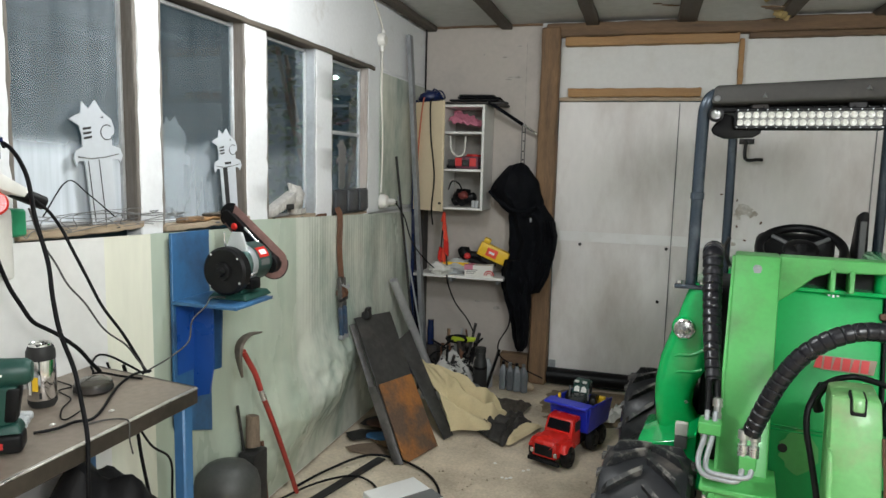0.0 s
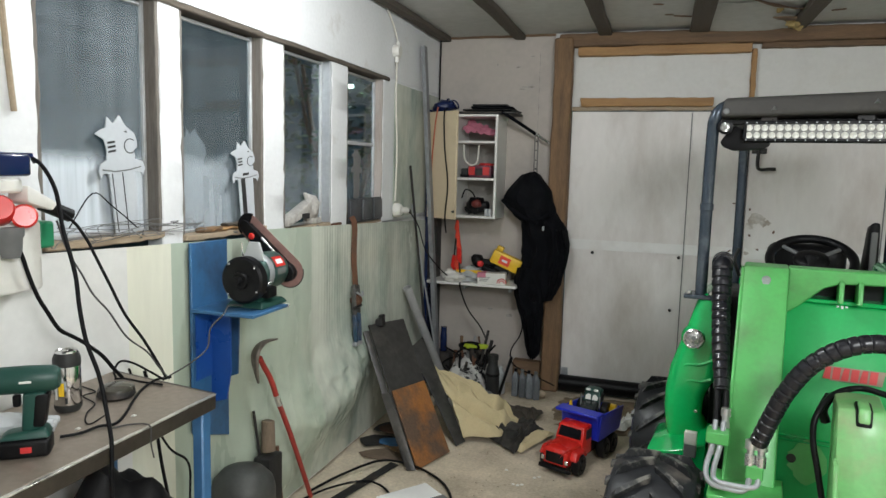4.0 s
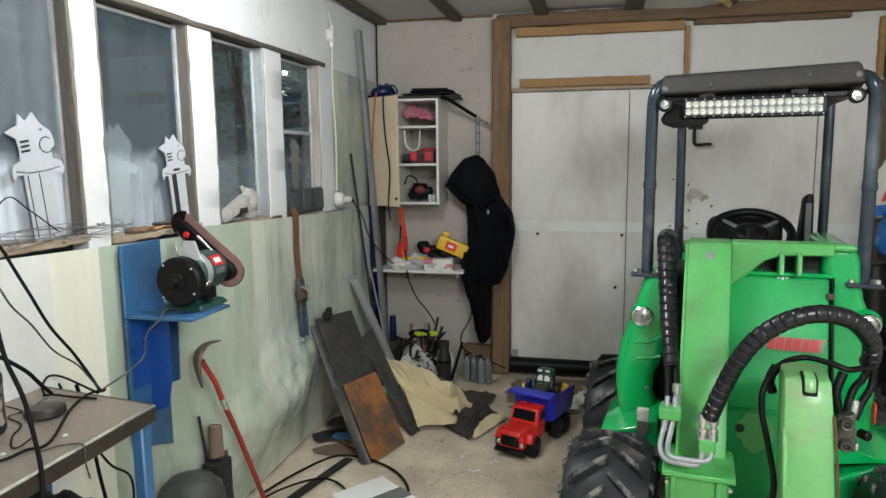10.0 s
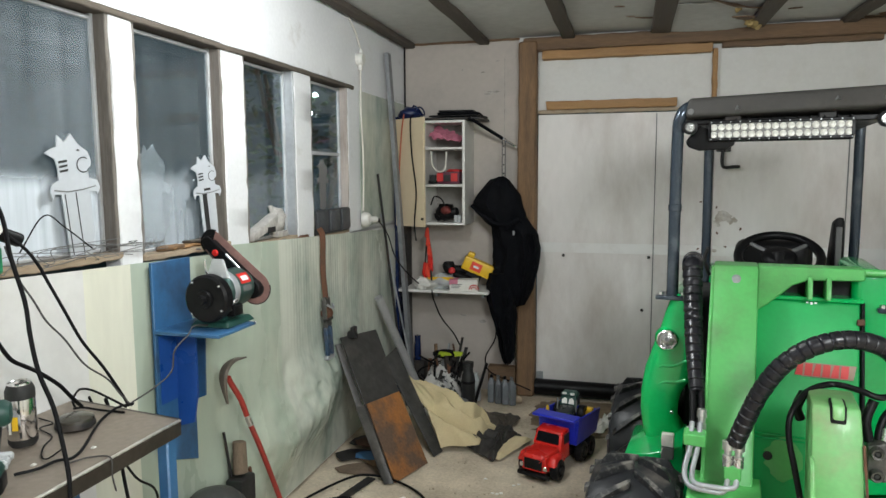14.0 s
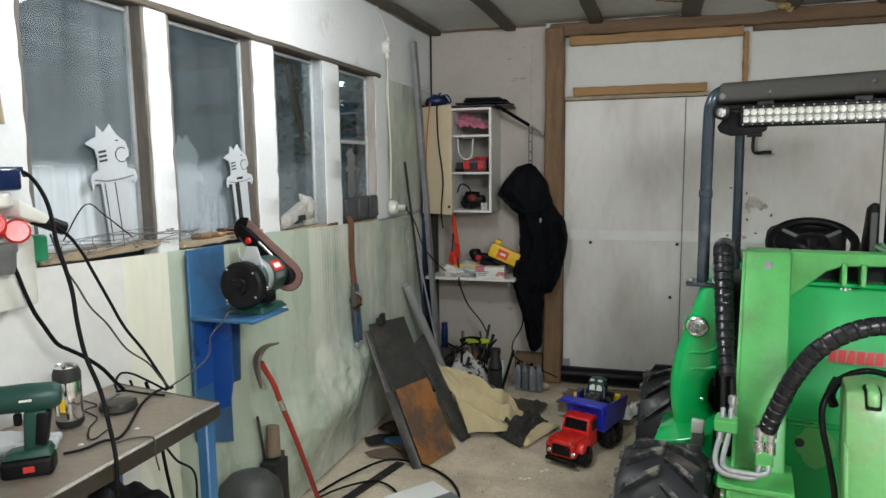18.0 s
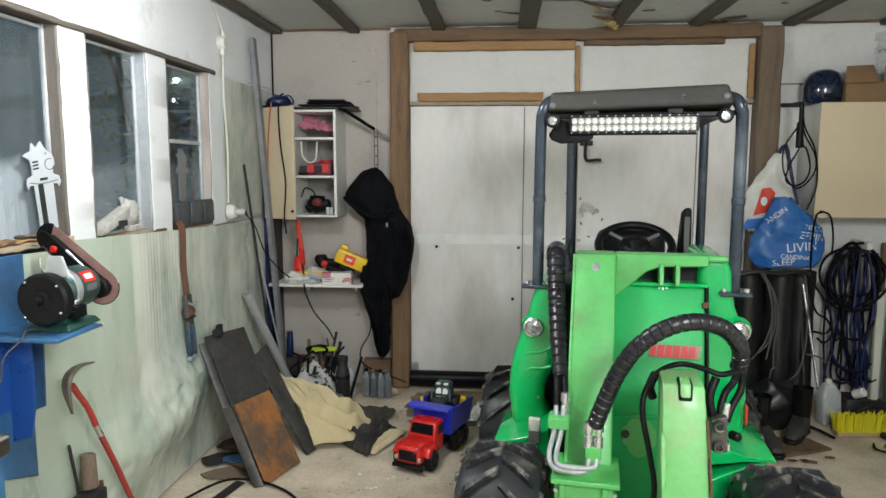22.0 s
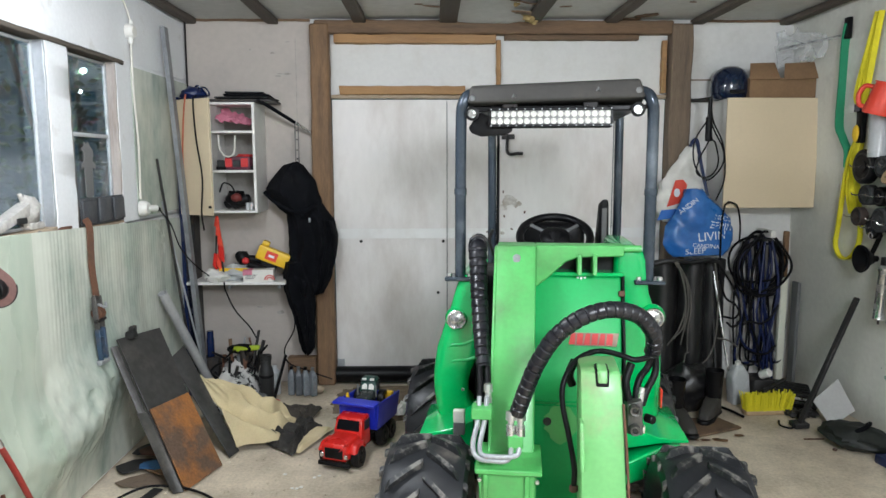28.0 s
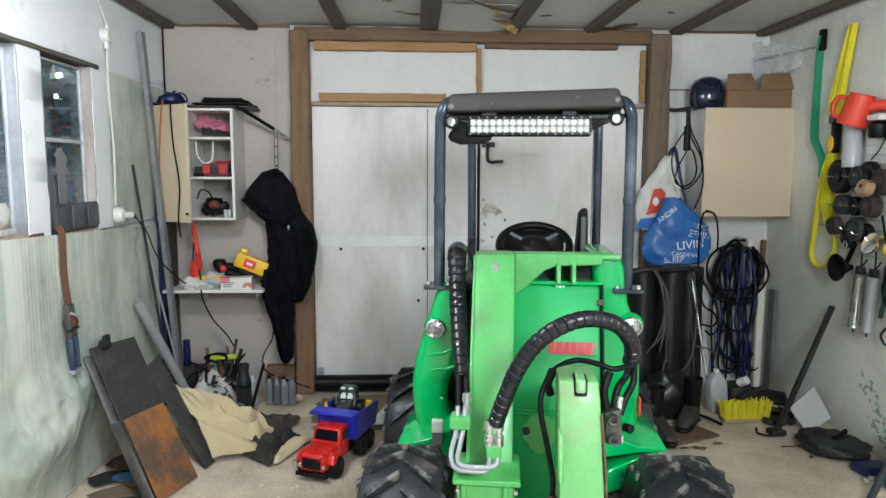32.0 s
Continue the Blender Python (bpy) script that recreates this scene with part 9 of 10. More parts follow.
solid("timber_stake", rough(box(4.23, 4.262, -0.06, -0.02, 0.0, 1.10, 0.006), 6, 0.004), OLD_WOOD, "dark wooden stake in the corner", "stake")
solid("steel_strip", rough(box(4.262, 4.285, -0.20, -0.12, 0.0, 0.75, 0.002), 6, 0.003), GREY_PLASTIC, "grey steel strip leaning in the corner", "steel strip")

# floor on the right
jg = thing("jerry_can", "milky white plastic jug on the floor", "jug", pose(3.735, -0.52, 0.0, 0, -6, 12) @ Matrix.Scale(0.86, 4))
part("jug_body", bevelled(hull([(-0.075, -0.05, 0.005), (0.075, -0.05, 0.005), (-0.075, 0.05, 0.005), (0.075, 0.05, 0.005), (-0.075, -0.05, 0.23), (0.075, -0.05, 0.23), (-0.075, 0.05, 0.23), (0.075, 0.05, 0.23), (-0.02, -0.03, 0.31), (0.04, -0.03, 0.31), (-0.02, 0.03, 0.31), (0.04, 0.03, 0.31)]), 0.018, 3), CLEAR_JUG, jg)
part("jug_cap", cyl(0.022, 0.03, 16, 0.003, pose(0.01, 0, 0.305)), WHITE_PLASTIC, jg)
bm_ = thing("broom", "broom head with yellow bristles lying on the floor", "broom", pose(3.825, -0.72, 0.0, 0, 0, 3))
part("stock", box(-0.15, 0.15, -0.03, 0.03, 0.0, 0.03, 0.006, 2), BROWN_WOOD, bm_, "wooden stock")
bris = bmesh.new()
for i in range(34):
    for j in range(5):
        x, y = -0.145 + 0.29 * i / 33, -0.026 + 0.013 * j
        bris = join(bris, rod((x, y, 0.028), (x * 1.12 + random.uniform(-0.008, 0.008), y * 1.5 + random.uniform(-0.01, 0.01), 0.135 + random.uniform(-0.012, 0.012)), 0.0035, 5, 0.0))
tagged(part("bristles", bris, YELLOW_WEB, bm_, "bright yellow bristles"), kind="stuff")
solid("broom_stick", rod((3.80, -0.70, 0.14), (3.98, -0.62, 0.19), 0.014), STEEL, "dark tool shaft lying over the broom head", "tool shaft")
solid("plastic_tube", cyl(0.028, 0.07, 16, 0.004, pose(3.86, -0.55, 0.20, 60, 0, 30)), WHITE_PLASTIC, "short white plastic tube among the floor clutter", "tube")
solid("clutter_box", rough(box(3.80, 3.92, -0.60, -0.42, 0.0, 0.18, 0.01, 2), 8, 0.008), STEEL, "dark metal box behind the broom head", "box")
gt = thing("grille_tray", "dark slatted tray leaning on the floor in the corner", "tray", pose(4.05, -0.50, 0.05, 12, 6, -18))
part("tray_base", box(-0.17, 0.17, -0.15, 0.15, 0.0, 0.02, 0.004), BLACK_PLASTIC, gt)
for k in range(9):
    part("slat", box(-0.16, 0.16, -0.14 + 0.033 * k, -0.128 + 0.033 * k, 0.020, 0.032, 0.002), STEEL, gt)
solid("tray_block", rough(box(3.92, 4.2, -0.62, -0.36, 0.0, 0.045, 0.006), 6, 0.006), STEEL, "dark block under the slatted tray", "block")
for k in range(3):
    solid("silver_profile", moved(box(-0.11, 0.11, -0.008, 0.008, 0, 0.014, 0.002), pose(4.02 + 0.03 * k, -0.74 + 0.035 * k, 0.07 + 0.012 * k, 0, 6, -28 + 6 * k)), STEEL_BRIGHT if k == 1 else STEEL, "short steel profile in the floor clutter", "steel profile")
solid("clutter_bits", rough(join(*[blob(0.03, 0.025, 0.02, 10, 6, 0.4, 3, pose(3.95 + 0.045 * (i % 4), -0.80 + 0.06 * (i // 4), 0.02), i) for i in range(8)]), 20, 0.01), STEEL, "dark oily bits on the floor", "clutter", kind="stuff")
solid("floor_wire", tube([(3.83, -0.86, 0.01), (3.80, -0.94, 0.012), (3.85, -0.98, 0.01), (3.88, -0.93, 0.03), (3.92, -0.90, 0.02)], 0.006), CABLE, "short black wire on the floor", "wire")
solid("floor_wire", tube([(3.56, -0.60, 0.012), (3.60, -0.72, 0.02), (3.64, -0.80, 0.012)], 0.009), CABLE, "short black hose end on the floor", "hose")
solid("pry_bar", moved(box(-0.016, 0.016, -0.012, 0.012, 0.0, 0.86, 0.003), along((3.905, -0.945, 0.0), (4.262, -0.86, 0.78))), STEEL, "dark square steel bar leaning on the wall", "bar")
TILE_GREY = material("pale_grey_sheet", (0.50, 0.50, 0.49), 0.5, var=0.08, scale=5, bump=0.05)
solid("steel_block", rough(box(3.87, 3.96, -0.98, -0.90, 0.0, 0.035, 0.006), 12, 0.008), STEEL, "dark steel foot by the leaning bar", "bar")
plate("white_tile", (4.105, -0.95, 0.0), (4.262, -0.92, 0.09), (4.055, -0.82, 0.12), (4.255, -0.74, 0.23), 0.008, TILE_GREY, "square white sheet leaning on the wall", "sheet")
BAG_DARK = material("dark_green_nylon", (0.011, 0.014, 0.012), 0.6, var=0.3, scale=9, bump=0.3)
tb = thing("tool_bag", "flat dark green-black bag lying on the floor", "bag")
part("bag_body", rough(blob(0.15, 0.19, 0.062, 26, 16, 0.22, 2.5, pose(4.09, -1.22, 0.06, 0, 0, 35)), 11, 0.022), BAG_DARK, tb)
part("bag_strap", tube([(4.02, -1.28, 0.10), (4.08, -1.30, 0.14), (4.15, -1.23, 0.135), (4.16, -1.18, 0.10)], 0.012), CLOTH_BLACK, tb)
solid("blue_case", rough(box(4.06, 4.22, -1.53, -1.42, 0.0, 0.05, 0.01, 2), 9, 0.008), HOSE_BLUE, "small dark blue case on the floor", "case")
for k in range(5):
    solid("steel_socket", cyl(0.014, 0.03, 12, 0.003, pose(4.03 + 0.035 * k, -1.57 + 0.01 * (k % 2), 0.014, 90, 0, 40 * k)), STEEL_BRIGHT, "small bright steel socket on the floor", "socket", group="sockets on the floor")
DARK_TUBE = material("blue_black_tube", (0.05, 0.058, 0.07), 0.4, 0.3, var=0.2, scale=8, bump=0.1)
solid("grey_tube", rod((3.785, -1.923, 0.0), (4.262, -1.585, 0.38), 0.017), DARK_TUBE, "grey steel tube leaning on the tool wall", "tube")
jn = thing("canister", "milky plastic canister with green dregs on the floor", "canister", pose(4.16, -1.68, 0.0))
part("canister_body", lathe([(0, 0), (0.075, 0), (0.08, 0.01), (0.08, 0.26), (0.05, 0.32), (0.03, 0.335), (0, 0.335)], 24), CLEAR_JUG, jn)
part("green_base", lathe([(0.0805, 0.008), (0.0815, 0.012), (0.0815, 0.09), (0.0805, 0.095)], 24), material("green_dregs", (0.02, 0.16, 0.12), 0.3), jn)
solid("floor_dot", cyl(0.012, 0.012, 10, 0.003, pose(3.93, -1.28, 0.0)), RUST_DARK, "small dark nut on the floor", "nut")
solid("floor_sliver", box(3.84, 3.96, -1.13, -1.122, 0, 0.006, 0.001), RUST_DARK, "thin sliver on the floor", "scrap")
solid("brown_board", rough(slab([(3.10, -1.06), (3.20, -1.11), (3.55, -0.965), (3.47, -0.80), (3.22, -0.82)], 0.014, pose(0, 0, 0.001), 0.003), 8, 0.003), material("oily_brown_board", (0.15, 0.095, 0.055), 0.75, var=0.3, scale=8, bump=0.2, second=(0.035, 0.027, 0.02), amount=0.8, spot=6), "oily brown board lying on the floor", "board")
DUSTY_BOOT = material("dusty_grey_rubber", (0.03, 0.028, 0.026), 0.6, var=0.25, scale=10, bump=0.15, second=(0.05, 0.045, 0.038), amount=0.7, spot=9, lo=0.5, hi=0.7)


def boot(m, label):
    t = thing("rubber_boot", label, "boot", m, "boots by the wall")
    part("sole", slab([(0.045, 0.10), (-0.045, 0.10), (-0.04, 0.0), (-0.05, -0.10), (-0.035, -0.165), (0.0, -0.185), (0.035, -0.165), (0.05, -0.10), (0.04, 0.0)], 0.022, None, 0.004), BLACK_PLASTIC, t)
    part("foot", bevelled(hull([(x * k, y, z) for x in (-1, 1) for k, y, z in ((0.042, 0.095, 0.023), (0.047, -0.10, 0.023), (0.030, -0.165, 0.023), (0.040, -0.10, 0.075), (0.026, -0.15, 0.055), (0.042, 0.0, 0.12), (0.040, 0.095, 0.13))]), 0.014, 3), DUSTY_BOOT, t)
    part("shaft", rough(lathe([(0.046, 0.0), (0.050, 0.10), (0.056, 0.18), (0.052, 0.18), (0.046, 0.10), (0.04, 0.0)], 20, pose(0, 0.05, 0.11)), 12, 0.006), BLACK_PLASTIC, t)
    return t


boot(pose(3.165, -0.98, 0.016, 0, 0, 10), "dusty grey rubber boot standing on a brown board")
boot(pose(3.43, -0.80, 0.016, 0, 0, -38), "dusty rubber boot standing askew on a brown board")
for k in range(9):
    structure("rust_stain", slab([(r * (0.6 + 0.5 * random.random()) * math.cos(a), r * 0.6 * (0.6 + 0.5 * random.random()) * math.sin(a)) for r in [random.uniform(0.012, 0.045)] for a in [0.5236 * i for i in range(12)]], 0.0015, pose(3.25 + random.uniform(-0.07, 0.24), -1.17 + random.uniform(-0.05, 0.05) + 0.015 * k, 0.005)), material("rust_stain", (0.20, 0.11, 0.055), 0.9, var=0.3, scale=20) if k == 0 else bpy.data.materials["rust_stain"], "small brown rust stain on the concrete", "stain")

# straps on the tool wall
st = thing("lifting_sling", "green webbing lifting sling hanging on the wall", "sling")
part("webbing", strap([(wall_x(2.42) - 0.02, -0.67, 2.42), (wall_x(2.3) - 0.02, -0.64, 2.30), (wall_x(2.1) - 0.018, -0.622, 2.10), (wall_x(1.9) - 0.02, -0.604, 1.83), (wall_x(1.75) - 0.02, -0.644, 1.74), (wall_x(1.66) - 0.02, -0.695, 1.66), (wall_x(1.6) - 0.02, -0.70, 1.56)], 0.055, 0.010, up=(0, 1, 0.02)), GREEN_WEB, st)
part("end_loop", box(wall_x(2.45) - 0.035, wall_x(2.45) - 0.006, -0.69, -0.645, 2.33, 2.455, 0.004), BLACK_PLASTIC, st, "dark end cover")
ys = thing("lifting_sling", "bundled yellow webbing sling hanging in a loop on the wall", "sling")
for k, (dy, e) in enumerate(((0.0, 0.0), (0.028, 0.006), (-0.028, 0.004), (0.05, -0.004))):
    part("webbing", strap([(wall_x(2.5) - 0.02 - e, -0.965 + dy * 0.6, 2.43), (wall_x(2.25) - 0.03 - e, -0.91 + dy, 2.22), (wall_x(2.0) - 0.04, -0.855 + dy * 1.2, 2.0), (wall_x(1.95) - 0.04 - e, -0.845 + dy * 0.8, 1.93)], 0.030, 0.006, up=(0.3 * k, 1, 0.02)), YELLOW_WEB, ys)
part("loop", strap([(wall_x(1.75) - 0.03, -0.82, 1.78), (wall_x(1.6) - 0.03, -0.72, 1.60), (wall_x(1.4) - 0.03, -0.67, 1.41), (wall_x(1.2) - 0.03, -0.63, 1.20), (wall_x(1.08) - 0.03, -0.605, 1.08), (wall_x(1.0) - 0.03, -0.645, 1.01), (wall_x(1.0) - 0.03, -0.73, 1.0), (wall_x(1.05) - 0.03, -0.81, 1.06), (wall_x(1.16) - 0.03, -0.85, 1.17), (wall_x(1.3) - 0.03, -0.82, 1.36), (wall_x(1.5) - 0.03, -0.80, 1.55), (wall_x(1.7) - 0.03, -0.84, 1.72)], 0.027, 0.013, 7, up=(0, 1, 0.02)), YELLOW_WEB, ys)
for k in range(3):
    part("webbing", strap([(wall_x(1.75) - 0.035, -0.80 - 0.02 * k, 1.76), (wall_x(1.6) - 0.04, -0.765 - 0.025 * k, 1.60), (wall_x(1.4) - 0.04, -0.73 - 0.03 * k, 1.42), (wall_x(1.3) - 0.03, -0.75 - 0.03 * k, 1.28)], 0.022, 0.006, up=(0.4 * k, 1, 0.02)), YELLOW_WEB, ys)
part("tag", box(wall_x(1.9) - 0.06, wall_x(1.9) - 0.045, -0.80, -0.755, 1.88, 1.93, 0.002), WHITE_PLASTIC, ys, "white and blue tag")
part("tag", box(wall_x(1.9) - 0.06, wall_x(1.9) - 0.045, -0.86, -0.802, 1.885, 1.93, 0.002), BLUE_DARK, ys)
part("black_cover", rough(box(wall_x(1.8) - 0.045, wall_x(1.8) - 0.012, -0.86, -0.80, 1.70, 1.89, 0.008, 2), 12, 0.008), BLACK_PLASTIC, ys)
part("yellow_buckle", blob(0.012, 0.03, 0.05, 16, 10, 0.05, 2, pose(wall_x(1.75) - 0.06, -0.825, 1.76)), YELLOW, ys, "yellow plastic buckle")

# pegboard
pb = thing("pegboard", "pale slotted tool panel on the wall", "tool panel")
part("board", sheet(1, 1, lambda u, v: (wall_x(0.98 + 0.92 * v) - 0.010, -1.08 - 0.95 * u, 0.98 + 0.92 * v), 0.008), WHITE_LAM, pb)
SLAT = mesh_of("slat", box(-0.006, 0.0, -0.475, 0.475, -0.003, 0.003, 0.002), WHITE_LAM)
for k in range(17):
    s = new("slat", SLAT)
    s.parent = pb
    z = 1.01 + 0.052 * k
    s.matrix_local = pose(wall_x(z) - 0.0105, -1.555, z)
slots = bmesh.new()
for k in range(17):
    for i in range(40):
        z, y = 0.985 + 0.052 * k + 0.026, -1.10 - 0.0228 * i
        slots.faces.new([slots.verts.new((wall_x(z + dz) - 0.0125, y + dy, z + dz)) for dy, dz in ((-0.006, -0.0035), (-0.006, 0.0035), (0.006, 0.0035), (0.006, -0.0035))])
tagged(part("slots", slots, INK, pb, "rows of dark slots"), kind="stuff")
# watering can
wc = thing("funnel_can", "red plastic measuring can with a spout hung on the wall", "funnel can", pose(wall_x(1.93) - 0.105, -1.13, 1.93, 0, 0, -50) @ pose(0, 0, 0, 0, 16, 0))
part("can_body", lathe([(0.0, -0.085), (0.075, -0.085), (0.078, -0.07), (0.066, 0.06), (0.062, 0.082), (0.068, 0.085), (0.068, 0.09), (0.056, 0.09), (0.056, 0.04)], 26), ORANGE_RED, wc)
part("can_handle", tube([(-0.068, 0, 0.055), (-0.11, 0, 0.05), (-0.125, 0, 0.0), (-0.105, 0, -0.05), (-0.075, 0, -0.055)], 0.013, 10), ORANGE_RED, wc)
part("spout", sweep(smooth_line([(0.055, 0, 0.03), (0.11, 0, 0.055), (0.17, 0, 0.04), (0.235, 0, 0.035)], 6), circle(0.030, 12), scales=[1.1 - 0.028 * k for k in range(19)]), ORANGE_RED, wc)
part("spout_cap", lathe([(0.0, 0), (0.022, 0), (0.035, 0.05), (0.034, 0.075), (0.0, 0.075)], 14, pose(0.225, 0, 0.035, 0, 80)), RED, wc)
solid("milky_tube", lathe([(0.0, 0), (0.05, 0), (0.05, 0.23), (0.046, 0.235), (0.0, 0.235)], 24, pose(wall_x(1.7) - 0.058, -1.03, 1.62)), CLEAR_JUG, "milky plastic tube hung on the tool wall", "tube")


def spool(y, z, r, w, mat, label, out=0.03, hub=0.35):
    t = thing("grinding_disc" if r < 0.09 else "cable_spool", label, "disc", pose(wall_x(z) - 0.012, y, z, 0, -90), "discs on the tool wall")
    part("disc", lathe([(0.0, out), (r * 0.86, out), (r, out + 0.006), (r, out + w - 0.006), (r * 0.9, out + w), (r * hub, out + w - 0.004), (r * hub, out + w + 0.004), (r * 0.12, out + w + 0.004), (0.0, out + w + 0.004)], 28), mat, t)
    part("ring", lathe([(r * 0.66, out + w - 0.001), (r * 0.70, out + w + 0.003), (r * 0.76, out + w + 0.003), (r * 0.80, out + w - 0.001)], 28), STEEL, t)
    part("peg", tube([(0, 0, 0.0), (0, 0, out + w + 0.05), (0.012, 0, out + w + 0.075)], 0.0035, 6), STEEL_BRIGHT, t, "bright wire peg")
    return t


DISC_GREY = material("grey_abrasive", (0.045, 0.048, 0.05), 0.85, var=0.2, scale=14, bump=0.3)
DISC_BROWN = material("brown_abrasive", (0.055, 0.04, 0.033), 0.85, var=0.2, scale=14, bump=0.3)
for y, z, r, w, mt, lb in ((-0.945, 1.566, 0.100, 0.05, BLACK_PLASTIC, "large black disc hung on a wire peg"), (-1.10, 1.565, 0.062, 0.045, DISC_GREY, "grey abrasive disc hung on a wire peg"), (-1.19, 1.570, 0.082, 0.04, BLACK_PLASTIC, "black disc hung on a wire peg"),
                           (-1.30, 1.540, 0.070, 0.05, DISC_BROWN, "brown abrasive disc hung on a wire peg"), (-0.985, 1.405, 0.058, 0.06, DISC_GREY, "grey abrasive disc hung on a wire peg"), (-1.08, 1.40, 0.055, 0.04, BLACK_PLASTIC, "black disc hung on a wire peg"), (-1.225, 1.405, 0.062, 0.06, DISC_BROWN, "dark brown disc hung on a wire peg"),
                           (-0.900, 1.275, 0.055, 0.05, DISC_BROWN, "dark red-brown abrasive disc on a peg"), (-1.02, 1.22, 0.065, 0.03, BLACK_PLASTIC, "black disc hung on a wire peg"), (-1.10, 1.27, 0.070, 0.05, DISC_GREY, "large grey abrasive disc on a peg"), (-1.17, 1.25, 0.06, 0.03, BLACK_PLASTIC, "black disc hung on a wire peg")):
    spool(y, z, r, w, mt, lb)
solid("tan_roll", lathe([(0.012, 0), (0.042, 0.0), (0.045, 0.01), (0.040, 0.055), (0.012, 0.055)], 20, pose(wall_x(1.52) - 0.11, -1.265, 1.50, 0, -70)), BROWN_WOOD, "small tan felt roll on the tool wall", "roll")
solid("steel_ring", sweep([Vector((wall_x(1.18) - 0.085, -1.03 + 0.018 * math.cos(a), 1.175 + 0.018 * math.sin(a))) for a in [math.tau * i / 20 for i in range(20)]], circle(0.004, 6), closed=True), STEEL_BRIGHT, "bright steel ring on a peg", "ring")
cn = thing("cup_wheel", "black cup-shaped plunger hung on the wall", "plunger", pose(wall_x(1.03) - 0.01, -0.985, 1.035, 0, -90))
part("cup", lathe([(0.0, 0.03), (0.03, 0.03), (0.045, 0.06), (0.075, 0.085), (0.082, 0.10), (0.075, 0.10), (0.04, 0.07), (0.0, 0.065)], 26), BLACK_PLASTIC, cn)
part("stem", rod((0.0, 0, 0.0), (0.0, 0, 0.035), 0.018), BLACK_PLASTIC, cn)
solid("plunger_strap", strap([(wall_x(1.15) - 0.02, -1.02, 1.18), (wall_x(1.1) - 0.03, -1.0, 1.12), (wall_x(1.05) - 0.05, -0.99, 1.06)], 0.03, 0.004, up=(0, 1, 0.1)), BLACK_PLASTIC, "black strap over the plunger", "strap")
lm = thing("work_lamp", "yellow work lamp with a bright reflector on the tool wall", "work lamp", pose(wall_x(1.2) - 0.06, -1.27, 1.19, 0, 0, -70))
part("reflector", lathe([(0.0, 0.0), (0.03, 0.005), (0.055, 0.03), (0.06, 0.05), (0.056, 0.05), (0.0, 0.055)], 26, pose(0, 0, 0, 60, -40)), CHROME, lm, "bright metal reflector")
part("lamp_body", lathe([(0.0, -0.07), (0.035, -0.07), (0.045, -0.04), (0.05, 0.0), (0.03, 0.01), (0.0, 0.01)], 20, pose(0.05, 0.02, 0, 0, -80)), YELLOW, lm)
part("lamp_top", box(0.0, 0.12, 0.0, 0.04, 0.045, 0.06, 0.006), YELLOW_WEB, lm)
for k, y in enumerate((-1.09, -1.205)):
    g = thing("grease_gun", "dull silver grease gun hung upside down on the tool wall", "grease gun", pose(wall_x(0.85) - 0.055, y, 0.70, 4, 0, 0), "grease guns on the wall")
    part("barrel", lathe([(0.0, 0.0), (0.030, 0.0), (0.033, 0.006), (0.031, 0.012), (0.031, 0.27), (0.034, 0.275), (0.034, 0.30), (0.02, 0.315), (0.0, 0.315)], 22), STEEL_BRIGHT if k == 0 else GALV, g, "dull silver barrel")
    part("rod_end", rod((0, 0, -0.03), (0, 0, 0.0), 0.006), STEEL, g)
    part("head", rough(box(-0.02, 0.02, -0.02, 0.02, 0.315, 0.36, 0.006, 2), 20, 0.004), STEEL, g)
    part("lever", tube([(0.0, 0.0, 0.35), (-0.02, -0.03, 0.40), (-0.02, -0.02, 0.50)], 0.005), STEEL, g)
    part("hook", tube([(0.0, 0.0, 0.35), (0.035, 0.0, 0.40), (0.05, 0, 0.42)], 0.005), STEEL, g)
ag = thing("dark_pliers", "dark green pliers and hooks hanging on the tool wall", "pliers", pose(wall_x(0.9) - 0.04, -1.32, 0.80))
part("grip", tube([(0, 0.0, 0.20), (0, 0.012, 0.10), (0, 0.03, 0.0)], 0.012, 10), TOOL_GREEN, ag)
part("grip", tube([(0, -0.01, 0.20), (0, -0.02, 0.10), (0, -0.05, -0.03)], 0.012, 10), BLACK_PLASTIC, ag)
part("jaw", box(-0.012, 0.012, -0.02, 0.02, 0.20, 0.29, 0.004), STEEL, ag)
part("peg", rod((0, 0, 0.26), (0.05, 0, 0.27), 0.004), STEEL, ag)
solid("wall_hook", tube([(wall_x(0.7) - 0.005, -1.28, 0.74), (wall_x(0.7) - 0.04, -1.29, 0.70), (wall_x(0.7) - 0.045, -1.34, 0.66), (wall_x(0.7) - 0.04, -1.38, 0.70)], 0.007), STEEL, "dark steel hook on the wall", "hook")
ng = thing("air_tool", "dark pistol-shaped air tool hanging on the tool wall", "air tool", pose(wall_x(0.95) - 0.05, -1.46, 0.86))
part("tool_body", rough(box(-0.025, 0.03, -0.04, 0.04, 0.06, 0.17, 0.012, 2), 12, 0.006), STEEL, ng)
part("nozzle", rod((0, 0.02, -0.06), (0, 0.015, 0.07), 0.009), STEEL, ng)
part("nozzle", rod((0, -0.02, -0.01), (0, -0.015, 0.07), 0.012), BLACK_PLASTIC, ng)
part("shaft", rod((0, 0, 0.16), (0.03, 0.0, 0.36), 0.012), BLACK_PLASTIC, ng)
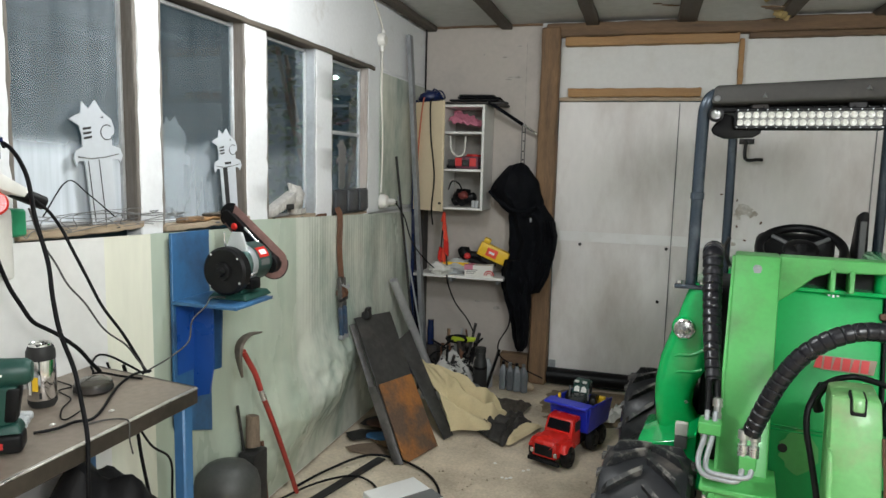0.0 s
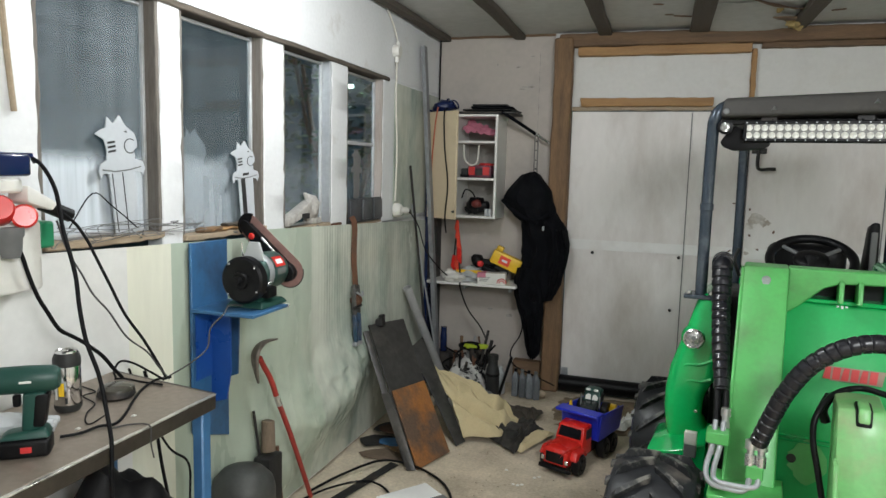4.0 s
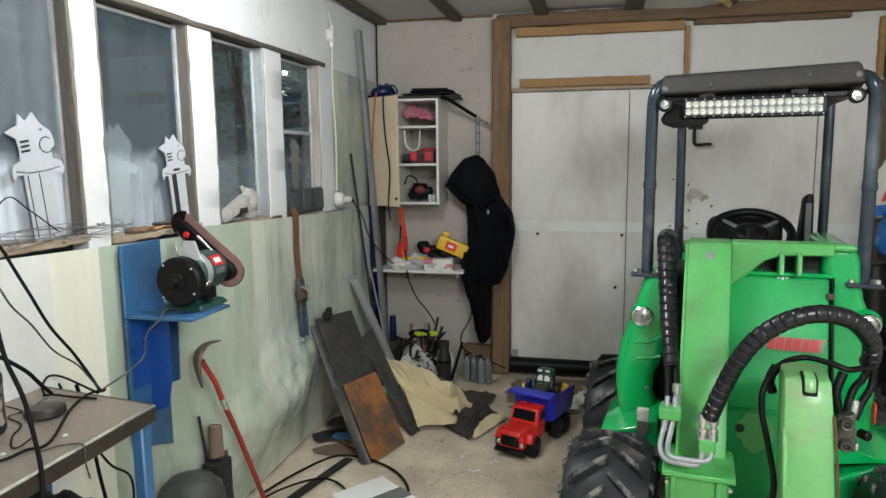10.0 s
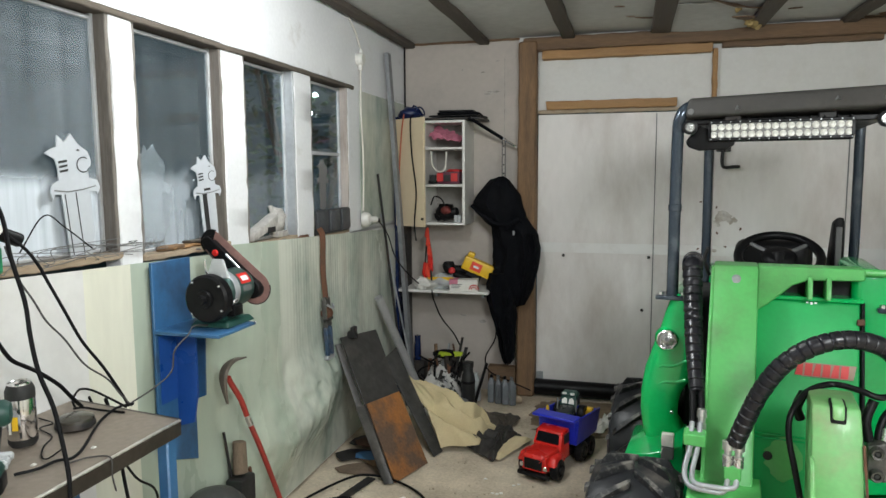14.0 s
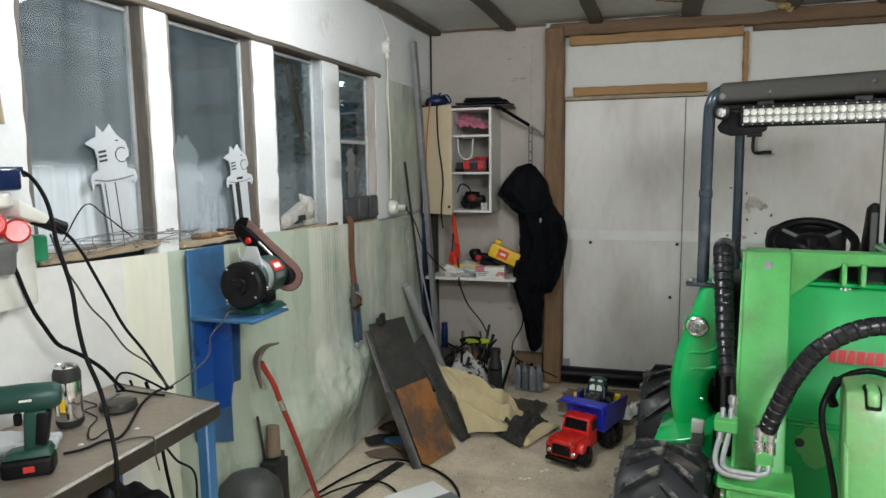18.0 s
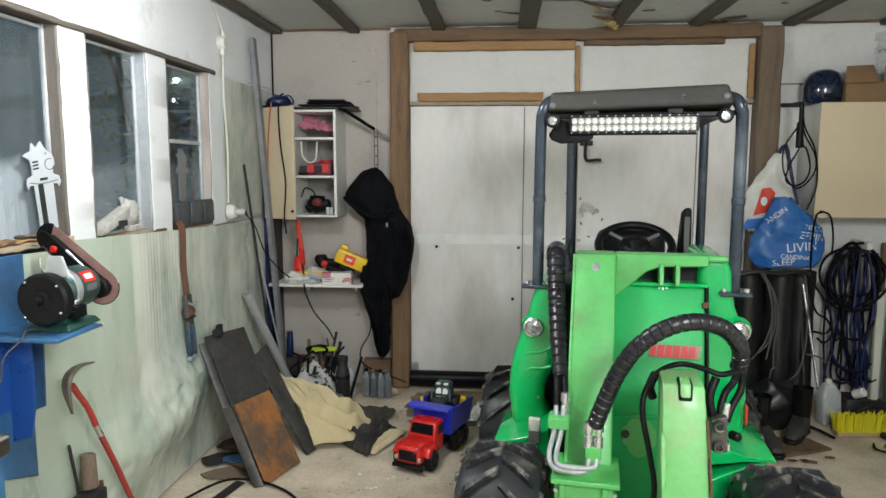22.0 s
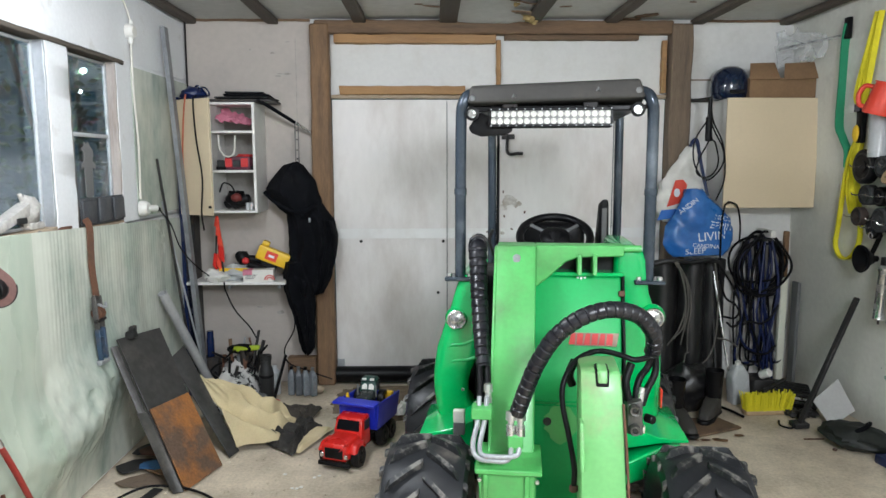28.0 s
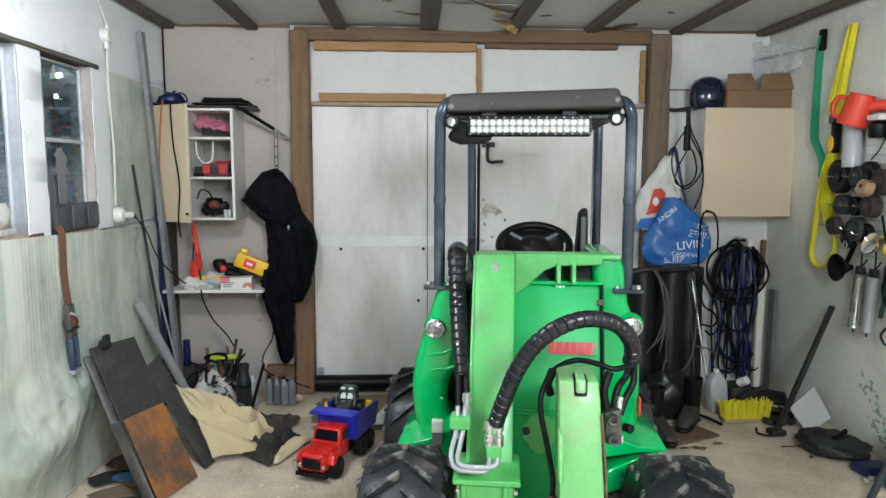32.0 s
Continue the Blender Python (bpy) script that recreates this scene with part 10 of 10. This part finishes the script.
solid("tool_cable", tube([(wall_x(1.3) - 0.05, -1.28, 1.36), (wall_x(1.1) - 0.06, -1.36, 1.10), (wall_x(0.9) - 0.05, -1.30, 0.95), (wall_x(0.8) - 0.05, -1.40, 0.83), (wall_x(0.8) - 0.04, -1.60, 0.80), (wall_x(0.8) - 0.03, -1.78, 0.84)], 0.006), CABLE, "black cable drooping across the tool wall", "cable")
pk = thing("blister_pack", "yellow and blue carded pack hung on the tool wall", "blister pack", pose(wall_x(1.74) - 0.03, -1.42, 1.665))
part("card", box(-0.006, 0.0, -0.05, 0.05, 0.0, 0.125, 0.001), YELLOW, pk)
part("card_top", box(-0.007, 0.001, -0.051, 0.051, 0.125, 0.165, 0.001), BLUE_INK, pk)
part("print_bar", box(-0.0075, -0.006, -0.03, 0.025, 0.045, 0.053, 0), INK, pk)
part("tag", box(-0.008, -0.002, -0.05, 0.0, -0.06, -0.003, 0.001), WHITE_PLASTIC, pk, "white price tag")
solid("price_tag", box(wall_x(1.6) - 0.03, wall_x(1.6) - 0.026, -1.56, -1.50, 1.58, 1.70, 0.001), WHITE_PLASTIC, "white card on the tool wall", "card")
rg = thing("round_gauge", "round black gauge with a pale face on the tool panel", "gauge", pose(wall_x(1.8) - 0.02, -1.47, 1.83, 0, -90))
part("case", lathe([(0.0, 0.0), (0.05, 0.0), (0.052, 0.02), (0.048, 0.035), (0.042, 0.03), (0.0, 0.03)], 24), BLACK_PLASTIC, rg)
part("face", cyl(0.038, 0.003, 22, 0, pose(0, 0, 0.0305)), WHITE_PLASTIC, rg)
solid("glass_jar", lathe([(0, 0), (0.045, 0), (0.05, 0.01), (0.05, 0.07), (0.03, 0.09), (0, 0.09)], 22, pose(wall_x(1.8) - 0.055, -1.24, 1.775)), BLACK_PLASTIC, "dark round jar on the tool panel", "jar")
solid("small_box", box(wall_x(1.8) - 0.10, wall_x(1.8) - 0.01, -1.30, -1.20, 1.868, 1.90, 0.003), WHITE_PLASTIC, "pale box on the tool panel", "box")
solid("bead_chain", tube([(wall_x(1.8) - 0.03, -1.30, 1.84), (wall_x(1.75) - 0.04, -1.24, 1.72), (wall_x(1.7) - 0.04, -1.17, 1.66)], 0.004), STEEL, "dark cord over the tool panel", "cord")
solid("green_loop", sweep([Vector((wall_x(1.5) - 0.05, -1.40 + 0.06 * math.cos(a), 1.565 + 0.085 * math.sin(a))) for a in [math.tau * i / 28 for i in range(28)]], circle(0.005, 6), closed=True), TOOL_GREEN, "green cord loop on the tool wall", "cord")
solid("blue_work_cloth", rough(sheet(14, 16, lambda u, v: (wall_x(1.45) - 0.03 - 0.025 * math.sin(9 * u), -1.36 - 0.20 * u, 1.34 + 0.24 * v + 0.02 * math.sin(6 * u)), 0.004), 12, 0.012), HOSE_BLUE, "folded dark blue cloth on the tool wall", "cloth")
solid("spanner", moved(join(box(-0.005, 0.005, -0.008, 0.008, 0.0, 0.18, 0.003), cyl(0.018, 0.01, 16, 0.003, pose(-0.005, 0, 0, 0, 90))), pose(wall_x(1.4) - 0.085, -1.45, 1.36, 25, 0, 0)), STEEL_BRIGHT, "bright steel spanner on the tool wall", "spanner")
mk = thing("welding_visor", "white and red visor hung on the tool wall", "visor", pose(wall_x(1.1) - 0.07, -1.62, 1.08))
part("visor_shell", rough(blob(0.06, 0.11, 0.14, 24, 16, 0.05, 2), 5, 0.006), WHITE_PLASTIC, mk)
part("red_panel", box(-0.075, -0.05, -0.02, 0.07, -0.04, 0.03, 0.01, 2), RED, mk)
part("black_band", tube([(-0.03, 0.10, 0.05), (-0.06, 0.06, 0.12), (-0.065, 0.0, 0.135), (-0.06, -0.06, 0.13)], 0.014, 10), BLACK_PLASTIC, mk)
part("strap_hole", blob(0.02, 0.03, 0.04, 12, 8, 0, 1, pose(-0.055, 0.03, -0.08)), INK, mk)
SPATTER = material("faded_green_paint", (0.26, 0.36, 0.29), 0.7, var=0.2, scale=20)
for i in range(60):
    y, z = -1.10 + random.uniform(-0.07, 0.07) - 0.0034 * i, 0.42 - 0.0057 * i + random.uniform(-0.04, 0.04)
    r = random.uniform(0.004, 0.016)
    structure("paint_spatter", slab([(r * random.uniform(0.3, 1.4) * math.cos(k * 0.7), r * random.uniform(0.3, 1.6) * math.sin(k * 0.7)) for k in range(9)], 0.001, pose(wall_x(z) - 0.0005, y, z, 0, -90 - 2.7, 0)), SPATTER, "faded green paint spatter on the wall", "paint spatter")
